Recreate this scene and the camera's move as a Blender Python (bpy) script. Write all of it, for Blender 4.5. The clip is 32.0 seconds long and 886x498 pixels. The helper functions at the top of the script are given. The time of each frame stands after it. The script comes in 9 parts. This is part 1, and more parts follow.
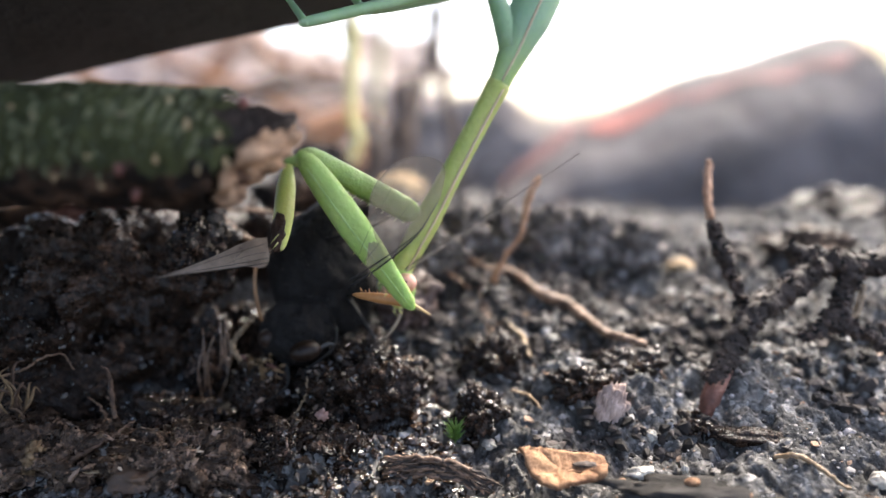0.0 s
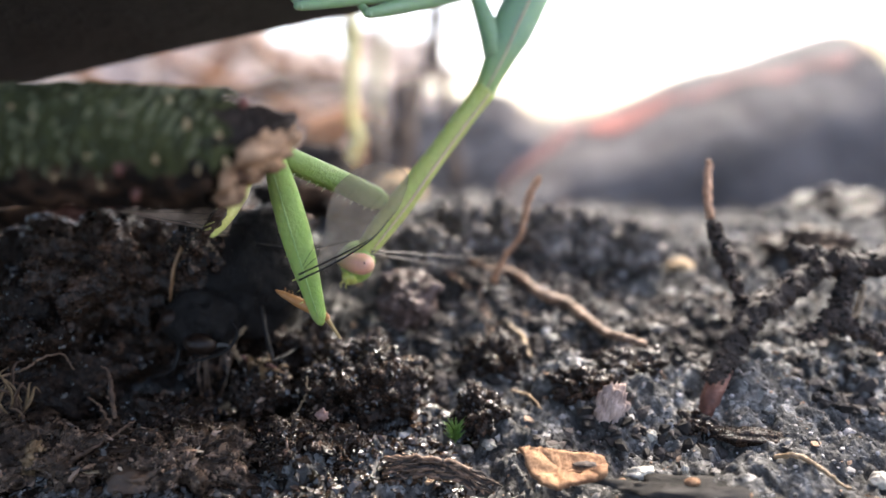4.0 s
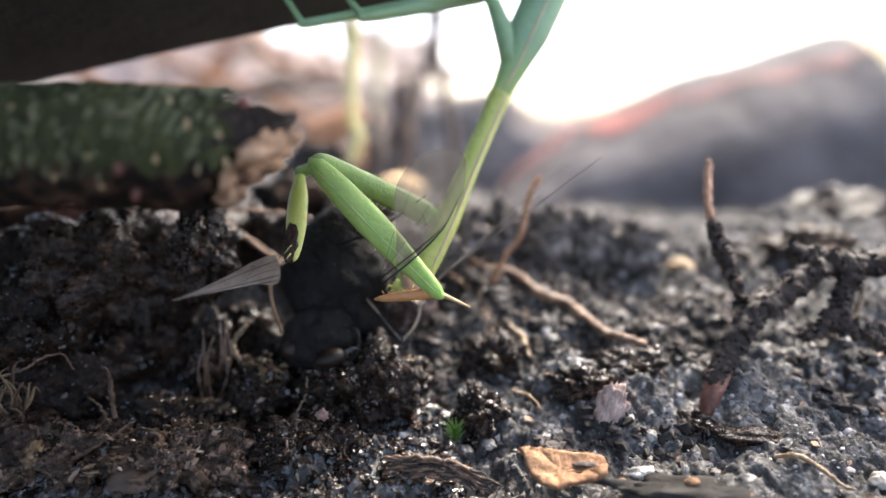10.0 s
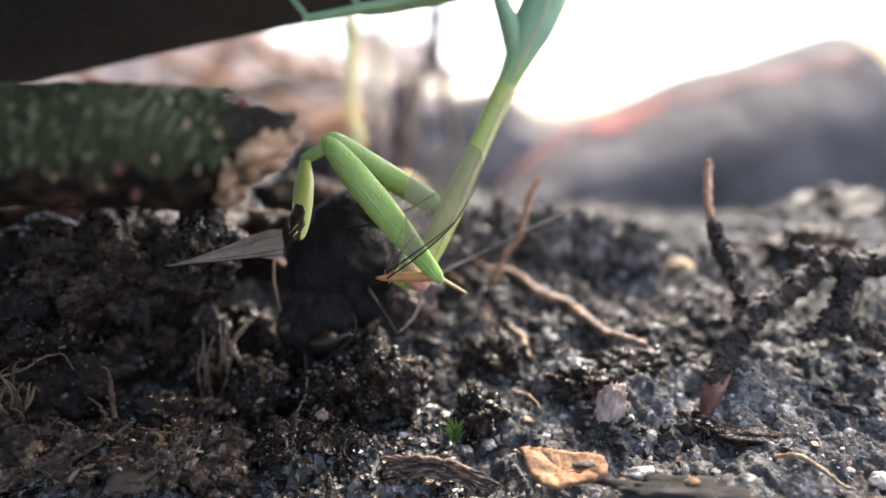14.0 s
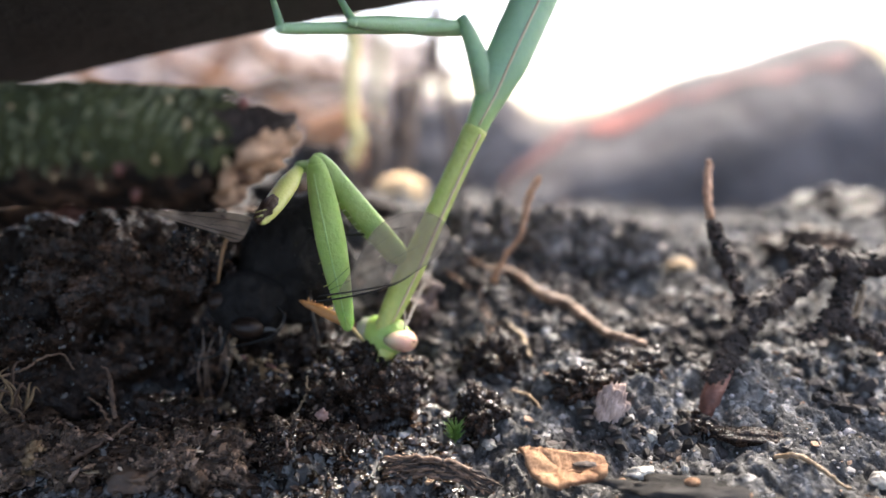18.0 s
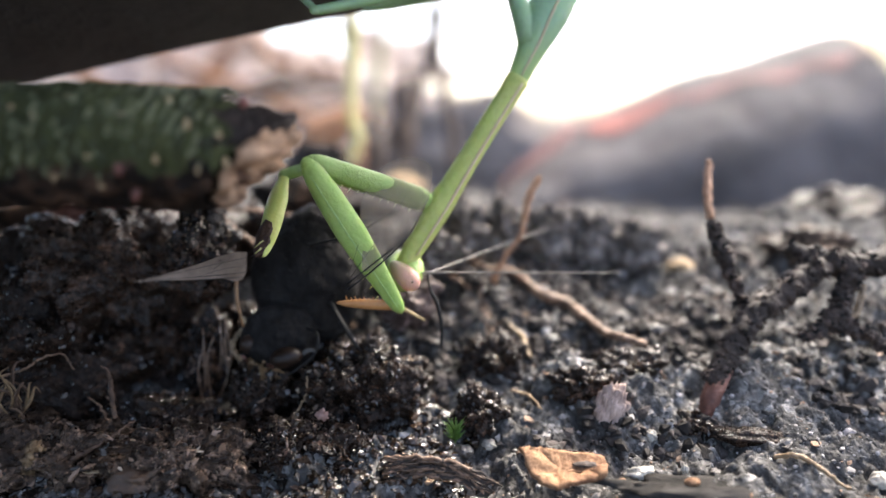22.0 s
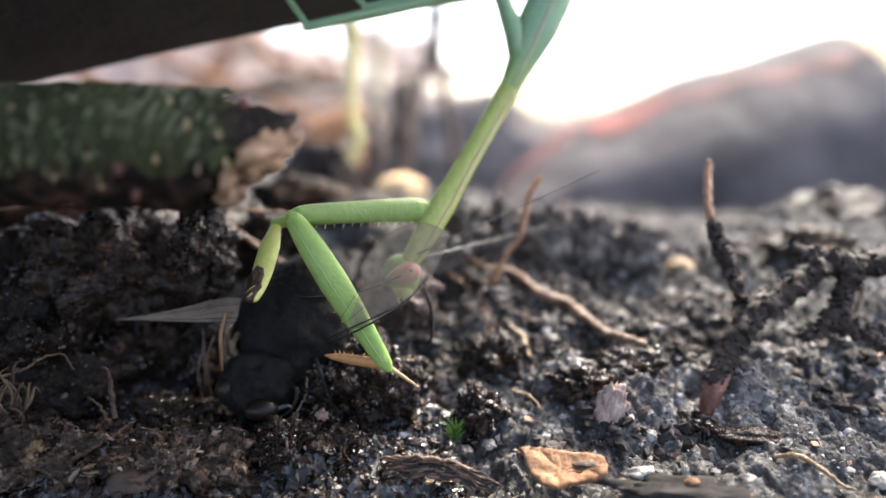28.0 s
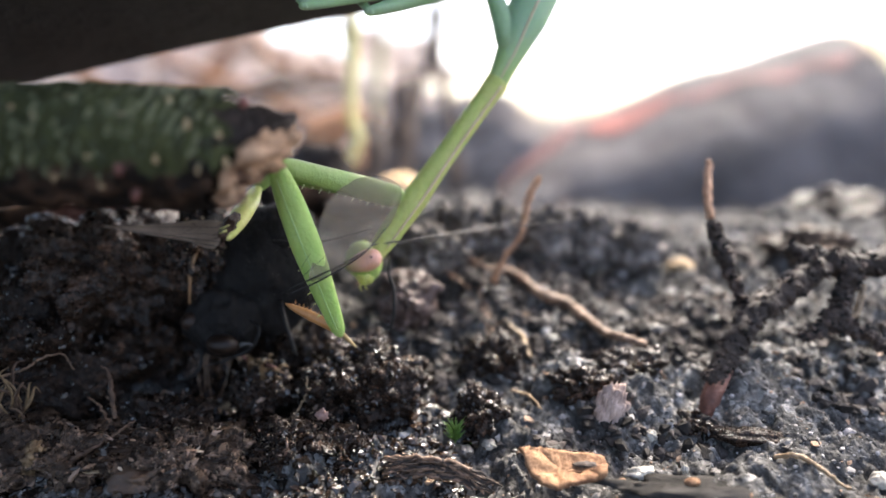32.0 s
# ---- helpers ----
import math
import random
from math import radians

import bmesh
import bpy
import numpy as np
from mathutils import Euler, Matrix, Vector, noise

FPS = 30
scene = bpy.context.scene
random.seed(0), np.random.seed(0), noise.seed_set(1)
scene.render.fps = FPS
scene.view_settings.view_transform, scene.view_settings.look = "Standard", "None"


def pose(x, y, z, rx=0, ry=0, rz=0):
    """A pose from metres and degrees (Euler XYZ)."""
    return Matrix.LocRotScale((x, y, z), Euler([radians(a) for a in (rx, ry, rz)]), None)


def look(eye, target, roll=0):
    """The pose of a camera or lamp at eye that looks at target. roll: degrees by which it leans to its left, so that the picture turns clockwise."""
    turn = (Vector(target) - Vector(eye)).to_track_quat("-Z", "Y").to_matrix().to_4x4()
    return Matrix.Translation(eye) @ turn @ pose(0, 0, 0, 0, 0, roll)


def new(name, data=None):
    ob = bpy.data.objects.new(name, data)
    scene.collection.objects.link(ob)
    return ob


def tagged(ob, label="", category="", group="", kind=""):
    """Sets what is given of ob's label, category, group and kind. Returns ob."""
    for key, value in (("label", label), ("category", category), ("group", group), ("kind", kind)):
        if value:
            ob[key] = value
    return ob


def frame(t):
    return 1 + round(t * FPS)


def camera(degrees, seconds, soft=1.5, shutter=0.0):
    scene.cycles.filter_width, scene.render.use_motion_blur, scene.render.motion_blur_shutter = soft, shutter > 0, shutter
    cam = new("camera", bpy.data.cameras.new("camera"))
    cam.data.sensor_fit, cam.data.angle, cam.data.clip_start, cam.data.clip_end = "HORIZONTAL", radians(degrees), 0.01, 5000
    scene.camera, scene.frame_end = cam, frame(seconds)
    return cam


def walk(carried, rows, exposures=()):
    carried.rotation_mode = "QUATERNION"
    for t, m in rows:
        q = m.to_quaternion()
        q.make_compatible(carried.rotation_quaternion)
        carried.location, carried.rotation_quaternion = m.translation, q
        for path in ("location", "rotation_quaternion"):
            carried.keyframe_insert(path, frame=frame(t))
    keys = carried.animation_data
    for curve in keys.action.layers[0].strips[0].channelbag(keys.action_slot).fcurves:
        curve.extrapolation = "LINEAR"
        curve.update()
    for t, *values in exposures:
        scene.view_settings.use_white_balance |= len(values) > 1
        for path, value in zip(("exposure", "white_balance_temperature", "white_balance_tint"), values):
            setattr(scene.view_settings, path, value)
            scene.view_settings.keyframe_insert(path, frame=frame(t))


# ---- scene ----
# A mantis eating a dark winged insect on damp soil, seen from a few centimetres. Lengths in the code are millimetres.
MM = 0.001


def mm(p):
    return Vector(p) * MM


cam = camera(65.0, 32.0, soft=1.5, shutter=0.5)
EYE = pose(0, 0, 25 * MM, 79, 0, 0)
walk(cam, [(0.0, EYE), (32.0, EYE)], [(0.0, 2.66, 6900, 8), (32.0, 2.66, 6900, 8)])
cam.data.dof.use_dof = True
cam.data.dof.focus_distance = 52.5 * MM
cam.data.dof.aperture_fstop = 11.0

# ---- light: bright sky behind, soft sun from the far right ----
SUN_ELEVATION, SUN_AZIMUTH = 50.0, 38.0
world = bpy.data.worlds.new("sky")
scene.world = world
world.use_nodes = True
wn, wl = world.node_tree.nodes, world.node_tree.links
sky = wn.new("ShaderNodeTexSky")
sky.sky_type = "NISHITA"
sky.sun_disc = False
sky.sun_elevation, sky.sun_rotation = radians(SUN_ELEVATION), radians(SUN_AZIMUTH)
sky.air_density, sky.dust_density, sky.ozone_density = 0.6, 3.5, 0.8
wl.new(sky.outputs["Color"], wn["Background"].inputs["Color"])
wn["Background"].inputs["Strength"].default_value = 0.15
sun_data = bpy.data.lights.new("sun", "SUN")
sun_data.energy, sun_data.angle, sun_data.color = 2.1, radians(18), (1.0, 0.97, 0.93)
sun = new("sun", sun_data)
_az, _el = radians(SUN_AZIMUTH), radians(SUN_ELEVATION)
sun.matrix_world = look((math.sin(_az) * math.cos(_el), math.cos(_az) * math.cos(_el), math.sin(_el)), (0, 0, 0))


# ---- materials ----
def material(name, dark, light, scale=800.0, rough=0.6, bump=0.3, spec=0.5, detail=6.0, trans=0.0, alpha=1.0,
             coat=0.0, low=0.35, high=0.65, per_object=0.0, per_island=0.0, stretch=(1, 1, 1), sheen=0.0, rough_var=0.15, sss=0.0):
    """Two colours mixed by noise at two scales, with fine relief; scale in cycles a metre."""
    m = bpy.data.materials.new(name)
    m.use_nodes = True
    n, l = m.node_tree.nodes, m.node_tree.links
    p = n["Principled BSDF"]
    co = n.new("ShaderNodeTexCoord")
    mp = n.new("ShaderNodeMapping")
    mp.inputs["Scale"].default_value = stretch
    l.new(co.outputs["Object"], mp.inputs["Vector"])
    big, fine = n.new("ShaderNodeTexNoise"), n.new("ShaderNodeTexNoise")
    for tex, k in ((big, 0.3), (fine, 1.6)):
        tex.inputs["Scale"].default_value = scale * k
        tex.inputs["Detail"].default_value = detail
        tex.inputs["Roughness"].default_value = 0.62
        l.new(mp.outputs["Vector"], tex.inputs["Vector"])
    mix = n.new("ShaderNodeMix")
    mix.inputs["Factor"].default_value = 0.5
    l.new(big.outputs["Fac"], mix.inputs["A"])
    l.new(fine.outputs["Fac"], mix.inputs["B"])
    value = mix.outputs["Result"]
    for amount, node, socket in ((per_object, "ShaderNodeObjectInfo", "Random"), (per_island, "ShaderNodeNewGeometry", "Random Per Island")):
        if amount:
            info, add, mul = n.new(node), n.new("ShaderNodeMath"), n.new("ShaderNodeMath")
            mul.operation = "MULTIPLY_ADD"
            l.new(info.outputs[socket], mul.inputs[0])
            mul.inputs[1].default_value, mul.inputs[2].default_value = amount, -amount / 2
            l.new(value, add.inputs[0])
            l.new(mul.outputs[0], add.inputs[1])
            value = add.outputs[0]
    ramp = n.new("ShaderNodeValToRGB")
    ramp.color_ramp.elements[0].position, ramp.color_ramp.elements[1].position = low, high
    ramp.color_ramp.elements[0].color, ramp.color_ramp.elements[1].color = (*dark, 1), (*light, 1)
    l.new(value, ramp.inputs["Fac"])
    l.new(ramp.outputs["Color"], p.inputs["Base Color"])
    rr = n.new("ShaderNodeMapRange")
    rr.inputs["To Min"].default_value, rr.inputs["To Max"].default_value = max(0.02, rough - rough_var), min(1, rough + rough_var)
    l.new(fine.outputs["Fac"], rr.inputs["Value"])
    l.new(rr.outputs["Result"], p.inputs["Roughness"])
    if bump:
        b = n.new("ShaderNodeBump")
        b.inputs["Strength"].default_value, b.inputs["Distance"].default_value = bump, 0.3 / scale
        l.new(fine.outputs["Fac"], b.inputs["Height"])
        l.new(b.outputs["Normal"], p.inputs["Normal"])
    p.inputs["Specular IOR Level"].default_value = spec
    p.inputs["Transmission Weight"].default_value = trans
    p.inputs["Alpha"].default_value = alpha
    p.inputs["Coat Weight"].default_value = coat
    p.inputs["Sheen Weight"].default_value = sheen
    if sss:
        p.inputs["Subsurface Weight"].default_value = sss
        p.inputs["Subsurface Radius"].default_value = (0.6, 1.0, 0.3)
        p.inputs["Subsurface Scale"].default_value = 0.0012
    return m


def granular(name, stops, scale, rough=0.5, spec=0.4, bump=0.8, patch=0.5, patch_scale=140.0, rough_var=0.2):
    """Soil made of grains: each cell of two grain sizes takes its own colour from the stops; patches shift them together."""
    m = bpy.data.materials.new(name)
    m.use_nodes = True
    n, l = m.node_tree.nodes, m.node_tree.links
    p = n["Principled BSDF"]
    co = n.new("ShaderNodeTexCoord")
    warp, patches, fine = n.new("ShaderNodeTexNoise"), n.new("ShaderNodeTexNoise"), n.new("ShaderNodeTexNoise")
    for tex, k, d in ((warp, scale * 0.8, 4), (patches, patch_scale, 6), (fine, scale * 2.5, 8)):
        tex.inputs["Scale"].default_value, tex.inputs["Detail"].default_value = k, d
        tex.inputs["Roughness"].default_value = 0.62
        l.new(co.outputs["Object"], tex.inputs["Vector"])
    shift = n.new("ShaderNodeVectorMath")
    shift.operation = "MULTIPLY_ADD"
    l.new(warp.outputs["Color"], shift.inputs[0])
    shift.inputs[1].default_value = (0.8 / scale,) * 3
    l.new(co.outputs["Object"], shift.inputs[2])
    cells, heights = [], []
    for k in (1.0, 2.7):
        v = n.new("ShaderNodeTexVoronoi")
        v.inputs["Scale"].default_value = scale * k
        l.new(shift.outputs["Vector"], v.inputs["Vector"])
        sep = n.new("ShaderNodeSeparateColor")
        l.new(v.outputs["Color"], sep.inputs["Color"])
        cells.append(sep.outputs[0])
        heights.append(v.outputs["Distance"])

    def mix(a, b, factor):
        q = n.new("ShaderNodeMix")
        l.new(a, q.inputs["A"])
        l.new(b, q.inputs["B"])
        if isinstance(factor, float):
            q.inputs["Factor"].default_value = factor
        else:
            l.new(factor, q.inputs["Factor"])
        return q.outputs["Result"]

    split = n.new("ShaderNodeMapRange")
    split.inputs["From Min"].default_value, split.inputs["From Max"].default_value = 0.42, 0.58
    l.new(warp.outputs["Fac"], split.inputs["Value"])
    cell = mix(mix(cells[0], cells[1], split.outputs["Result"]), fine.outputs["Fac"], 0.25)
    add = n.new("ShaderNodeMath")
    add.operation = "MULTIPLY_ADD"
    l.new(patches.outputs["Fac"], add.inputs[0])
    add.inputs[1].default_value = patch * 2
    l.new(cell, add.inputs[2])
    level = n.new("ShaderNodeMath")
    level.operation = "SUBTRACT"
    l.new(add.outputs[0], level.inputs[0])
    level.inputs[1].default_value = patch
    ramp = n.new("ShaderNodeValToRGB")
    e = ramp.color_ramp.elements
    while len(e) < len(stops):
        e.new(0.5)
    for k, (at, colour) in enumerate(stops):
        e[k].position, e[k].color = at, (*colour, 1)
    l.new(level.outputs[0], ramp.inputs["Fac"])
    l.new(ramp.outputs["Color"], p.inputs["Base Color"])
    rr = n.new("ShaderNodeMapRange")
    rr.inputs["To Min"].default_value, rr.inputs["To Max"].default_value = max(0.05, rough - rough_var), min(1.0, rough + rough_var)
    l.new(cells[1], rr.inputs["Value"])
    l.new(rr.outputs["Result"], p.inputs["Roughness"])
    h = mix(mix(heights[0], heights[1], 0.4), fine.outputs["Fac"], 0.3)
    b = n.new("ShaderNodeBump")
    b.invert = True
    b.inputs["Strength"].default_value, b.inputs["Distance"].default_value = bump, 0.45 / scale
    l.new(h, b.inputs["Height"])
    l.new(b.outputs["Normal"], p.inputs["Normal"])
    p.inputs["Specular IOR Level"].default_value = spec
    return m


SOIL = granular("damp_soil", [(0.0, (0.02226, 0.02046, 0.01908)), (0.45, (0.05512, 0.05141, 0.04855)), (0.68, (0.1039, 0.09752, 0.09243)), (0.86, (0.1802, 0.1685, 0.159)), (1.0, (0.3286, 0.3063, 0.2883))], 1050, 0.72, 0.15, 0.8, 0.9)
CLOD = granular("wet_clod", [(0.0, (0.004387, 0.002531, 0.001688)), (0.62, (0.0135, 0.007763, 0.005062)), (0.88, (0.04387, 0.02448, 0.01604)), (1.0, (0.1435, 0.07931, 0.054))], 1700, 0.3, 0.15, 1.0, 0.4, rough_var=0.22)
CLOD_BROWN = granular("brown_damp_clod", [(0.0, (0.00861, 0.005086, 0.003416)), (0.45, (0.03156, 0.01951, 0.01313)), (0.78, (0.1076, 0.06734, 0.04598)), (1.0, (0.3013, 0.1924, 0.1313))], 1300, 0.42, 0.16, 1.0, 0.6, rough_var=0.2)
CLOD_BANK = granular("dull_brown_clod", [(0.0, (0.0266, 0.0215, 0.01908)), (0.45, (0.0779, 0.065, 0.0583)), (0.8, (0.1805, 0.155, 0.142)), (1.0, (0.342, 0.3, 0.2756))], 900, 0.65, 0.15, 1.0, 0.7)
CLOD_RED = granular("reddish_damp_clod", [(0.0, (0.016, 0.010, 0.0085)), (0.5, (0.055, 0.034, 0.029)), (0.8, (0.125, 0.08, 0.069)), (1.0, (0.22, 0.155, 0.138))], 1100, 0.5, 0.35, 1.0, 0.6)
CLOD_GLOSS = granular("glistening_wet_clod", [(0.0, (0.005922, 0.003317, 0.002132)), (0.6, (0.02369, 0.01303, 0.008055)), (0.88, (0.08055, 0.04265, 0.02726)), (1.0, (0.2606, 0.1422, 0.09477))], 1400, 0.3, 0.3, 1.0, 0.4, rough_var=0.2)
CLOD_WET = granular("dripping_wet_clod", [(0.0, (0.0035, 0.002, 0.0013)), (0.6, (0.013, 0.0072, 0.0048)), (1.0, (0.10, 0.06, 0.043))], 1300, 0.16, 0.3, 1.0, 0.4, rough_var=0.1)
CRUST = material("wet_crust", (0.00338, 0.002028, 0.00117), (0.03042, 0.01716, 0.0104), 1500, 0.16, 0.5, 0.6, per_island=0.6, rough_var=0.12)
TWIG_CRUST = material("matte_soil_crust", (0.013, 0.0108, 0.0098), (0.066, 0.054, 0.049), 1500, 0.8, 0.6, 0.2, per_island=0.6)
CRUMB = material("soil_crumb", (0.01121, 0.00995, 0.009302), (0.1271, 0.1121, 0.1046), 650, 0.55, 0.6, 0.25, per_island=0.35, rough_var=0.25, low=0.36, high=0.74)
QUARTZ = material("quartz_grain", (0.104, 0.092, 0.08239), (0.3213, 0.295, 0.2729), 1500, 0.35, 0.3, 0.4, trans=0.25, per_island=0.6)
DEBRIS = material("brown_debris", (0.01546, 0.008538, 0.005617), (0.2208, 0.1356, 0.08894), 1500, 0.4, 0.5, 0.6, per_island=1.0, low=0.35, high=0.95)
HAZE_CRUMB = material("haze_grey_crumb", (0.03601, 0.03341, 0.03225), (0.3401, 0.3109, 0.2959), 600, 0.7, 0.6, 0.2, per_island=0.35, rough_var=0.2, low=0.36, high=0.72)
PALE_CRUMB = material("pale_crumb", (0.04193, 0.03984, 0.03889), (0.3473, 0.3213, 0.3125), 600, 0.65, 0.6, 0.25, per_island=0.5, rough_var=0.25)
FAR_SOIL = material("dry_brown_soil", (0.125, 0.108, 0.098), (0.36, 0.315, 0.285), 300, 0.9, 0.5, 0.05, per_island=0.4)
FAR_CRUMB = material("dull_far_crumb", (0.03024, 0.0272, 0.02654), (0.1134, 0.1024, 0.09844), 500, 0.8, 0.5, 0.1, per_island=0.4)
TAN_PEBBLE = material("dull_tan_pebble", (0.20, 0.135, 0.075), (0.36, 0.26, 0.16), 250, 0.8, 0.3, 0.2)
GLINT_GRAIN = material("pale_glint_grain", (0.0375, 0.02772, 0.01942), (0.315, 0.2376, 0.1665), 1500, 0.2, 0.3, 0.6, per_island=0.9, rough_var=0.12)
GRAVEL = material("dull_gravel", (0.05198, 0.0462, 0.04237), (0.2703, 0.242, 0.2236), 1200, 0.5, 0.5, per_island=0.7)
BROWN_BIT = material("brown_fragment", (0.06, 0.032, 0.018), (0.24, 0.14, 0.08), 1500, 0.6, 0.5, per_island=0.6)
ROOT = material("dry_root", (0.07, 0.036, 0.021), (0.25, 0.145, 0.09), 1800, 0.6, 0.7, stretch=(1, 1, 0.4))
ROOT_WET = material("wet_dark_rootlet", (0.022, 0.013, 0.009), (0.16, 0.098, 0.066), 1500, 0.22, 0.5, 0.6)
DEAD_FIBRE = material("dark_brown_fibre", (0.022, 0.012, 0.008), (0.15, 0.085, 0.052), 1300, 0.6, 0.6, 0.3)
SLATE = material("charred_wood_slab", (0.008, 0.0075, 0.007), (0.062, 0.057, 0.053), 900, 0.95, 1.0, 0.03, detail=9, stretch=(0.4, 1, 1))
STRAW = material("pale_straw", (0.084, 0.0532, 0.0294), (0.336, 0.224, 0.1288), 1500, 0.6, 0.5)
HUSK = material("tan_husk", (0.05, 0.028, 0.014), (0.30, 0.185, 0.095), 900, 0.6, 0.7, 0.3, detail=8, low=0.38, high=0.64)
TWIG = material("soil_crusted_twig", (0.00675, 0.0051, 0.0045), (0.06375, 0.045, 0.03675), 900, 0.7, 1.0, 0.3, detail=10)
TWIG_BITS = material("brown_soil_crust", (0.00372, 0.002808, 0.002455), (0.06324, 0.04392, 0.03646), 1500, 0.75, 0.6, 0.25, per_island=0.9)
TWIG_BARE = material("bare_twig_bark", (0.06, 0.02, 0.014), (0.19, 0.075, 0.05), 1200, 0.6, 0.7)
ROOT_ORANGE = material("orange_brown_bark", (0.20, 0.095, 0.05), (0.46, 0.25, 0.15), 1400, 0.6, 0.7)
BARK_CHIP = material("tan_bark_chip", (0.12, 0.053, 0.027), (0.37, 0.21, 0.115), 1100, 0.75, 1.0, 0.2, detail=10, low=0.38, high=0.62)
PEBBLE = material("tan_pebble", (0.36, 0.235, 0.12), (0.60, 0.43, 0.255), 250, 0.8, 0.3, 0.2)
PALE_STONE = material("pale_stone", (0.22, 0.19, 0.155), (0.46, 0.42, 0.36), 900, 0.45, 0.5, trans=0.1)
PINK_FLAKE = material("pinkish_flake", (0.14, 0.092, 0.076), (0.50, 0.37, 0.315), 1500, 0.7, 1.0, 0.2, detail=9, low=0.36, high=0.62, stretch=(1, 1, 0.4))
RED_FLAKE = material("reddish_flake", (0.12, 0.052, 0.04), (0.33, 0.20, 0.165), 1500, 0.45, 0.6)
CANE = material("green_cane_bark", (0.01456, 0.01624, 0.006944), (0.07392, 0.0784, 0.03248), 780, 0.75, 0.9, 0.1, detail=7, stretch=(1.6, 1, 0.6))
CANE_WART = material("pale_green_wart", (0.034, 0.0374, 0.01904), (0.1564, 0.1598, 0.0918), 900, 0.6, 0.5, 0.2, per_island=0.9)
CANE_END = material("cane_cut_end", (0.05, 0.023, 0.015), (0.58, 0.37, 0.235), 420, 0.75, 1.0, 0.2, detail=8, low=0.44, high=0.60)
CANE_BURNT = material("dark_dead_bark", (0.005, 0.0038, 0.0033), (0.024, 0.016, 0.013), 500, 0.75, 0.8, 0.2)
CANE_BROWN = material("dark_brown_bark", (0.0085, 0.0055, 0.004), (0.16, 0.09, 0.056), 420, 0.8, 0.8, 0.15, low=0.5, high=0.74)
CANE_BUD = material("reddish_bud", (0.075, 0.024, 0.018), (0.19, 0.066, 0.05), 900, 0.5, 0.3)
CANE_SPOT = material("tan_prickle_scar", (0.20, 0.135, 0.07), (0.48, 0.35, 0.20), 900, 0.6, 0.4)
BOARD = material("black_board", (0.0351, 0.03475, 0.0351), (0.0702, 0.06933, 0.0702), 160, 0.8, 0.6, 0.25)
LEAF_BROWN = material("dry_brown_leaf", (0.17, 0.065, 0.025), (0.42, 0.20, 0.09), 120, 0.6, 0.4, trans=0.2)
LEAF_RED = material("grey_withered_leaf", (0.085, 0.076, 0.075), (0.25, 0.228, 0.228), 70, 0.8, 0.4, 0.15)
LEAF_YELLOW = material("yellowed_leaf", (0.42, 0.35, 0.20), (0.62, 0.54, 0.36), 60, 0.7, 0.4, 0.3)
LEAF_PINK = material("faded_red_leaf", (0.20, 0.10, 0.095), (0.40, 0.25, 0.24), 90, 0.75, 0.4, 0.2)
LEAF_RED_RIM = material("bright_red_streak", (0.255, 0.069, 0.0575), (0.391, 0.1725, 0.1495), 60, 0.7, 0.3, 0.2)
STALK_BANK = material("bleached_leaf_bank", (0.3612, 0.2772, 0.2324), (0.688, 0.588, 0.5312), 60, 0.9, 0.5, 0.1)
STALK_YELLOW = material("yellow_green_stalk", (0.50, 0.46, 0.15), (0.68, 0.62, 0.30), 120, 0.6, 0.2, trans=0.3)
STALK_BROWN = material("dry_brown_stalk", (0.032, 0.02, 0.014), (0.13, 0.085, 0.058), 200, 0.7, 0.4)
STALK_PALE = material("bleached_litter", (0.516, 0.42, 0.3696), (0.7224, 0.6384, 0.588), 90, 0.7, 0.3, trans=0.55)
MOSS = material("moss_green", (0.0525, 0.1275, 0.015), (0.18, 0.3, 0.0525), 900, 0.5, 0.2, trans=0.2)
GREEN = material("mantis_green", (0.1959, 0.285, 0.0816), (0.2992, 0.385, 0.1377), 420, 0.5, 0.5, 0.3, rough_var=0.12, detail=8, sss=0.35)
GREEN_BRIGHT = material("mantis_bright_green", (0.2377, 0.355, 0.0867), (0.3645, 0.475, 0.1479), 420, 0.5, 0.5, 0.3, rough_var=0.12, detail=8, sss=0.35)
GREEN_OLIVE = material("mantis_olive_green", (0.2992, 0.345, 0.0867), (0.4571, 0.475, 0.1581), 420, 0.5, 0.5, 0.3, rough_var=0.12, detail=8, sss=0.35)
GREEN_LIGHT = material("mantis_pale_green", (0.24, 0.38, 0.11), (0.34, 0.48, 0.18), 420, 0.5, 0.5, 0.3, rough_var=0.12, detail=8, sss=0.35)
GREEN_PALE = material("whitish_green_spine", (0.42, 0.48, 0.28), (0.58, 0.62, 0.42), 350, 0.45, 0.1, rough_var=0.08)
GREEN_BLUE = material("mantis_blue_green", (0.205, 0.325, 0.175), (0.30, 0.425, 0.245), 300, 0.45, 0.25, 0.4, rough_var=0.08, sss=0.35)
GREEN_YELLOW = material("mantis_yellow_green", (0.34, 0.37, 0.075), (0.50, 0.49, 0.16), 350, 0.45, 0.25, rough_var=0.08, sss=0.35)


def graded(name, low, high, z0, z1, axis="Z"):
    """One colour that runs into another along an axis of the part, between two distances from its start."""
    m = material(name, low[0], low[1], 350, 0.42, 0.25, 0.45, rough_var=0.08, sss=0.35)
    n, l = m.node_tree.nodes, m.node_tree.links
    p = n["Principled BSDF"]
    first = p.inputs["Base Color"].links[0].from_node
    ramp = n.new("ShaderNodeValToRGB")
    ramp.color_ramp.elements[0].color, ramp.color_ramp.elements[1].color = (*high[0], 1), (*high[1], 1)
    l.new(first.inputs["Fac"].links[0].from_socket, ramp.inputs["Fac"])
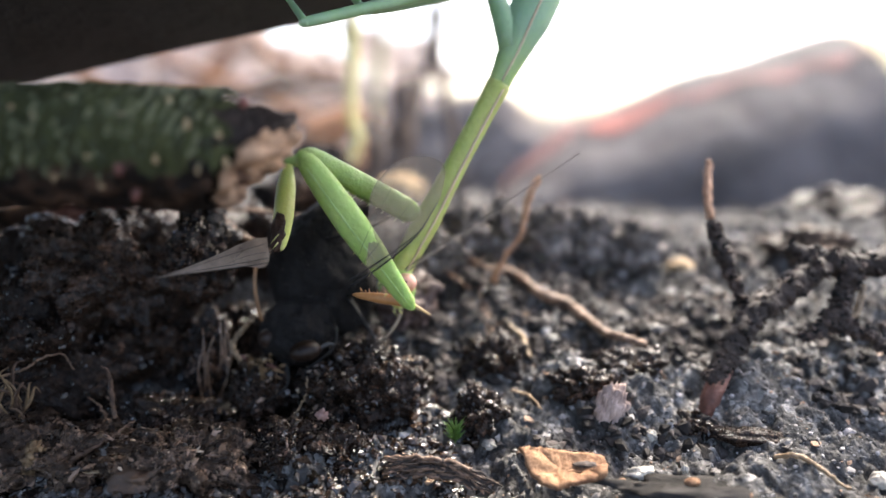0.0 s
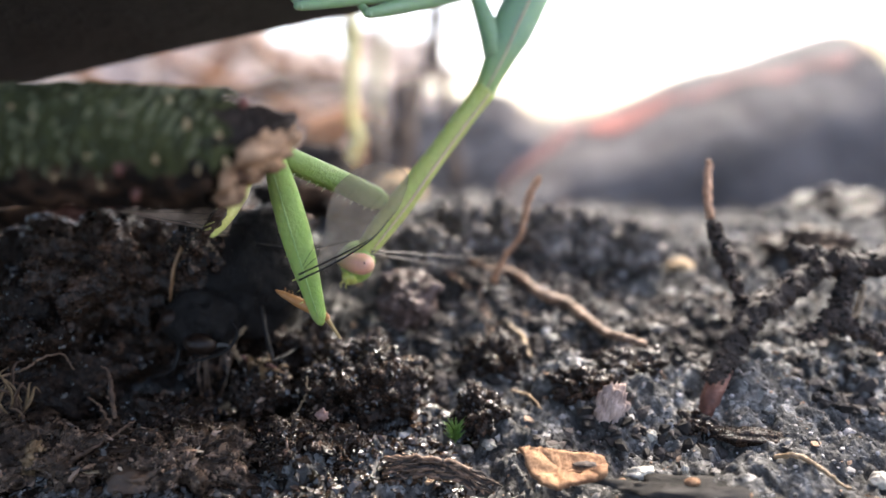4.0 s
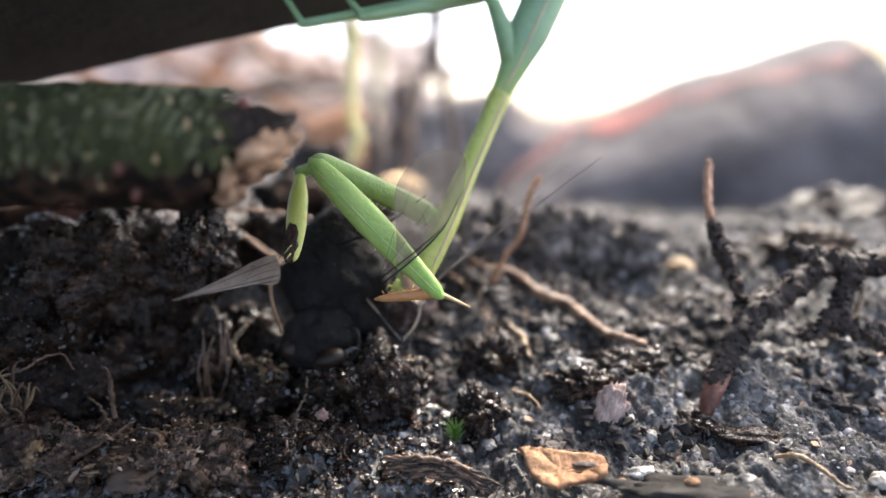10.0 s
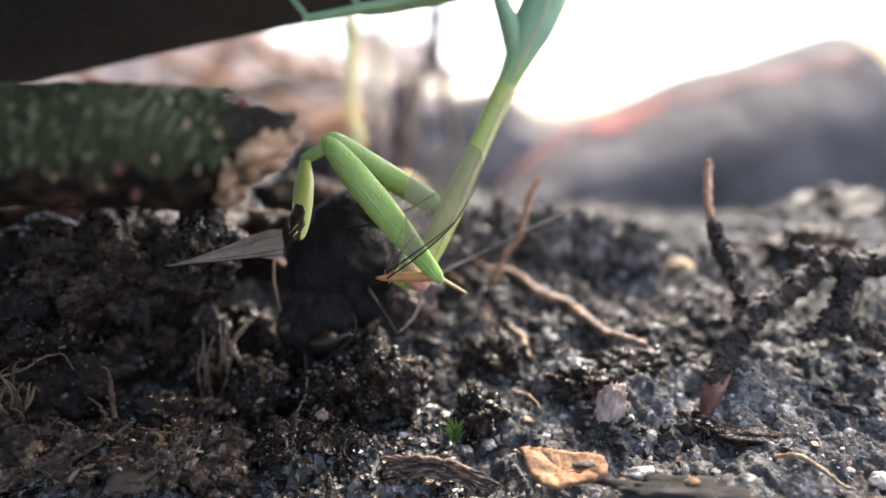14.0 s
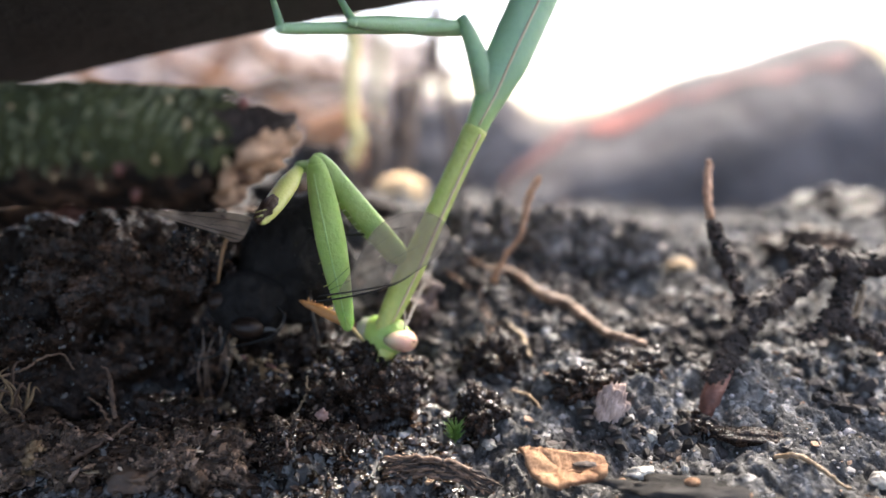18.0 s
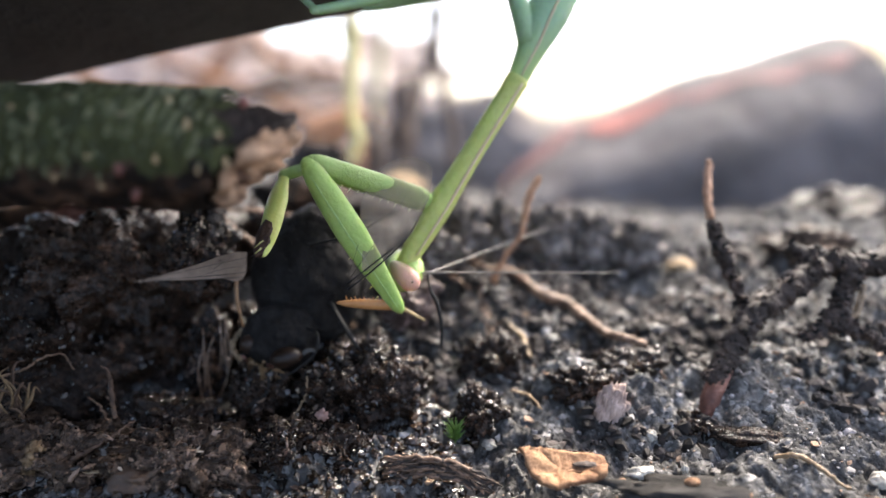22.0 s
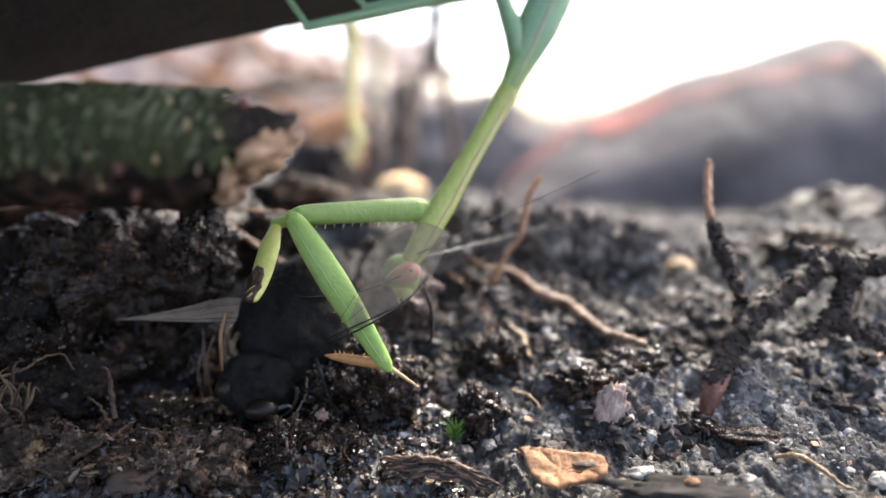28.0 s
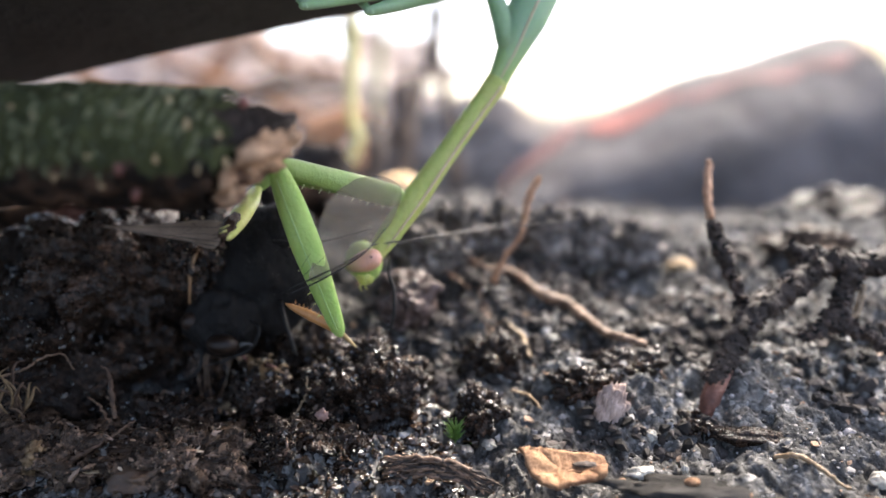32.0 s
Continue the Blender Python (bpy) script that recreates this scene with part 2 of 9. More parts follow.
    co, sep, rng, mix = n.new("ShaderNodeTexCoord"), n.new("ShaderNodeSeparateXYZ"), n.new("ShaderNodeMapRange"), n.new("ShaderNodeMix")
    l.new(co.outputs["Object"], sep.inputs["Vector"])
    l.new(sep.outputs[axis], rng.inputs["Value"])
    rng.inputs["From Min"].default_value, rng.inputs["From Max"].default_value = z0 * MM, z1 * MM
    mix.data_type = "RGBA"
    l.new(rng.outputs["Result"], mix.inputs["Factor"])
    l.new(first.outputs["Color"], mix.inputs[6])
    l.new(ramp.outputs["Color"], mix.inputs[7])
    l.new(mix.outputs[2], p.inputs["Base Color"])
    return m


GREEN_GRADED = graded("mantis_graded_green", ((0.225, 0.325, 0.085), (0.35, 0.44, 0.15)), ((0.175, 0.30, 0.165), (0.27, 0.40, 0.24)), -0.5, 5.0)
STRIPE = material("pink_tan_stripe", (0.42, 0.31, 0.19), (0.58, 0.44, 0.30), 900, 0.5, 0.1)
EYE_PINK = graded("pink_compound_eye", ((0.20, 0.175, 0.105), (0.30, 0.26, 0.165)), ((0.46, 0.235, 0.17), (0.60, 0.33, 0.245)), -0.4, 1.2, "X")
EYE_GREY = material("grey_green_compound_eye", (0.20, 0.21, 0.15), (0.32, 0.33, 0.25), 500, 0.4, 0.1, 0.4, sss=0.3)
PUPIL = material("dark_eye_spot", (0.02, 0.008, 0.006), (0.04, 0.015, 0.01), 900, 0.3, 0.0)
TIBIA = material("orange_brown_tibia", (0.30, 0.12, 0.035), (0.52, 0.25, 0.09), 900, 0.4, 0.2)
TARSUS = material("pale_tan_tarsus", (0.30, 0.20, 0.09), (0.46, 0.34, 0.17), 900, 0.5, 0.1)
DARK_TIP = material("dark_brown_spiny_tip", (0.012, 0.0055, 0.003), (0.045, 0.022, 0.013), 900, 0.6, 0.6, 0.2)
MOUTH_GREY = material("grey_glossy_mouthparts", (0.02, 0.018, 0.017), (0.075, 0.07, 0.066), 700, 0.48, 0.3, 0.3)
DARK_LEG = material("black_chitin", (0.005, 0.0045, 0.0042), (0.014, 0.012, 0.011), 600, 0.6, 0.3, 0.2)
PREY_BODY = material("black_bristly_body", (0.005225, 0.004387, 0.0041), (0.01781, 0.01584, 0.01486), 1100, 0.7, 1.0, 0.12)
PREY_EYE = material("dark_brown_glossy_eye", (0.007, 0.004, 0.0025), (0.022, 0.012, 0.008), 300, 0.45, 0.1, 0.25)
PREY_GOLD = material("amber_leg", (0.09, 0.042, 0.018), (0.26, 0.135, 0.055), 700, 0.4, 0.2)
WING = material("smoky_wing", (0.1458, 0.11, 0.0756), (0.2538, 0.195, 0.1344), 420, 0.45, 0.2, 0.25, alpha=0.56)
WING_LEFT = material("grey_folded_wing", (0.1063, 0.0828, 0.069), (0.225, 0.18, 0.1518), 500, 0.45, 0.3, 0.25, alpha=0.88)
HAIR = material("antenna_brown", (0.06, 0.05, 0.04), (0.14, 0.11, 0.09), 900, 0.5, 0.0)


# ---- mesh helpers ----
def part(name, bm, mat, parent=None, label="", smooth=True):
    """Links a bmesh, drawn in millimetres, as one mesh object under parent."""
    bmesh.ops.scale(bm, vec=(MM, MM, MM), verts=bm.verts)
    for f in bm.faces:
        f.smooth = smooth
    me = bpy.data.meshes.new(name)
    bm.to_mesh(me)
    bm.free()
    me.materials.append(mat)
    ob = new(name, me)
    if parent is not None:
        ob.parent = parent
    return tagged(ob, label) if label else ob


def thing(name, at, label, category, group=""):
    e = new(name)
    e.empty_display_size = 0.002
    e.location = mm(at)
    return tagged(e, label, category, group)


def tube(points, radii, sides=10, bm=None, flat=1.0, jitter=0.0, seed=0, side=(0, -1, 0), caps=True):
    """A tapered tube through points; flat squeezes it along side."""
    bm = bm or bmesh.new()
    rnd = random.Random(seed)
    pts = [Vector(p) for p in points]
    if not isinstance(radii, (list, tuple)):
        radii = [radii] * len(pts)
    rings = []
    for i, p in enumerate(pts):
        d = (pts[min(i + 1, len(pts) - 1)] - pts[max(i - 1, 0)]).normalized()
        a = Vector(side) - d * d.dot(Vector(side))
        if a.length < 1e-4:
            a = d.orthogonal()
        a.normalize()
        b = d.cross(a)
        ring = []
        for k in range(sides):
            t = 2 * math.pi * k / sides
            r = radii[i] * (1 + rnd.uniform(-jitter, jitter))
            ring.append(bm.verts.new(p + a * (math.cos(t) * r * flat) + b * (math.sin(t) * r)))
        rings.append(ring)
    for r0, r1 in zip(rings, rings[1:]):
        for k in range(sides):
            bm.faces.new((r0[k], r0[(k + 1) % sides], r1[(k + 1) % sides], r1[k]))
    if caps:
        bm.faces.new(rings[0][::-1])
        bm.faces.new(rings[-1])
    return bm


def curve_points(points, steps=5):
    """A smooth line through the points."""
    p = [Vector(q) for q in points]
    p = [p[0] * 2 - p[1]] + p + [p[-1] * 2 - p[-2]]
    out = []
    for i in range(1, len(p) - 2):
        for s in range(steps):
            t = s / steps
            out.append(0.5 * (2 * p[i] + (p[i + 1] - p[i - 1]) * t + (2 * p[i - 1] - 5 * p[i] + 4 * p[i + 1] - p[i + 2]) * t * t
                              + (3 * p[i] - p[i - 1] - 3 * p[i + 1] + p[i + 2]) * t ** 3))
    out.append(p[-2])
    return out


def taper(r, n):
    """n radii along the listed ones."""
    return [float(v) for v in np.interp(np.linspace(0, 1, n), np.linspace(0, 1, len(r)), r)]


def rod(points, radii, steps=5, sides=9, wobble=0.0, seed=1, flat=1.0, bm=None):
    pts = curve_points(points, steps) if len(points) > 2 else [Vector(q) for q in points]
    rnd = random.Random(seed)
    if wobble:
        pts = [q + Vector([rnd.uniform(-wobble, wobble) for _ in range(3)]) for q in pts]
    radii = radii if isinstance(radii, (list, tuple)) else [radii]
    return tube(pts, taper(radii, len(pts)), sides, bm, flat, 0.12 if wobble else 0.0, seed)


def blob(size, subdiv=3, rough=0.2, freq=1.0, seed=0, centre=(0, 0, 0), octaves=4, bm=None):
    """A lumpy ball: size is its half extents."""
    b = bmesh.new()
    bmesh.ops.create_icosphere(b, subdivisions=subdiv, radius=1)
    off = Vector((seed * 7.31, seed * 3.17, seed * 5.77))
    for v in b.verts:
        n = noise.fractal(v.co * freq + off, 0.9, 2.1, octaves)
        c = v.co * (1 + rough * n)
        v.co = Vector((c.x * size[0], c.y * size[1], c.z * size[2])) + Vector(centre)
    if bm is None:
        return b
    me = bpy.data.meshes.new("tmp")
    b.to_mesh(me)
    b.free()
    bm.from_mesh(me)
    bpy.data.meshes.remove(me)
    return bm


# ---- ground ----
_rng = np.random.default_rng(5)
_table = _rng.random((256, 256))


def value_noise(x, y):
    xi, yi = np.floor(x).astype(int), np.floor(y).astype(int)
    u, v = x - xi, y - yi
    u, v = u * u * (3 - 2 * u), v * v * (3 - 2 * v)
    g = lambda a, b: _table[a & 255, b & 255]
    return (g(xi, yi) * (1 - u) + g(xi + 1, yi) * u) * (1 - v) + (g(xi, yi + 1) * (1 - u) + g(xi + 1, yi + 1) * u) * v - 0.5


def domes(x, y, salt):
    """Rounded crumbs: 1 at the heart of each cell, falling to 0 between them."""
    xi, yi = np.floor(x).astype(int), np.floor(y).astype(int)
    best = np.full(np.shape(x), 9.0)
    for i in (-1, 0, 1):
        for j in (-1, 0, 1):
            a, b = xi + i, yi + j
            cx = a + _table[(a + salt) & 255, b & 255]
            cy = b + _table[(a + 91) & 255, (b + salt) & 255]
            best = np.minimum(best, (x - cx) ** 2 + (y - cy) ** 2)
    return 1 - np.minimum(best, 1.0)


def bump_at(x, y, cx, cy, rx, ry, h):
    return h * np.exp(-((x - cx) / rx) ** 2 - ((y - cy) / ry) ** 2)


def ground_z(x, y):
    """Height of the soil: a bank that rises from the front to a crest and falls to the open ground behind."""
    x, y = np.asarray(x, float), np.asarray(y, float)
    z = np.interp(y, [-60, 30, 44.3, 48.4, 51.2, 54.0, 57.6, 62.4, 67.8, 72.9, 78.8, 84.6, 93, 112, 200, 600, 3000, 60000],
                  [-4, -2.5, -2.07, -0.71, 0.29, 1.44, 3.07, 5.73, 8.83, 11.37, 12.95, 13.86, 12.0, 9, 8.5, 14, 18, 20])
    z = z + bump_at(x, y, -60, 200, 60, 30, 8)
    z = z - 2.2 * np.clip((x - 8) / 16, 0, 1) * np.clip((y - 64) / 14, 0, 1) * np.clip((160 - y) / 60, 0, 1)
    z = z + bump_at(x, y, -16, 58, 8, 7, -4.5) + bump_at(x, y, 8.5, 46, 4.5, 3, -1.2) + bump_at(x, y, -34, 60, 12, 8, -3.0)
    close = np.clip((200 - y) / 80, 0, 1)
    wx, wy = x + 1.9 * value_noise(x / 1.9, y / 1.9 + 60) + 0.8 * value_noise(x / 0.7 + 5, y / 0.7), y + 1.9 * value_noise(x / 1.9 + 33, y / 1.9) + 0.8 * value_noise(x / 0.7, y / 0.7 + 71)
    z = z + close * (2.6 * np.abs(value_noise(x / 5.2 + 7, y / 5.2)) + 2.9 * (domes(wx / 3.4, wy / 3.4, 3) - 0.7) * (0.6 + value_noise(x / 6 + 80, y / 6))
                     + 0.75 * (domes(wx / 1.5, wy / 1.5, 17) - 0.7) - 1.3 * np.abs(value_noise(wx / 1.3 + 15, wy / 1.3)) - 0.9 * np.abs(value_noise(wx / 0.6, wy / 0.6 + 44)) - 0.35)
    near = np.clip((300 - y) / 150, 0, 1)
    z = z + near * (2.6 * value_noise(x / 14 + 3, y / 14) + 1.8 * value_noise(x / 6.1, y / 6.1 + 9) + 1.0 * value_noise(x / 2.7 + 50, y / 2.7)
                    + 0.3 * value_noise(x / 0.6 + 20, y / 0.6) + 0.16 * value_noise(x / 0.33, y / 0.33))
    return z


def grow(a, b, step, far, ratio=1.25):
    mid = list(np.arange(a, b, step))
    lo, hi, s = [a], [b], step
    while hi[-1] < far:
        s *= ratio
        hi.append(hi[-1] + s)
        lo.append(lo[-1] - s)
    return np.array(lo[::-1][:-1] + mid + hi)


gx, gy = grow(-48, 52, 0.16, 60000), grow(40, 92, 0.15, 60000)
GX, GY = np.meshgrid(gx, gy)
GZ = ground_z(GX, GY)
verts = np.stack([GX.ravel(), GY.ravel(), GZ.ravel()], 1) * MM
nx, ny = len(gx), len(gy)
idx = np.arange(nx * ny).reshape(ny, nx)
faces = np.stack([idx[:-1, :-1].ravel(), idx[:-1, 1:].ravel(), idx[1:, 1:].ravel(), idx[1:, :-1].ravel()], 1)


def mesh_from(name, verts, faces, mat, smooth=True):
    me = bpy.data.meshes.new(name)
    k = faces.shape[1]
    me.vertices.add(len(verts))
    me.vertices.foreach_set("co", np.ascontiguousarray(verts, dtype=np.float32).ravel())
    me.loops.add(faces.size)
    me.loops.foreach_set("vertex_index", np.ascontiguousarray(faces, dtype=np.int32).ravel())
    me.polygons.add(len(faces))
    me.polygons.foreach_set("loop_start", np.arange(0, faces.size, k, dtype=np.int32))
    me.polygons.foreach_set("use_smooth", np.full(len(faces), smooth))
    me.update()
    me.validate()
    me.materials.append(mat)
    return new(name, me)


ground = tagged(mesh_from("ground", verts, faces, SOIL), "dark damp crumbly soil rising to a low bank", "soil", kind="structure")


# ---- crumbs and grains strewn on the soil ----
def ico_arrays(subdiv):
    b = bmesh.new()
    bmesh.ops.create_icosphere(b, subdivisions=subdiv, radius=1)
    v = np.array([w.co[:] for w in b.verts])
    f = np.array([[w.index for w in q.verts] for q in b.faces])
    b.free()
    return v, f


def strew(name, count, sizes, mat, label, category, seed, area=(-46, 50, 40, 88), sink=0.2, subdiv=1, jag=0.28, flat=(0.5, 1.0), where=None):
    rng = np.random.default_rng(seed)
    v, f = ico_arrays(subdiv)
    x, y = rng.uniform(area[0], area[1], count), rng.uniform(area[2], area[3], count)
    if where is not None:
        keep = where(x, y, rng.random(count))
        x, y = x[keep], y[keep]
    n = len(x)
    s = sizes[0] * (sizes[1] / sizes[0]) ** (rng.random(n) ** 2.2)
    z = ground_z(x, y) + s * (sink - 0.25)
    scl = rng.uniform(0.6, 1.0, (n, 1, 3)) * s[:, None, None]
    scl[:, :, 2] *= rng.uniform(*flat, (n, 1))
    pts = v[None] * scl * (1 + rng.uniform(-jag, jag, (n, len(v), 1)))
    a = rng.uniform(0, 2 * np.pi, n)
    tilt = rng.normal(0, 0.5, n)
    ct, st = np.cos(tilt)[:, None], np.sin(tilt)[:, None]
    X, Y, Z = pts[:, :, 0], pts[:, :, 1] * ct - pts[:, :, 2] * st, pts[:, :, 1] * st + pts[:, :, 2] * ct
    c, q = np.cos(a)[:, None], np.sin(a)[:, None]
    P = np.stack([X * c - Y * q + x[:, None], X * q + Y * c + y[:, None], Z + z[:, None]], 2).reshape(-1, 3)
    F = (f[None] + (np.arange(n) * len(v))[:, None, None]).reshape(-1, 3)
    return tagged(mesh_from(name, P * MM, F, mat, smooth=False), label, category, kind="stuff")


def shards(at, size, rng, shape):
    """Little shards, each turned its own way, at the given places: shape is the range of each half axis."""
    v, f = ico_arrays(1)
    n = len(at)
    q = rng.normal(size=(n, 4))
    w, x, y, z = (q / np.linalg.norm(q, axis=1, keepdims=True)).T
    turn = np.stack([1 - 2 * (y * y + z * z), 2 * (x * y - z * w), 2 * (x * z + y * w), 2 * (x * y + z * w), 1 - 2 * (x * x + z * z), 2 * (y * z - x * w),
                     2 * (x * z - y * w), 2 * (y * z + x * w), 1 - 2 * (x * x + y * y)], 1).reshape(n, 3, 3)
    scl = np.stack([rng.uniform(a, b, n) for a, b in shape], 1)[:, None] * size[:, None, None]
    pts = v[None] * scl * (1 + rng.uniform(-0.35, 0.35, (n, len(v), 1)))
    pts = np.einsum("nij,nkj->nki", turn, pts) + at[:, None]
    return pts.reshape(-1, 3) * MM, (f[None] + (np.arange(n) * len(v))[:, None, None]).reshape(-1, 3)


def clumps(x, y, u):
    return u < np.clip(0.45 + 1.9 * value_noise(x / 4.3 + 11, y / 4.3), 0.08, 1)


strew("soil_crumbs", 15000, (0.08, 0.6), CRUMB, "loose dark soil crumbs strewn over the bank", "soil crumbs", 11, where=clumps, jag=0.45, sink=-0.15)
strew("pale_gravel", 300, (0.12, 0.6), GRAVEL, "dull pale gravel bits set in the soil", "gravel", 14, sink=0.0, subdiv=1, jag=0.35, area=(-12, 50, 44, 86))
# Paler crumbs towards right and front put the hazy brightness into colour.
def open_side(x, y, u):
    return u < np.clip((70 - y) / 12, 0.15, 1) * np.clip((x + 4) / 34 - np.clip((y - 54) / 40, 0, 0.3) + np.clip((50 - y) / 12, 0, 0.5), 0, 1) * np.clip(0.6 + 1.6 * value_noise(x / 5 + 40, y / 5), 0.05, 1)


strew("haze_crumbs", 5200, (0.08, 0.7), HAZE_CRUMB, "greyish soil crumbs paled to stand in for haze on the open side", "soil crumbs", 16, area=(-4, 50, 42, 86), where=open_side, jag=0.4, sink=-0.2)
# More haze put into colour: pale crumbs lift the front of the bank.
strew("pale_crumbs", 2200, (0.06, 0.3), PALE_CRUMB, "pale crumbs standing in for hazy light on the front of the bank", "soil crumbs", 19, area=(6, 50, 41, 58), where=lambda x, y, u: u < np.clip((x - 4) / 16, 0, 1), jag=0.4)
strew("dark_crumbs", 6000, (0.1, 0.9), CRUMB, "dark damp crumbs on the upper bank", "soil crumbs", 20, area=(-6, 40, 56, 86), where=lambda x, y, u: u < np.clip(0.75 + 1.6 * value_noise(x / 3.7 + 19, y / 3.7), 0.1, 1) * np.clip((y - 54) / 6, 0, 1), jag=0.4)
# Dark lumps in patches: the shade of hollows given as colour.
strew("shadow_crumbs", 9000, (0.15, 1.0), TWIG_CRUST, "patches of dark soil lumps standing in for shaded hollows of the bank", "soil crumbs", 23, area=(-8, 42, 49, 78), where=lambda x, y, u: u < np.clip(3.4 * value_noise(x / 6.5 + 61, y / 4.5 + 5) - 0.05, 0, 1), jag=0.45)
strew("bank_lumps", 4200, (0.2, 1.1), TWIG_CRUST, "dark damp lumps on the middle of the bank", "soil crumbs", 26, area=(-2, 23, 57, 82), where=lambda x, y, u: u < np.clip(0.55 + 1.6 * value_noise(x / 5 + 31, y / 5 + 12), 0.05, 1), jag=0.45)
# Black wet crumbs, strewn so that shadow here is partly put into colour.
strew("wet_shadow_crumbs", 11000, (0.1, 0.7), CRUST, "black wet crumbs that also stand in for shadow in front of the clods", "soil crumbs", 24, area=(-40, 4, 41, 57), where=lambda x, y, u: u < np.clip((3.5 - x) / 6, 0, 1) * np.clip(1.25 + (x + 14) / 24, 0.4, 1) * np.clip(0.85 + 1.2 * value_noise(x / 4 + 9, y / 4 + 3), 0.1, 1), jag=0.45)
# Pale sand whose colour supplies the wet sparkle.
strew("sparkle_sand", 1500, (0.05, 0.22), GLINT_GRAIN, "pale wet sand grains standing in for sparkles among black crumbs", "sand", 25, area=(-40, 2, 41, 55), where=lambda x, y, u: u < 0.9 - 0.3 * np.clip((-x - 15) / 10, 0, 1), sink=0.4, jag=0.35)
strew("far_crumbs", 9000, (0.25, 1.3), FAR_CRUMB, "coarse brown soil crumbs behind the crest", "soil crumbs", 15, area=(-70, 90, 84, 175), jag=0.4)
strew("sand_grains", 1500, (0.07, 0.3), QUARTZ, "pale translucent sand grains on dark soil", "sand", 12)
strew("pale_grit", 420, (0.22, 1.0), PALE_CRUMB, "dull pale grit set in the bank", "grit", 21, area=(-6, 50, 50, 80), sink=-0.25, subdiv=2, jag=0.3)
strew("plant_fragments", 1800, (0.12, 0.7), BROWN_BIT, "small brown plant fragments lying on soil", "plant debris", 13, flat=(0.15, 0.4))


# ---- soil clods ----
def clod(centre, size, seed, label, rough=0.35, freq=1.7, subdiv=5, mat=CLOD, bits=0, grains=0):
    b = bmesh.new()
    bmesh.ops.create_icosphere(b, subdivisions=subdiv, radius=1)
    off, mean = Vector((seed * 7.31, seed * 3.17, seed * 5.77)), sum(size) / 3
    for v in b.verts:
        u = v.co.copy()
        q = Vector((u.x * size[0], u.y * size[1], u.z * size[2]))
        w = q + off + 0.35 * noise.noise_vector(q * 0.9 + off)
        lumps = 0.9 * (0.5 - noise.voronoi(w * 0.62)[0][0]) + 0.45 * (0.5 - noise.voronoi(w * 1.5)[0][0]) + 0.16 * noise.fractal(w * 2.5, 0.8, 2.0, 3)
        v.co = q * (1 + rough * 1.1 * noise.fractal(q * (freq / mean) + off, 0.9, 2.1, 6)) + u * lumps
    rng = np.random.default_rng(seed)
    b.verts.ensure_lookup_table()
    b.normal_update()
    pick = rng.integers(0, len(b.verts), int(60 * (size[0] * size[2] + size[1] * size[2])))
    at = np.array([b.verts[int(i)].co[:] for i in pick])
    tops = np.array([w.co[:] for w in b.verts])
    ob = part("soil_clod", b, mat)
    ob.location = mm(centre)
    v, f = ico_arrays(1)
    n = len(at)
    s = 0.05 * 8 ** (rng.random(n) ** 2.2)
    pts = v[None] * rng.uniform(0.5, 1.0, (n, 1, 3)) * s[:, None, None] * (1 + rng.uniform(-0.4, 0.4, (n, len(v), 1))) + at[:, None]
    crust_mat = CRUST if mat == CLOD else mat
    crust = mesh_from("crumb_crust", pts.reshape(-1, 3) * MM, (f[None] + (np.arange(n) * len(v))[:, None, None]).reshape(-1, 3), crust_mat, smooth=False)
    crust.parent = ob
    tagged(crust, "glistening dark crumbs" if mat == CLOD else "damp brown crumbs", kind="stuff")
    if bits:
        at = at[at[:, 2] > 0][:bits]
        n = len(at)
        s = 0.07 * 8 ** (rng.random(n) ** 1.8)
        debris = mesh_from("plant_debris", *shards(at, s, rng, ((0.5, 1.9), (0.2, 0.6), (0.12, 0.35))), DEBRIS, smooth=False)
        debris.parent = ob
        tagged(debris, "brown and pale plant bits", kind="stuff")
    # Pale flakes on the upper side put wet glints into colour.
    if grains:
        up = tops[tops[:, 2] > 0.1 * size[2]]
        up = up[rng.integers(0, len(up), grains)]
        sand = mesh_from("glint_coating", *shards(up, 0.05 * 5 ** (rng.random(grains) ** 1.6), rng, ((0.8, 1.9), (0.4, 1.0), (0.2, 0.5))), GLINT_GRAIN, smooth=False)
        sand.parent = ob
        tagged(sand, "pale wet flakes and grains standing in for glints", kind="stuff")
    return tagged(ob, label, "soil clod", "soil clods")


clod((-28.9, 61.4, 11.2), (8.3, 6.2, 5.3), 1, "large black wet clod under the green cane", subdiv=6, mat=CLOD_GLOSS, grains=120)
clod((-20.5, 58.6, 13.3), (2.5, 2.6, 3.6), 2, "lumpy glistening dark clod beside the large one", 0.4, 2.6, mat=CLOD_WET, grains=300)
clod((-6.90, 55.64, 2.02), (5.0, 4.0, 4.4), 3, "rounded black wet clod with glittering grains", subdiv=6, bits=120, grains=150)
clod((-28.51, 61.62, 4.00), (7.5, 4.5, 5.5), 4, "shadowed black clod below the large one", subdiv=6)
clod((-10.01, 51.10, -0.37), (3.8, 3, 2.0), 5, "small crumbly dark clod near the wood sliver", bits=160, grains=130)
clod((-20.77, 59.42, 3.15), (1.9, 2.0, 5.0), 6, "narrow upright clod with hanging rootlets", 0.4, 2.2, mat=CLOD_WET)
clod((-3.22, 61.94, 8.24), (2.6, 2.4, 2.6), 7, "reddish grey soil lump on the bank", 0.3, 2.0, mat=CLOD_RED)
# Clods 21 and 22 are added to darken soil that the sun reaches.
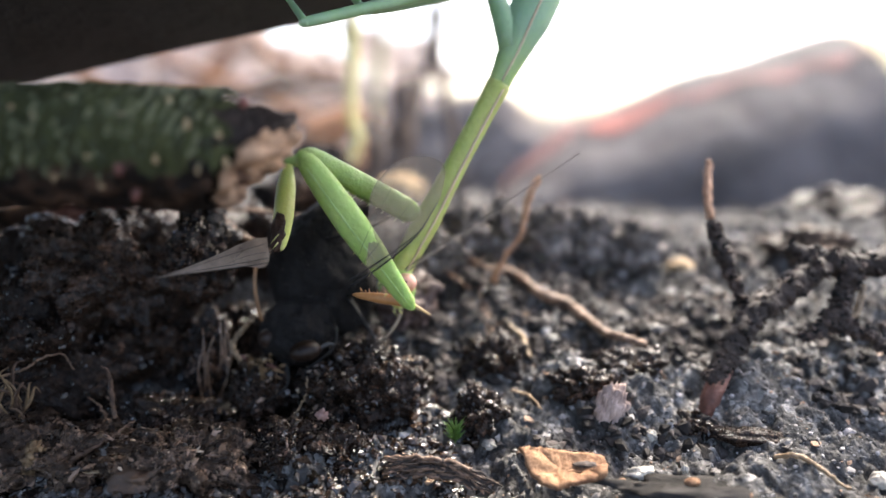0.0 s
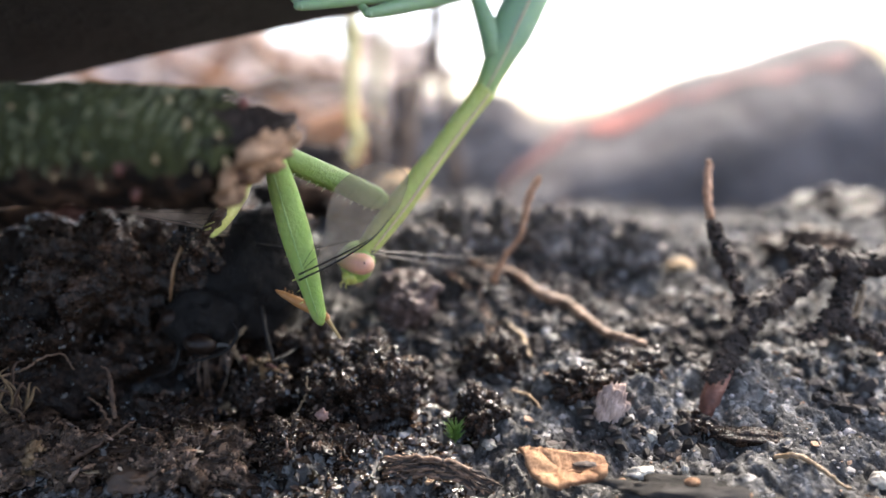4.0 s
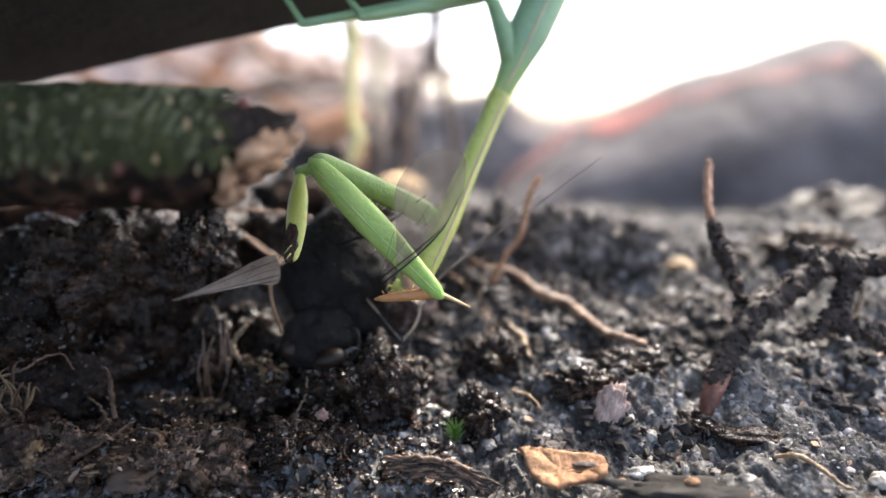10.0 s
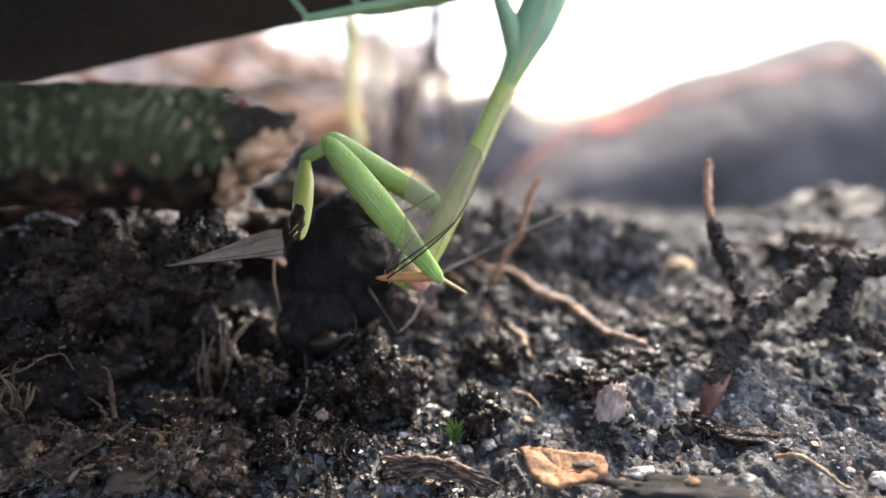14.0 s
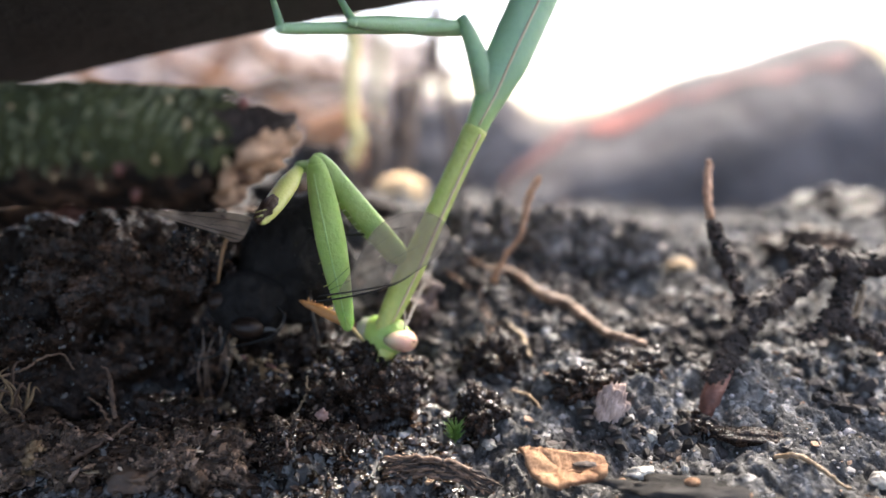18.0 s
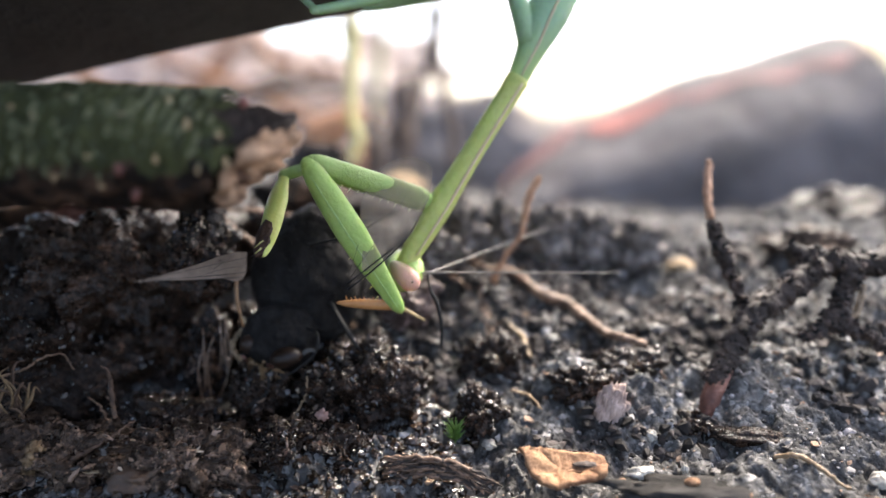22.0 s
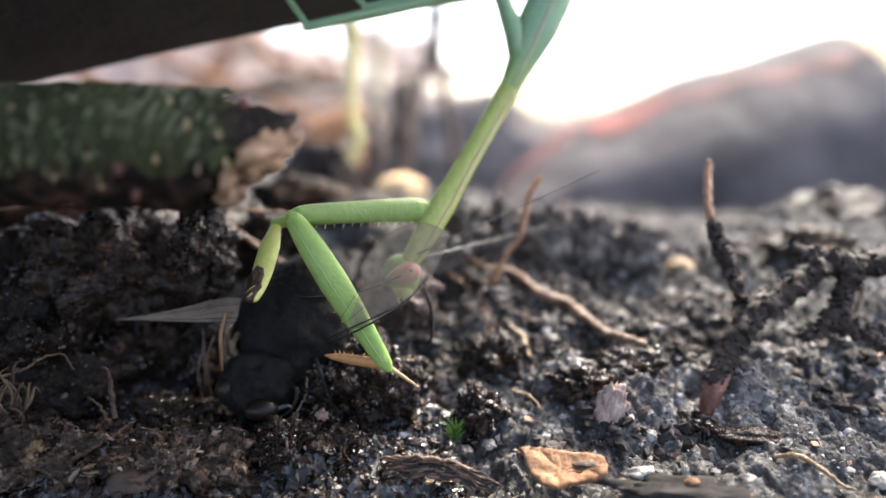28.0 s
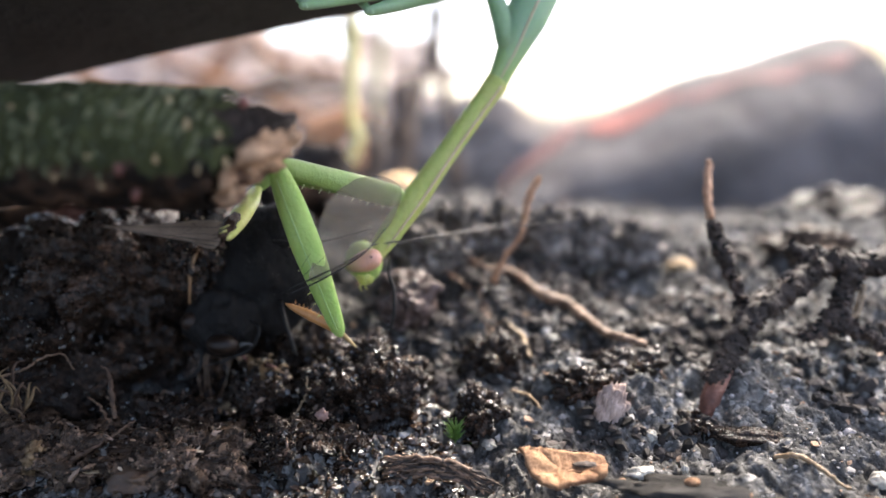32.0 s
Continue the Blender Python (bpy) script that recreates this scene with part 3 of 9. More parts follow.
clod((-23.08, 53.76, 0.22), (5.0, 2.2, 2.0), 21, "low black clod added to darken sunlit soil behind the debris", 0.4, 2.4, bits=150)
clod((-18.70, 63.64, 3.88), (3.0, 2.6, 3.4), 22, "black clod added to darken the gap between the large clod and the prey", 0.4, 2.4)
# Lumps 14, 17, 37 and 18 put the bank's dark, shaded hollows into colour.
clod((4.80, 58.47, 3.30), (2.9, 2.0, 2.5), 14, "soil lump blackened to give the bank a dark hollow", 0.4, 2.2)
clod((15.8, 56.6, 3.2), (3.2, 1.9, 2.0), 17, "soil lump blackened as the shaded hollow under the winding root", 0.4, 2.2)
clod((11.6, 54.4, 2.7), (2.6, 1.5, 1.7), 37, "black lump standing in for shade in a hollow of the bank", 0.4, 2.2)
clod((3.0, 52.6, 1.3), (1.9, 1.5, 1.9), 38, "black damp clod by the moss", 0.45, 2.4)
clod((20.0, 51.6, 0.6), (1.7, 1.2, 0.9), 18, "soil lump blackened as the dark hollow at the foot of the twig", 0.4, 2.2)
clod((39.37, 73.63, 10.75), (4.5, 3.0, 2.2), 19, "dark damp soil lump behind the twig", 0.4, 2.2, mat=CLOD_BROWN)


clod((-30.73, 50.47, -1.01), (7.5, 3.5, 2.4), 8, "flat wet black soil patch with debris", 0.4, 2.4, mat=CLOD_BROWN, bits=650)
clod((-19.74, 49.46, -0.96), (6.5, 3.2, 2.2), 9, "lumpy wet black soil patch beside wood", 0.4, 2.4, mat=CLOD_BROWN, bits=1000, grains=260)
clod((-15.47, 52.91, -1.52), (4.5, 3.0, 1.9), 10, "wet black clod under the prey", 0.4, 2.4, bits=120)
# Added black clod; it covers lit ground in this gap.
clod((-12.3, 58.6, 2.4), (3.8, 2.2, 4.3), 27, "black clod added to darken the gap behind the fibres", 0.4, 2.2)
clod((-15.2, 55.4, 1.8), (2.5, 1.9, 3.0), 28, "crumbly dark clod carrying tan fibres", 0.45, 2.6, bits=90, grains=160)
for _c, _s, _k, _l in (((2.2, 72.0, 12.4), (2.6, 2.0, 3.3), 31, "dull brown soil lump on the crest"), ((6.6, 73.5, 12.6), (2.9, 2.2, 3.4), 32, "broad brown soil lump on the crest"), ((11.2, 72.0, 12.2), (2.4, 2.0, 3.5), 33, "upright brown soil lump on the crest"),
                       ((15.2, 73.0, 11.6), (3.0, 2.0, 3.3), 34, "low brown soil lump on the crest"), ((20.4, 72.5, 10.9), (2.8, 2.0, 3.0), 35, "rounded grey-brown soil lump on the crest"), ((-1.6, 68.6, 11.2), (3.4, 1.4, 2.6), 36, "flat dark flake of soil crust on the bank")):
    clod(_c, _s, _k, _l, 0.4, 2.0, mat=CLOD_BANK)
# Clods 29 and 30 are added, and 12 enlarged, to darken light gaps.
clod((-18.4, 71.2, 8.8), (5.8, 2.8, 6.2), 29, "black clod added to darken the gap behind the prey", 0.35, 2.0)
clod((-41.5, 64.0, 8.0), (7.0, 3.5, 6.5), 30, "black clod added to darken the gap behind the straw tuft", 0.35, 2.0)
clod((-36.5, 57.5, 3.2), (8.5, 4, 7.2), 12, "shadowed wet black clod, enlarged to darken the gap behind straw", 0.4, 2.2)
clod((-12.13, 49.62, -0.10), (2.6, 2.2, 1.8), 13, "crumbly glistening black clod", 0.45, 2.8, bits=120, grains=110)


# ---- roots, straws and twigs ----
def root(points, radii, label, mat=ROOT, wobble=0.05, seed=1, category="root", name="root", group="roots", steps=6):
    b = rod(points, radii, steps * 2, 10, wobble, seed)
    r = sum(radii) / len(radii)
    for v in b.verts:
        v.co += r * (0.45 * noise.noise_vector(v.co * 0.8) + 0.3 * noise.noise_vector(v.co * 2.2))
    return tagged(part(name, b, mat), label, category, group)


root([(8.9, 64.0, 19.2), (8.35, 63.8, 18.4), (7.75, 63.8, 16.9), (7.5, 63.8, 15.0), (7.25, 63.8, 13.9), (6.1, 63.8, 12.3), (5.2, 64.0, 10.6), (4.8, 64.3, 9.4)], [0.34, 0.34, 0.26, 0.32], "curved orange-brown rootlet standing up from soil", ROOT_ORANGE, seed=2)
root([(4.29, 67.78, 9.92), (7.12, 67.67, 9.36), (9.31, 64.87, 8.02), (11.95, 64.25, 7.23), (14.19, 60.63, 5.86), (15.89, 58.20, 5.72), (17.81, 57.92, 5.30)], [0.32, 0.46, 0.5, 0.42, 0.36, 0.25], "long winding brown root lying on the bank", seed=3)
root([(-5.55, 71.38, 11.64), (-1.37, 68.64, 10.42), (2.80, 65.43, 8.32)], [0.25, 0.27, 0.16], "short brown root on the bank", seed=4)
root([(-2.33, 72.48, 12.34), (0.94, 70.72, 10.87), (4.30, 67.90, 10.00)], [0.25, 0.33, 0.25], "short grey root joining the winding root", seed=14)
root([(5.66, 61.96, 6.20), (7.24, 60.43, 5.12), (7.58, 57.60, 4.17)], [0.23, 0.25, 0.16], "short pale bent rootlet", STRAW, seed=5)
root([(3.64, 65.93, 8.87), (4.22, 64.40, 7.02), (4.70, 60.82, 4.81)], [0.11, 0.10, 0.08], "hair-thin rootlet hanging down the bank", seed=6)
root([(-21.34, 67.00, 15.94), (-17.22, 66.96, 15.73), (-12.73, 66.84, 15.08)], [0.2, 0.2, 0.15], "thin straight brown straw", seed=7, name="straw", category="straw", group="straws")
root([(-21.34, 66.77, 14.76), (-19.69, 66.53, 13.52), (-13.93, 65.80, 9.75)], [0.22, 0.28, 0.2], "thin brown straw leaning on the clod", seed=8, name="straw", category="straw", group="straws")
root([(-35.04, 52.05, 4.55), (-33.03, 52.19, 5.25), (-31.86, 52.64, 5.98), (-30.36, 52.97, 6.10), (-29.55, 52.73, 4.90)], [0.06, 0.1, 0.08, 0.05, 0.03], "frayed brown straw on dark soil", ROOT, 0.08, 9, "straw", "straw", group="straws")
root([(-24.98, 49.55, 2.16), (-25.24, 49.90, 3.94), (-25.50, 50.23, 5.63), (-26.18, 50.33, 6.14)], [0.16, 0.2, 0.12, 0.05], "short broken brown stalk standing in soil", DEAD_FIBRE, seed=11, name="straw", category="straw", group="straws")

root([(-30.82, 51.02, -1.05), (-26.23, 49.58, -0.08), (-24.40, 50.42, 0.35), (-24.01, 52.95, 0.79)], [0.1, 0.14, 0.12, 0.07], "thin dark brown rootlet across wet soil", ROOT, 0.08, 141)
root([(-32.01, 48.69, -2.04), (-26.48, 47.29, -1.08), (-23.49, 48.57, -1.05)], [0.1, 0.13, 0.08], "pale brown rootlet on wet soil", STRAW, 0.08, 142)
root([(-22.36, 53.13, 0.37), (-20.53, 53.84, 0.39), (-18.11, 54.11, -0.85)], [0.08, 0.12, 0.06], "thin tan fibre on wet soil", STRAW, 0.08, 143)
root([(-20.46, 51.43, -1.02), (-19.33, 53.83, -0.71), (-19.40, 57.13, -0.27)], [0.08, 0.1, 0.05], "thin brown fibre standing against the clod", ROOT, 0.08, 144)
root([(-16.05, 57.31, 8.00), (-17.07, 56.60, 6.97), (-17.77, 56.16, 5.76), (-17.14, 55.77, 4.80), (-16.38, 55.82, 5.08)], [0.14, 0.2, 0.2, 0.1], "curled tan husk fibre between the clods", STRAW, 0.08, 145, category="husk", name="husk_fibre", group="")
root([(-10.88, 53.00, 4.17), (-11.06, 52.53, 2.82), (-11.84, 52.04, 1.35), (-12.83, 51.83, 0.24)], [0.05, 0.08, 0.06], "thin pale fibre hanging on the clod", STRAW, 0.08, 146)
root([(-25.6, 49.9, 1.6), (-26.0, 49.7, 2.9), (-26.9, 49.6, 4.0)], [0.1, 0.12, 0.04], "thin broken fibre beside the standing stalk", DEAD_FIBRE, 0.1, 147, "straw", "straw", group="straws")
root([(-28.2, 47.4, -0.9), (-27.0, 47.6, 0.2), (-25.4, 48.4, 0.9), (-23.6, 50.0, 1.9)], [0.12, 0.2, 0.18, 0.08], "dark brown rootlet arching over wet soil", DEAD_FIBRE, 0.1, 148)
root([(-30.6, 47.6, -1.2), (-30.5, 47.5, 0.2), (-30.1, 47.6, 1.1), (-29.6, 47.9, 0.4)], [0.42, 0.45, 0.25, 0.1], "curled tan husk standing in wet soil", HUSK, 0.2, 149, category="husk", name="husk", group="")

twig = thing("branched_twig", (21.50, 52.35, 1.84), "soil-crusted dark branched twig standing in the bank", "twig")


def twig_part(name, points, radii, mat, seed, label="", wobble=0.18):
    b = rod(points, radii, 16, 14, wobble * 0.5, seed)
    for v in b.verts:
        v.co += 0.42 * noise.noise_vector(v.co * 0.75) * (wobble > 0.1) + 0.14 * noise.noise_vector(v.co * 2.6) + 0.06 * noise.noise_vector(v.co * 6)
    bmesh.ops.translate(b, vec=-Vector((21.50, 52.35, 1.84)), verts=b.verts)
    copy = b.copy()
    ob = part(name, b, mat, twig, label)
    if mat == TWIG:
        crusted(copy, ob, 560, (0.07, 0.5), seed, TWIG_BITS)
    copy.free()
    return ob


def crusted(bm, parent, count, size, seed, mat):
    """Crumbs of soil stuck to the surface of bm, as one part under parent."""
    rng = np.random.default_rng(seed)
    bm.faces.ensure_lookup_table()
    v, f = ico_arrays(1)
    pick = rng.integers(0, len(bm.faces), count)
    at = []
    for i in pick:
        w = rng.dirichlet([1] * len(bm.faces[int(i)].verts))
        at.append(sum((q.co * float(a) for q, a in zip(bm.faces[int(i)].verts, w)), Vector()))
    at = np.array([p[:] for p in at])
    s = size[0] * (size[1] / size[0]) ** (rng.random(count) ** 2)
    ob = mesh_from("crumb_crust", *shards(at, s, rng, ((0.5, 1.3), (0.4, 0.8), (0.25, 0.6))), mat, smooth=False)
    ob.parent = parent
    return tagged(ob, "crumbs of dark soil", kind="stuff")


twig_part("stem", [(22.13, 53.40, 3.63), (22.73, 54.07, 4.64), (24.76, 55.52, 7.06), (26.73, 56.62, 8.95), (30.20, 57.73, 10.88), (32.38, 58.47, 12.20)], [0.7, 0.9, 1.05, 1.05, 1.2, 1.2], TWIG, 21)
twig_part("stem_base", [(20.85, 52.30, 1.09), (22.73, 54.07, 4.64)], [0.72, 0.8, 0.7], TWIG_BARE, 22, "reddish bare base of the stem", 0.14)
twig_part("upright_shoot", [(25.98, 56.49, 8.73), (24.89, 57.73, 10.88), (24.21, 59.22, 13.54), (23.57, 60.61, 16.06)], [0.44, 0.52, 0.66, 0.35], TWIG, 23)
twig_part("shoot_tip", [(23.55, 60.53, 15.92), (23.52, 61.62, 17.94), (24.04, 63.17, 20.83)], [0.34, 0.36, 0.26], ROOT_ORANGE, 24, "bare reddish shoot tip", 0.08)
twig_part("branch", [(29.95, 59.22, 13.54), (32.51, 58.85, 12.87), (35.30, 58.47, 12.20), (40.87, 58.97, 13.09)], [0.35, 0.88, 1.15, 1.15], TWIG, 25)
twig_part("side_branch", [(34.63, 57.97, 11.32), (33.07, 56.37, 8.52), (29.81, 55.15, 6.45)], [0.88, 0.71, 0.27], TWIG, 26)
twig_part("side_branch", [(32.42, 55.88, 7.69), (35.11, 55.52, 7.06), (37.10, 54.67, 5.64)], [0.52, 0.52, 0.35], TWIG, 27)
twig_part("thorn", [(35.84, 57.60, 10.66), (34.93, 56.49, 8.73), (33.60, 55.88, 7.69)], [0.25, 0.25, 0.1], STRAW, 28, "pale thin thorn-like sliver", 0.02)


# ---- small things lying on the soil ----
def stone(centre, size, mat, label, seed, name="pebble", category="pebble", turn=(0, 0, 0), rough=0.16, freq=1.2):
    ob = part(name, blob(size, 4, rough, freq, seed, octaves=5), mat)
    ob.matrix_world = Matrix.Translation(mm(centre)) @ pose(0, 0, 0, *turn)
    return tagged(ob, label, category, "pebbles" if category == "pebble" else "")


stone((1.57, 49.82, -0.67), (0.75, 0.6, 0.5), QUARTZ, "small translucent pale quartz pebble", 31, rough=0.4, freq=1.8)
stone((3.65, 50.81, -0.56), (0.5, 0.5, 0.35), PALE_STONE, "tiny cream pebble on dark soil", 32, rough=0.4, freq=1.8)
stone((14.26, 46.28, -0.53), (0.95, 0.6, 0.45), PALE_STONE, "flat whitish pebble on dark soil", 33, rough=0.45, freq=1.8)
stone((25.64, 73.17, 8.61), (1.5, 1.2, 1.2), TAN_PEBBLE, "yellowish tan pebble set in the bank", 34)
stone((-6.13, 97.70, 14.04), (3.7, 3.2, 2.7), PEBBLE, "rounded tan pebble behind the crest", 35)
stone((-6.32, 53.91, 2.54), (0.5, 0.3, 0.55), QUARTZ, "small oval quartz grain on the wet clod", 36)
stone((13.25, 51.62, 1.78), (1.2, 0.5, 2.1), PINK_FLAKE, "upright pinkish grey flake in the soil", 37, "flake", "flake", (0, 12, 0), 0.5, 2.6)
stone((-9.25, 49.80, 2.37), (0.45, 0.15, 0.42), RED_FLAKE, "small reddish flake on crumbly clod", 38, "flake", "flake", (0, 30, 0), 0.55, 2.6)
stone((3.77, 58.00, 3.42), (1.3, 0.4, 1.9), CLOD, "black curled flake leaning on the bank", 39, "flake", "flake", (0, -8, 0), 0.3, 1.6)
stone((24.10, 49.61, 0.61), (3.4, 1.2, 0.7), CLOD, "dark sliver of bark lying on soil", 40, "flake", "flake", (0, 3, 0), 0.3, 1.6)


def bark_chip():
    """A thin curled chip with a ragged outline."""
    b = bmesh.new()
    rnd = random.Random(4)
    outline = [(5.51, 46.90, 1.10), (7.28, 47.16, 0.87), (9.33, 46.99, 0.52), (11.60, 46.76, 0.37), (11.47, 45.19, -0.36), (8.93, 44.55, -0.52), (7.91, 44.31, -0.72), (6.44, 45.19, -0.36)]
    pts = curve_points(outline + [outline[0]], 6)[:-1]
    pts = [p + Vector((rnd.uniform(-.09, .09), rnd.uniform(-.09, .09), rnd.uniform(-.07, .07))) for p in pts]
    c = sum(pts, Vector()) / len(pts)
    rings = []
    for k, s in enumerate((1.0, 0.9, 0.78, 0.64, 0.5, 0.36, 0.2)):
        rings.append([b.verts.new(c + (p - c) * s + Vector((0, 0, -0.45 * (1 - s) + 0.2 * noise.noise((p - c) * s * 1.3) + 0.12 * noise.noise((p - c) * s * 3.5)))) for p in pts])
    n = len(pts)
    for r0, r1 in zip(rings, rings[1:]):
        for k in range(n):
            b.faces.new((r0[k], r0[(k + 1) % n], r1[(k + 1) % n], r1[k]))
    b.faces.new(rings[-1])
    bmesh.ops.recalc_face_normals(b, faces=b.faces)
    r = bmesh.ops.solidify(b, geom=b.faces[:], thickness=0.35)
    return tagged(part("bark_chip", b, BARK_CHIP), "rough tan bark chip lying on dark soil", "bark chip")


chip = bark_chip()
_ob = part("dark_inclusion", blob((0.85, 0.35, 0.18), 3, 0.3, 1.6, 14, (10.22, 46.04, 0.31)), TWIG, chip, "blackish stain of old bark")

moss = thing("moss_sprout", (0.94, 51.04, -0.43), "tiny bright green moss sprout in dark soil", "moss")
_r = random.Random(8)
for _k in range(44):
    _a = _r.uniform(0, 6.28)
    _h = _r.uniform(0.1, 1.5)
    _p = Vector((0.1 * math.cos(_a), 0.1 * math.sin(_a), _h))
    _q = _p + Vector((math.cos(_a) * 0.75, math.sin(_a) * 0.6, 0.6)) * _r.uniform(0.6, 1.2)
    part("leaf", tube([_p * 0.6, (_p + _q) / 2 + Vector((0, 0, -0.08)), _q], [0.03, 0.055, 0.006], 4, flat=0.5), MOSS, moss)
part("stem", tube([(0, 0, -0.4), (0.05, 0, 0.6), (0.1, 0, 1.4)], [0.08, 0.07, 0.04], 6), MOSS, moss)

wood = thing("wood_sliver", (-0.58, 47.13, -0.86), "brown fibrous sliver of rotten wood on soil", "wood")
for _k in range(17):
    _o = (_k - 8) * 0.1
    _e, _f = _r.uniform(0, 1.6), _r.uniform(-1.8, 0.6)
    _b = rod([(-4.2 + _e, -0.1 + _o * 0.4, 0.35 + _o + _r.uniform(-.1, .1)), (-1, _r.uniform(-.2, .1), 0.5 + _o * 0.8 + _r.uniform(-.15, .15)), (1.5, -0.2 + _r.uniform(-.2, .1), 0.15 + _o * 0.8 + _r.uniform(-.1, .1)), (4.5 + _f, -0.5, -0.9 + _o * 0.7)], [0.08, 0.15, 0.14, 0.05], 6, 6, 0.16, 60 + _k)
    part("fibre", _b, (ROOT, TWIG, BROWN_BIT, TWIG)[_k % 4], wood)

root([(24.40, 47.38, 0.14), (25.54, 46.44, 0.81), (27.17, 46.11, -0.08), (28.53, 44.60, -0.80)], [0.14, 0.2, 0.18, 0.1], "pale bent straw lying on soil", STRAW, 0.05, 41, "straw", "straw", group="straws")
root([(5.73, 54.98, 2.30), (7.13, 54.70, 1.91), (7.87, 52.19, 1.82)], [0.12, 0.15, 0.08], "thin pale straw bit on soil", STRAW, 0.05, 42, "straw", "straw", group="straws")
root([(3.36, 65.98, 8.86), (3.93, 62.94, 6.33), (4.19, 60.08, 4.42)], [0.07, 0.08, 0.05], "thin forked rootlet on the bank", ROOT, 0.05, 43)
root([(21.41, 127.12, 8.66), (17.60, 87.20, 12.13), (17.86, 79.68, 11.45)], [0.35, 0.45, 0.3], "short tan root on the crest", ROOT, 0.06, 44)
root([(15.64, 58.19, 5.17), (17.65, 56.43, 4.25), (18.71, 55.28, 3.08)], [0.28, 0.22, 0.12], "brown root end running into soil", ROOT, 0.06, 45)
stone((18.21, 44.96, -1.28), (6.0, 1.8, 0.7), SLATE, "charred dark flat wood slab at the soil surface", 46, "slab", "slab", (0, 4, 0), 0.4, 2.4)
stone((17.58, 44.92, -0.43), (0.55, 0.3, 0.3), BARK_CHIP, "tiny orange bark crumb on the slab", 47, "bark_crumb", "bark")
stone((17.60, 46.61, -0.40), (0.28, 0.2, 0.3), PALE_STONE, "tiny white grit on the slab", 48, rough=0.4, freq=1.8)
stone((-33.10, 49.37, -1.14), (1.9, 0.8, 0.8), BROWN_BIT, "reddish brown bark lump on dark soil", 49, "bark_lump", "bark", (0, 5, 0), 0.35, 2)
stone((-30.31, 50.23, -1.17), (0.7, 0.4, 1.3), STRAW, "small upright tan husk on dark soil", 50, "husk", "husk", (0, -15, 0), 0.35, 2)
stone((-22.49, 47.15, -1.55), (2.2, 1.4, 1.3), BROWN_BIT, "grey brown crumbly lump on dark soil", 51, "soil_lump", "soil clod", (0, 0, 0), 0.4, 2.4)
stone((-9.37, 51.37, -0.02), (0.6, 0.3, 0.6), RED_FLAKE, "small reddish mineral flake on the clod", 52, "flake", "flake", (0, 40, 0), 0.35, 2)
stone((-17.45, 57.23, -0.26), (0.45, 0.35, 0.35), PALE_STONE, "small white grit on dark soil", 53, rough=0.4, freq=1.8)
stone((16.31, 50.75, 0.19), (0.5, 0.4, 0.45), PALE_STONE, "small pale grit on dark soil", 54, rough=0.4, freq=1.8)
stone((31.67, 46.22, -1.11), (0.8, 0.6, 0.6), PALE_STONE, "whitish pebble on dark soil", 55, rough=0.3, freq=1.6)
stone((9.85, 60.67, 4.59), (0.9, 0.7, 0.7), GRAVEL, "dull greenish grey pebble in the bank", 56)
stone((-3.11, 69.23, 9.84), (1.3, 1.0, 0.8), GRAVEL, "grey pebble in the bank", 57)

tuft = thing("straw_tuft", (-33.66, 50.96, 1.52), "frayed brown straw tuft rooted in dark soil", "straw")
fibres = thing("fibre_clump", (-15.0, 54.6, 4.2), "tangled tan plant fibres on the dark clod", "plant fibres")
rootlets = thing("hanging_rootlets", (-18.5, 56.4, 6.0), "glistening thin dark rootlets hanging down the clod", "rootlets")
for _k in range(20):
    _p = Vector((_r.uniform(-1.2, 1.2), _r.uniform(-0.6, 0.6), _r.uniform(-0.4, 1.6)))
    _d = Vector((_r.uniform(-1.6, 1.6), _r.uniform(-0.6, 0.5), _r.uniform(0.4, 3.2)))
    _e = _p + _d + Vector((_r.uniform(-0.5, 1.0), _r.uniform(-0.4, 0.4), _r.uniform(-0.5, 0.8)))
    part("strand", tube(curve_points([_p, _p + _d * 0.5 + Vector((_r.uniform(-.5, .5), 0, _r.uniform(-.2, .5))), _p + _d, _e], 4), taper([0.08, 0.15, 0.09, 0.02], 13), 5, flat=0.5), (DEAD_FIBRE, HUSK, DEAD_FIBRE)[_k % 3], tuft)
for _k in range(14):
    _p = Vector((_r.uniform(-1.6, 1.6), _r.uniform(-0.4, 0.4), _r.uniform(-1.0, 1.6)))
    _d = Vector((_r.uniform(-1.5, 1.5), _r.uniform(-0.5, 0.3), _r.uniform(-1.0, 0.8)))
    part("fibre", tube(curve_points([_p, _p + _d * 0.5 + Vector((0, -0.3, 0.3)), _p + _d], 4), taper([0.07, 0.16, 0.05], 9), 5), HUSK if _k % 3 else TWIG_BARE, fibres)
_b = bmesh.new()
_g = [[_b.verts.new((-1.9 + 3.6 * i / 14, -0.5 + 0.5 * math.sin(i * 0.5) + 0.3 * noise.noise(Vector((i * 0.4, j * 0.6, 3))), -0.9 + 1.9 * j / 8 - 0.05 * (i - 7) * (j - 3) * 0.3 + 0.5 * noise.noise(Vector((i * 0.3, j * 0.4, 9))))) for j in range(9)] for i in range(15)]
for _i in range(14):
    for _j in range(8):
        _b.faces.new((_g[_i][_j], _g[_i + 1][_j], _g[_i + 1][_j + 1], _g[_i][_j + 1]))
bmesh.ops.solidify(_b, geom=_b.faces[:], thickness=0.12)
bmesh.ops.scale(_b, vec=(0.55, 0.7, 0.7), verts=_b.verts)
part("husk", _b, HUSK, fibres, "crumpled tan husk")
for _k in range(7):
    _x = _r.uniform(-2.2, 1.2)
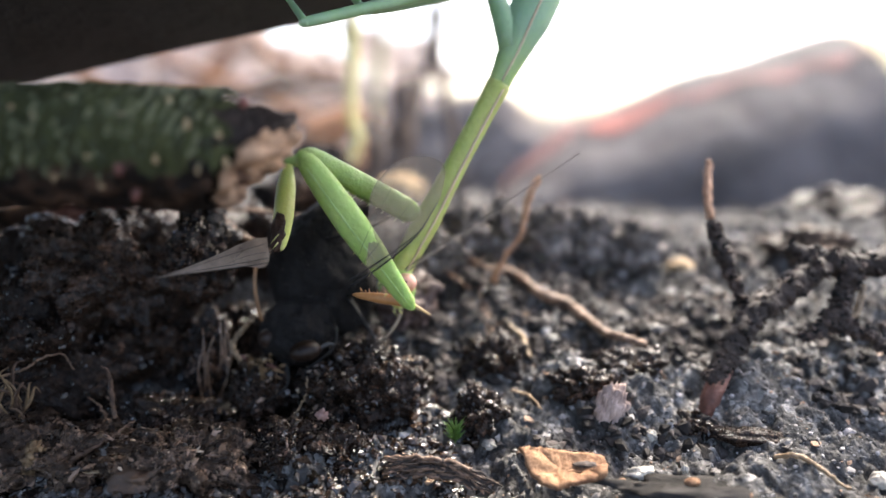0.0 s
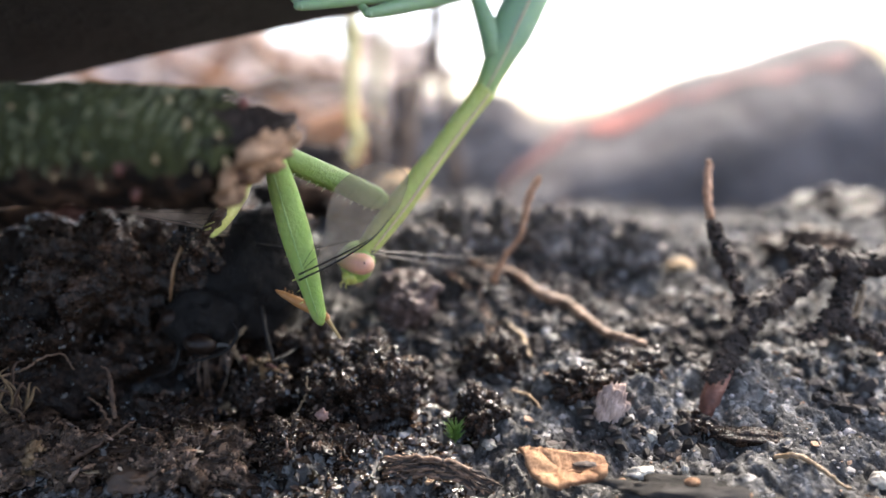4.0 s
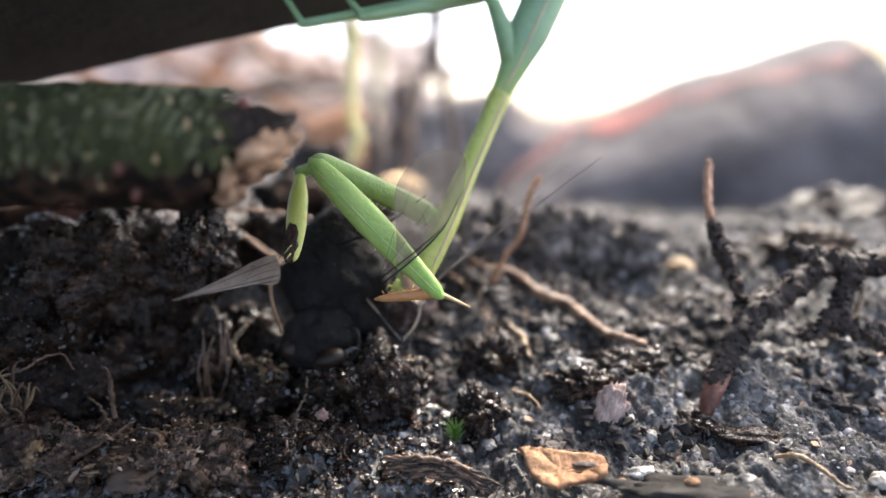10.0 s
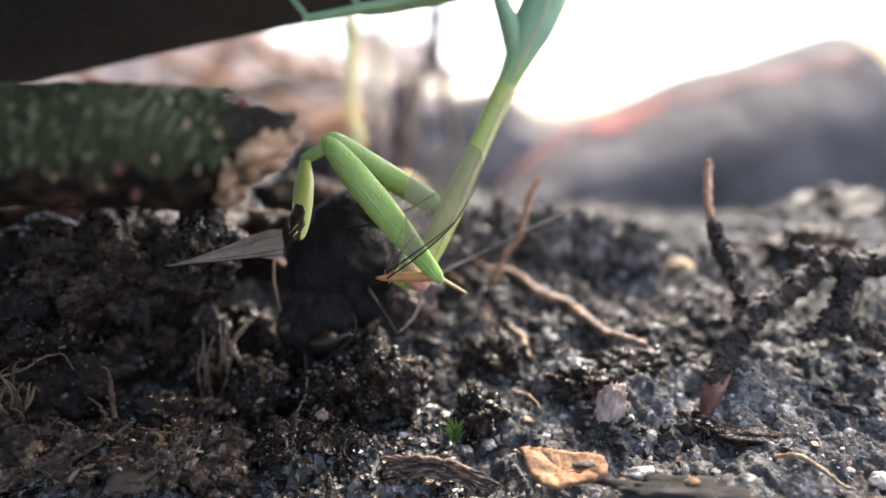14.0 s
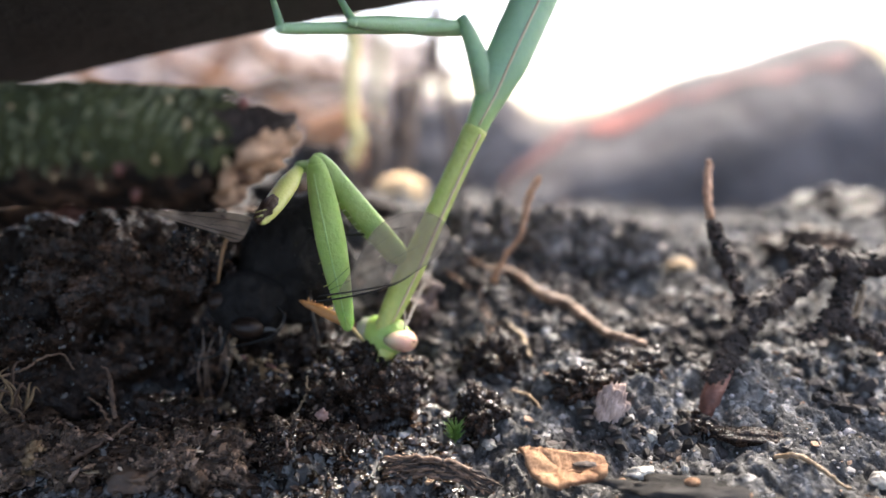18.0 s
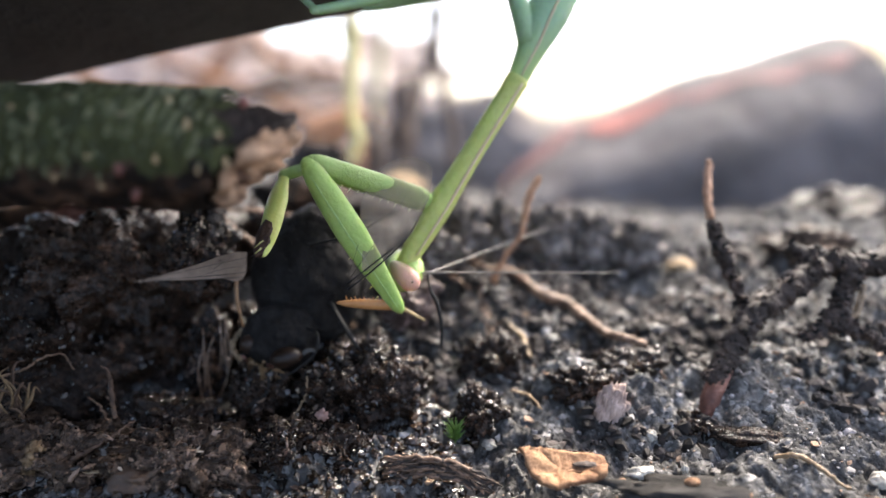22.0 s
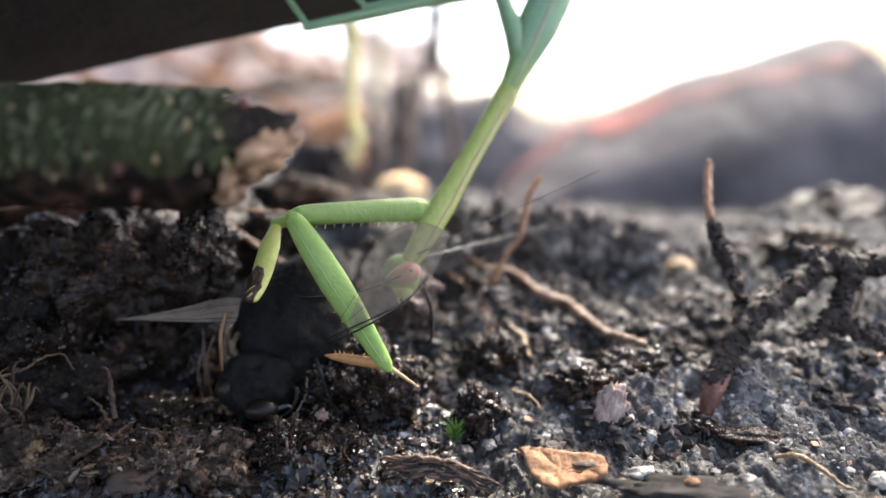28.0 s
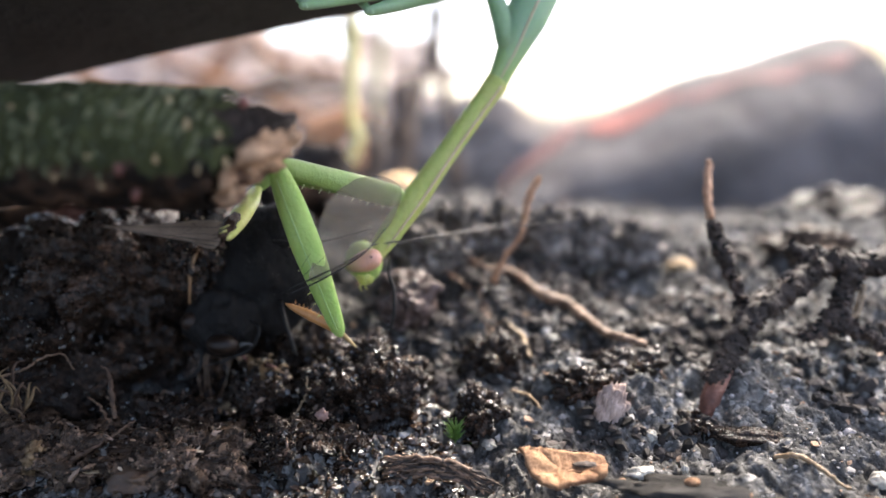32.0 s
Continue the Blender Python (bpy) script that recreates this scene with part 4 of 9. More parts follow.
    _z = _r.uniform(-1, 3.5)
    part("rootlet", tube(curve_points([(_x, 0, _z), (_x + _r.uniform(-.7, .7), -0.4, _z - 2.2), (_x + _r.uniform(-.5, .5), -0.5, _z - _r.uniform(4.0, 7.5))], 5), taper([0.06, 0.1, 0.04], 11), 6), ROOT_WET, rootlets)

# ---- green cane, nearer than the animals; it rises out of the soil beyond the view and ends in a slanting tear ----
_c0 = Vector((-37.02, 78.76, 21.38))
_EYE0 = Vector((0, 0, 25))
NEAR = 0.56
_near = _EYE0 + (_c0 - _EYE0) * NEAR
cane = thing("green_cane", _near, "thick green warty cane with a broken brown end, overhanging the clods", "cane")


def cane_part(name, bm, mat, label=""):
    bmesh.ops.translate(bm, vec=-_c0, verts=bm.verts)
    bmesh.ops.scale(bm, vec=(NEAR, NEAR, NEAR), verts=bm.verts)
    return part(name, bm, mat, cane, label)


def cane_body():
    b = bmesh.new()
    axis = [Vector(p) for p in ((-131.0, 90.0, -28.0), (-121.0, 88.0, -4.0), (-103.0, 84.6, 17.0), (-85.56, 82.77, 21.06), (-56.75, 79.79, 21.46), (-37.02, 78.76, 21.38), (-27.0, 78.71, 20.75), (-18.00, 78.66, 19.9), (-14.20, 78.61, 19.4))]
    pts = curve_points(axis, 48)
    return tube(pts, taper([7.4, 7.3, 7.1, 6.9, 6.9, 6.8, 6.3, 4.9, 3.9], len(pts)), 150, b)


def tear(p):
    """Where the slanting tear ends the cane at this height and depth."""
    return -17.2 - 0.1 * (25.0 - p.z) - 0.85 * max(0.0, 22.6 - p.z) - 0.7 * max(0.0, 77 - p.y)


def cane_pieces():
    """The bark with its slanting rows of bumps, torn off slantwise: bark, dead rim and torn face."""
    b = cane_body()
    b.verts.index_update()
    b.faces.index_update()
    torn = set()
    for v in b.verts:
        q = v.co.copy()
        ang = math.atan2(q.z - _c0.z, q.y - _c0.y) * 6.8
        n = noise.fractal(q * 0.45, 0.8, 2.0, 4)
        u, w = q.x + 0.45 * ang + 0.5 * n, ang - 0.25 * q.x
        d = noise.voronoi(Vector((u * 0.75, w * 0.42, 5)))[0][0]
        e = noise.voronoi(Vector((u * 1.7 + 9, w * 1.1, 2)))[0][0]
        out = (q - Vector((q.x, _c0.y, _c0.z))).normalized()
        v.co += out * (0.3 * n + 1.1 * max(0.0, 0.5 - d) + 0.4 * max(0.0, 0.5 - e))
        q = v.co
        limit = tear(q) + 0.9 * noise.fractal(Vector((0, q.y, q.z)) * 0.5, 0.8, 2.0, 5)
        if q.x > limit:
            rag = noise.fractal(Vector((3, q.y, q.z)) * 0.9, 0.7, 2.0, 5)
            v.co.x = limit - 1.5 * abs(rag) - 1.2 * abs(noise.fractal(Vector((8, q.y, q.z)) * 0.35, 0.7, 2.0, 3))
            torn.add(v.index)
    kinds = {"bark": [], "dead_rim": [], "brown_underside": [], "cut_end": []}
    for f in b.faces:
        c = f.calc_center_median()
        hit = sum(v.index in torn for v in f.verts)
        edge = tear(c) - c.x
        if hit == len(f.verts):
            kinds["cut_end"].append(f.index)
        elif c.z > _c0.z + 0.4 and edge < 4.6 + 2.5 * noise.noise(c * 0.5) - (27 - c.z) * 0.35:
            kinds["dead_rim"].append(f.index)
        # Faces low on the cane, and its foot, take the dark brown.
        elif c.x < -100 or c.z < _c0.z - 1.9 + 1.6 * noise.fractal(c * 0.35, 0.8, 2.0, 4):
            kinds["brown_underside"].append(f.index)
        else:
            kinds["bark"].append(f.index)
    out = {}
    for k, keep in kinds.items():
        keep, c = set(keep), b.copy()
        c.faces.index_update()
        bmesh.ops.delete(c, geom=[f for f in c.faces if f.index not in keep], context="FACES")
        out[k] = c
    b.free()
    return out


_pieces = cane_pieces()
cane_part("bark", _pieces["bark"], CANE)
_b = bmesh.new()
_rows = []
for _i in range(26):
    _row = []
    for _j in range(72):
        _a, _q = 2 * math.pi * _j / 72, 0.02 + 5.2 * _i / 25
        _p = Vector((0, _c0.y + _q * math.cos(_a), _c0.z - 1.5 + _q * math.sin(_a)))
        _n = Vector((0, _p.y, _p.z))
        _w = 0.3 if _p.z > _c0.z + 1.6 else 1.0
        _p.x = tear(_p) + 0.1 + _w * (1.9 * noise.fractal(_n * 0.45, 0.7, 2.1, 6) - 1.3 * abs(noise.noise(_n * 0.9)) + 0.5 * (0.5 - noise.voronoi(_n * 0.8)[0][0]))
        _row.append(_b.verts.new(_p))
    _rows.append(_row)
for _r0, _r1 in zip(_rows, _rows[1:]):
    for _j in range(72):
        _b.faces.new((_r0[_j], _r0[(_j + 1) % 72], _r1[(_j + 1) % 72], _r1[_j]))
_b.faces.index_update()
_top = {f.index for f in _b.faces if f.calc_center_median().z > _c0.z + 1.9 + 1.4 * noise.noise(f.calc_center_median() * 0.7)}
_b2 = _b.copy()
_b2.faces.index_update()
bmesh.ops.delete(_b, geom=[f for f in _b.faces if f.index in _top], context="FACES")
bmesh.ops.delete(_b2, geom=[f for f in _b2.faces if f.index not in _top], context="FACES")
for _m in (_b, _b2):
    bmesh.ops.solidify(_m, geom=_m.faces[:], thickness=0.4)
_pieces["cut_end"].free()
cane_part("dead_tip", _b2, CANE_BURNT, "black dead bark tip")
cane_part("cut_end", _b, CANE_END, "ragged tan broken end")
cane_part("dead_rim", _pieces["dead_rim"], CANE_BURNT, "black dead bark rim")
cane_part("brown_underside", _pieces["brown_underside"], CANE_BROWN, "dark brown bark underneath")
_rw = np.random.default_rng(62)
_warts = bmesh.new()
for _i in range(50):
    for _j in range(15):
        _x = -66 + 0.98 * _i + 0.28 * _j + _rw.uniform(-0.35, 0.35)
        _a = radians(-22 + 9.5 * _j + _rw.uniform(-3, 3))
        if _x > -23.5 or _rw.random() < 0.12:
            continue
        _up, _n = Vector((0.42, math.sin(_a), math.cos(_a))), Vector((0, -math.cos(_a), math.sin(_a)))
        _p = Vector((_x, _c0.y + 0.02 * (_x + 37) ** 2 * 0.1, _c0.z)) + _n * (6.75 if _x < -37 else 6.75 - 0.04 * (_x + 37))
        _h, _w = _rw.uniform(0.45, 1.1), _rw.uniform(0.16, 0.31)
        tube([_p - _up * _h - _n * 0.25, _p - _up * _h * 0.45, _p + _n * 0.12 + _up * _h * 0.25, _p + _up * _h - _n * 0.25], [0.05, _w, _w * 0.9, 0.05], 7, _warts)
tagged(cane_part("warty_skin", _warts, CANE_WART, "pale green raised warts in slanting rows"), kind="stuff")
for _k, _p in enumerate(((-36.60, 72.09, 20.65), (-29.61, 72.05, 20.42), (-26.49, 72.94, 23.96), (-23.17, 72.92, 22.81), (-40.42, 72.28, 18.48), (-42.24, 73.05, 24.53), (-33.20, 73.11, 24.82), (-28.71, 74.61, 26.27),
                        (-22.62, 72.87, 19.90), (-44.70, 73.48, 25.68), (-39.39, 74.67, 26.56), (-25.60, 72.85, 19.31), (-35.83, 72.92, 17.53))):
    cane_part("prickle_scar", blob((0.26, 0.3, 0.32 + 0.14 * (_k % 3)), 3, 0.3, 1.5, 60 + _k, _p), CANE_SPOT)
for _k, _p in enumerate(((-33.49, 72.05, 19.38), (-21.43, 76.12, 26.18), (-32.49, 73.24, 16.60))):
    cane_part("bud", blob((0.5, 0.5, 0.7), 3, 0.3, 1.5, 80 + _k, _p), CANE_BUD, "small reddish bud")


def bark_piece(centre, size, seed, label, mat):
    ob = part("bark_piece", blob(size, 4, 0.35, 1.6, seed, octaves=6), mat)
    ob.location = mm(centre)
    return tagged(ob, label, "bark", "bark pieces")


bark_piece((-45.95, 75.35, 14.32), (7.5, 3, 2.0), 301, "brown bark piece on the clods behind the cane", CANE_BROWN)
bark_piece((-36.81, 74.49, 15.18), (6.0, 3, 2.0), 302, "brown bark piece lying on the clods", TWIG_BARE)
bark_piece((-29.50, 74.54, 15.42), (6.0, 3, 2.0), 303, "dark bark piece lying on the clods", CANE_BURNT)
bark_piece((-16.0, 79.0, 15.4), (5.6, 3, 2.6), 304, "dark brown bark slab on the crest", CANE_BROWN)
# Black piece 306 is added as the shadow patch of this gap.
bark_piece((-18.5, 101.0, 15.6), (5.5, 3, 4.8), 306, "dark piece standing in for the shadow in the gap behind the crest", CANE_BURNT)
bark_piece((-9.5, 78.0, 14.6), (4.6, 3, 1.7), 305, "black bark flake on the crest", CANE_BURNT)

# ---- black board overhead ----
def board():
    """A leaning board: its lower edge crosses the view, its underside rises towards the viewer and on past the camera,
    an unseen length added to block light.
    """
    b = bmesh.new()
    low = [Vector(p) for p in ((-90.31, 62.75, 1.93), (-66.53, 68.66, 21.84), (-43.96, 70.71, 27.13), (-26.74, 70.40, 30.79), (-12.74, 69.91, 33.54), (0.32, 69.30, 35.62), (9.44, 69.73, 37.83))]
    vs = []
    for p in low:
        vs.append([b.verts.new(p), b.verts.new(p + Vector((0, 9, 3.2))), b.verts.new(p + Vector((-10, -150, 96))), b.verts.new(p + Vector((-10, -154, 86)))])
    for a, c in zip(vs, vs[1:]):
        for k in range(4):
            b.faces.new((a[k], a[(k + 1) % 4], c[(k + 1) % 4], c[k]))
    b.faces.new(vs[0][::-1])
    b.faces.new(vs[-1])
    bmesh.ops.recalc_face_normals(b, faces=b.faces)
    bmesh.ops.bevel(b, geom=b.edges[:], offset=0.8, segments=2, affect="EDGES")
    return tagged(part("dark_board", b, BOARD), "black leaning board overhanging the soil", "board")


board()


# ---- blurred litter behind ----
def stalk(points, radii, mat, label, seed=1, name="dry_stalk", category="stalk", flat=1.0):
    return tagged(part(name, rod(points, radii, 6, 8, 0.05, seed, flat), mat), label, category, "stalks behind")


stalk([(-15.3, 107.0, 10.5), (-14.7, 107.3, 16.2), (-12.9, 108.4, 21.5), (-14.1, 108.9, 25.0), (-13.8, 110.5, 33.0), (-13.6, 112.3, 43.0)], [0.8, 0.85, 0.8, 0.85, 0.9, 0.8], STALK_YELLOW, "pale yellow-green bent upright stalk", 71)
stalk([(-17.82, 169.80, 7.61), (-15.47, 175.34, 36.09), (-13.26, 179.56, 57.79)], [0.7, 0.8, 0.6], MOSS, "thin green upright stalk", 72)
stalk([(3.19, 139.84, 10.68), (0.68, 143.09, 27.43), (-1.82, 145.70, 40.83), (-3.87, 147.65, 50.88)], [1.3, 1.2, 1.0, 0.9], STALK_BROWN, "dark leaning dry stem", 73)
stalk([(-10.69, 139.84, 10.68), (-5.57, 143.09, 27.43), (-1.02, 146.13, 43.07), (1.82, 148.30, 54.23)], [1.3, 1.2, 1.1, 0.9], STALK_BROWN, "dark thin leaning stem crossing another", 74)
stalk([(-9.21, 134.84, 11.19), (-7.57, 136.73, 20.89), (-9.21, 138.61, 30.58)], [2.6, 2.4, 1.2], STALK_BROWN, "thick short brown stub", 75)
stalk([(-24.77, 120.60, 16.56), (-20.38, 121.54, 21.34), (-14.28, 124.51, 26.15)], [2.5, 3.5, 1.5], LEAF_BROWN, "curled dry brown leaf", 76, "dry_leaf", "leaf", 0.4)
stalk([(-17.19, 115.04, 14.16), (-15.14, 115.67, 17.37), (-13.57, 117.48, 21.46)], [1.0, 2.0, 1.0], LEAF_BROWN, "small brown withered leaf", 77, "dry_leaf", "leaf", 0.4)


stalk([(-51.68, 153.20, 27.01), (-37.05, 153.83, 30.24), (-20.26, 156.11, 31.52)], [1.0, 1.5, 0.8], STALK_BROWN, "dark dry stem lying across the litter", 81)
stalk([(-66.83, 165.40, 37.35), (-49.93, 164.53, 32.89), (-28.76, 160.63, 23.34)], [0.9, 1.2, 0.8], LEAF_BROWN, "thin brown stem sloping through the litter", 82)
stalk([(-47.52, 176.92, 44.23), (-38.77, 173.54, 37.30), (-23.47, 170.95, 34.51)], [0.9, 1.3, 0.8], LEAF_BROWN, "reddish brown stem among the litter", 83)
stalk([(-58.86, 169.16, 30.50), (-53.50, 170.44, 37.08), (-48.80, 171.59, 43.00)], [0.8, 1.2, 0.7], LEAF_BROWN, "short brown stem leaning among the litter", 84)
stalk([(-9.93, 131.46, 20.00), (-6.76, 132.67, 26.22), (-7.18, 134.08, 33.48)], [1.2, 1.4, 0.7], STALK_BROWN, "brown dry stem with a bent tip", 85)
stalk([(-13.81, 117.68, 11.99), (-11.12, 118.78, 17.64), (-11.89, 120.24, 25.17)], [1.2, 1.6, 0.8], STALK_BROWN, "brown withered stem behind the crest", 86)


def litter(count, mat, seed, name, label, radius, flat):
    """A far heap of dry stems or leaves, blurred into one mass."""
    rnd = random.Random(seed)
    b = bmesh.new()
    for k in range(count):
        d = rnd.uniform(190, 310)
        px, py = rnd.uniform(-0.75, -0.1), rnd.uniform(-0.04, 0.145)
        if py > 0.02 and px > -0.05:
            py = rnd.uniform(-0.04, 0.02)
        p0 = Vector((px * d, d, 25 + py * d))
        p2 = p0 + Vector((rnd.uniform(-0.05, 0.2) * d, rnd.uniform(-25, 25), rnd.uniform(-0.06, 0.06) * d))
        p1 = (p0 + p2) / 2 + Vector((0, 0, rnd.uniform(-5, 5)))
        r = rnd.uniform(*radius)
        tube(curve_points([p0, p1, p2], 4), taper([r * 0.6, r, r * 0.3], 9), 6, b, flat)
    return tagged(part(name, b, mat), label, "plant litter", kind="stuff")


_ob = part("litter_bank", blob((100, 30, 30), 5, 0.25, 2.0, 411, octaves=7), STALK_BANK)
_ob.location = mm((-125.43, 348.30, 31.0))
tagged(_ob, "pale bank of bleached leaf litter far behind", "litter bank", kind="stuff")
litter(52, STALK_BROWN, 201, "dry_stem_litter", "tangled dry brown stems behind the cane", (0.6, 1.8), 1.0)
litter(16, LEAF_BROWN, 202, "brown_leaf_litter", "curled dry brown leaves behind the cane", (1.5, 4.0), 0.35)
litter(80, STALK_PALE, 203, "bleached_litter", "bleached pale dry leaves and stems behind the cane", (2.0, 6.0), 0.4)

for _c, _s, _k, _l in (((10.0, 160.0, 11.0), (26, 10, 15.5), 401, "brown crumbly soil mound behind the crest"), ((-11.60, 169.80, 7.61), (26, 12, 14), 402, "low brown soil mound among dry stems"),
                       ((54.29, 95.14, 11.35), (7, 5, 3.5), 403, "dark soil lump on the crest")):
    _ob = part("soil_mound", blob(_s, 5, 0.3, 1.6, _k, octaves=8), CLOD_BANK if _k == 402 else FAR_SOIL if _s[0] > 10 else CLOD)
    _ob.location = mm(_c)
    tagged(_ob, _l, "soil mound", "soil mounds")

# red and grey withered leaf, arched like a low roof behind the crest
_m0 = Vector((64.37, 169.80, 7.61))
mound = thing("withered_leaf", _m0, "arched grey withered leaf with red streak and yellowed end", "leaf")
_crest = curve_points([(11.0, 164.8, 7.0), (17.5, 165.5, 15.0), (28.0, 167.2, 22.6), (37.5, 168.2, 25.6), (55.0, 169.2, 33.2), (72.0, 170.4, 38.2), (84.0, 171.4, 42.0), (91.0, 171.8, 44.0), (97.0, 171.6, 42.4), (103.0, 170.6, 37.5), (113.0, 168.0, 23.0), (122.0, 166.0, 6.0)], 8)


def leaf_at(u, t):
    """A point of the arched blade: u along the crest, t from the crest (0) down its front to the soil (1)."""
    k = min(int(u * (len(_crest) - 1)), len(_crest) - 2)
    p = _crest[k].lerp(_crest[k + 1], u * (len(_crest) - 1) - k)
    z = 5.0 + (p.z - 5.0) * math.cos(t * math.pi / 2) ** 0.8
    q = Vector((p.x - 5 * t, p.y - 44 * math.sin(t * math.pi / 2), z))
    return q + 0.9 * noise.noise_vector(q * 0.07) + 0.35 * noise.noise_vector(q * 0.25) - _m0


def leaf_piece(name, u0, u1, t0, t1, nu, nt, lift, mat, label=""):
    b = bmesh.new()
    rows = []
    for i in range(nu + 1):
        u, f = u0 + (u1 - u0) * i / nu, i / nu
        lo, hi = t0(f), t1(f)
        rows.append([b.verts.new(leaf_at(u, lo + (hi - lo) * j / nt) + Vector((0, -lift, lift))) for j in range(nt + 1)])
    for r0, r1 in zip(rows, rows[1:]):
        for j in range(nt):
            b.faces.new((r0[j], r1[j], r1[j + 1], r0[j + 1]))
    bmesh.ops.solidify(b, geom=b.faces[:], thickness=0.8)
    return part(name, b, mat, mound, label)


leaf_piece("blade", 0.0, 0.61, lambda f: 0.0, lambda f: 1.0, 66, 16, 0.0, LEAF_RED)
leaf_piece("yellowed_end", 0.61, 1.0, lambda f: 0.0, lambda f: 1.0, 34, 16, 0.0, LEAF_YELLOW, "yellowish cream end of the leaf")
leaf_piece("streak", 0.21, 0.34, lambda f: 0.33 - 0.06 * math.sin(3.1 * f), lambda f: 0.36 + 0.15 * math.sin(3.1 * f) * (1 - 0.5 * f), 30, 6, 0.5, LEAF_RED_RIM, "bright red streak on the leaf")
leaf_piece("streak", 0.34, 0.60, lambda f: 0.34 + 0.06 * f, lambda f: 0.41 + 0.03 * f + 0.02 * math.sin(20 * f), 30, 3, 0.4, LEAF_PINK, "thin faded red vein")
leaf_piece("flank", 0.04, 0.2, lambda f: 0.02, lambda f: 0.34 + 0.3 * f * (1 - f), 16, 5, 0.3, LEAF_PINK, "pinkish flank of the leaf")


# ---- mantis ----
def bone(ax, ay, az, bx, by, bz):
    """The pose of a limb that starts at a and runs along its own z axis towards b; its x axis faces the camera's side."""
    a, b = mm((ax, ay, az)), mm((bx, by, bz))
    z = (b - a).normalized()
    x = Vector((0, -1, 0)) - z * z.dot(Vector((0, -1, 0)))
    x.normalize()
    y = z.cross(x)
    m = Matrix((x, y, z)).transposed().to_4x4()
    m.translation = a
    return m


def spin(x, y, z, turn, yaw=0):
    """A pose upright in the tilted plane of the animals, turned clockwise about the depth axis, then about its own upright."""
    return Matrix.Translation(mm((x, y, z))) @ pose(0, 0, 0, -11, 0, 0) @ pose(0, 0, 0, 0, turn, 0) @ pose(0, 0, 0, 0, 0, -yaw)


mantis = new("mantis")
tagged(mantis, "slender green praying mantis gripping its dark prey head down", "mantis")


def limb(name, profile, mat, parent=mantis, flat=1.0, sides=14, label="", bend=None):
    """profile: rows of distance along the limb, radius; an optional bend function shifts the axis."""
    (z0, r0), (z1, r1) = profile[0], profile[-1]
    profile = [(z0 - 0.7 * r0, 0.1 * r0), (z0 - 0.45 * r0, 0.65 * r0)] + list(profile) + [(z1 + 0.45 * r1, 0.65 * r1), (z1 + 0.7 * r1, 0.1 * r1)]
    zs = [p[0] for p in profile]
    fine = np.unique(np.concatenate([np.linspace(zs[0], zs[-1], 24), np.linspace(zs[0], z0 + 0.8 * r0, 8), np.linspace(z1 - 0.8 * r1, zs[-1], 8)]))
    rs = np.interp(fine, zs, [p[1] for p in profile])
    rs = np.convolve(np.pad(rs, 1, mode="edge"), [0.25, 0.5, 0.25], "valid")
    pts = [Vector(bend(z) if bend else (0, 0, 0)) + Vector((0, 0, z)) for z in fine]
    return part(name, tube(pts, [float(r) for r in rs], sides, flat=flat, side=(1, 0, 0)), mat, parent, label)


thorax = limb("thorax", [(-0.6, 0.75), (0, 0.95), (1.2, 1.02), (4, 1.5), (6, 1.9), (9, 1.95), (14, 1.95)], GREEN_GRADED, flat=0.8, label="blue-green middle thorax")
part("stripe", tube(curve_points([(0.80, 0.1, 0.2), (1.02, 0.3, 3), (1.5, 0.25, 6), (1.57, 0.3, 9), (1.57, 0.35, 13)], 5), taper([0.07, 0.1, 0.1, 0.1, 0.08], 21), 6), STRIPE, thorax, "pinkish pale side stripe")
limb("abdomen", [(13, 1.7), (16, 2.4), (24, 3.0), (34, 2.6), (40, 0.8)], GREEN_BLUE, thorax, 0.8)
pronotum = limb("pronotum", [(-0.4, 0.8), (0, 1.05), (0.7, 1.0), (2, 0.92), (7, 0.9), (11, 1.0), (12.4, 1.15), (14.2, 1.05), (16.2, 0.98), (17.2, 0.9), (18.2, 0.68), (19.2, 0.6)], GREEN_OLIVE, flat=0.8)
part("stripe", tube(curve_points([(0.72, -0.5, 0.3), (0.66, -0.46, 3), (0.65, -0.46, 8), (0.76, -0.54, 12), (0.74, -0.5, 15), (0.7, -0.46, 17.2)], 5), taper([0.08, 0.12, 0.13, 0.12, 0.1, 0.05], 26), 6), STRIPE, pronotum, "pinkish pale side stripe")

_turn = Matrix.Rotation(radians(-25), 3, "Z")
_hb = bmesh.new()
bmesh.ops.create_uvsphere(_hb, u_segments=24, v_segments=16, radius=1)
for _v in _hb.verts:
    _w = 1.0 - 0.45 * max(0.0, -_v.co.z)
    _v.co = _turn @ Vector(((_v.co.x * 2.35 - 0.75) * _w, _v.co.y * 1.35, _v.co.z * 1.75 - 0.05))
head = part("head", _hb, GREEN_BRIGHT, mantis, "pale green triangular head")
_face = Matrix.Rotation(radians(36), 3, "Z")
_eb = blob((1.55, 0.85, 0.85), 4, 0.0, 1, 0)
for _v in _eb.verts:
    _w = 1 + 0.3 * _v.co.x / 1.55
    _v.co = _face @ Vector((_v.co.x - 0.12, _v.co.y * _w - 1.25, _v.co.z * _w - 0.12))
part("eye", _eb, EYE_PINK, head, "bulging pink compound eye")
part("eye_spot", blob((0.1, 0.07, 0.1), 2, 0.0, 1, 0, _face @ Vector((0.72, -2.12, 0.02))), PUPIL, head)
_eb = blob((0.95, 1.0, 1.1), 4, 0.0, 1, 0, (-2.45, -0.1, 0.1))
bmesh.ops.rotate(_eb, cent=(0, 0, 0), matrix=_turn, verts=_eb.verts)
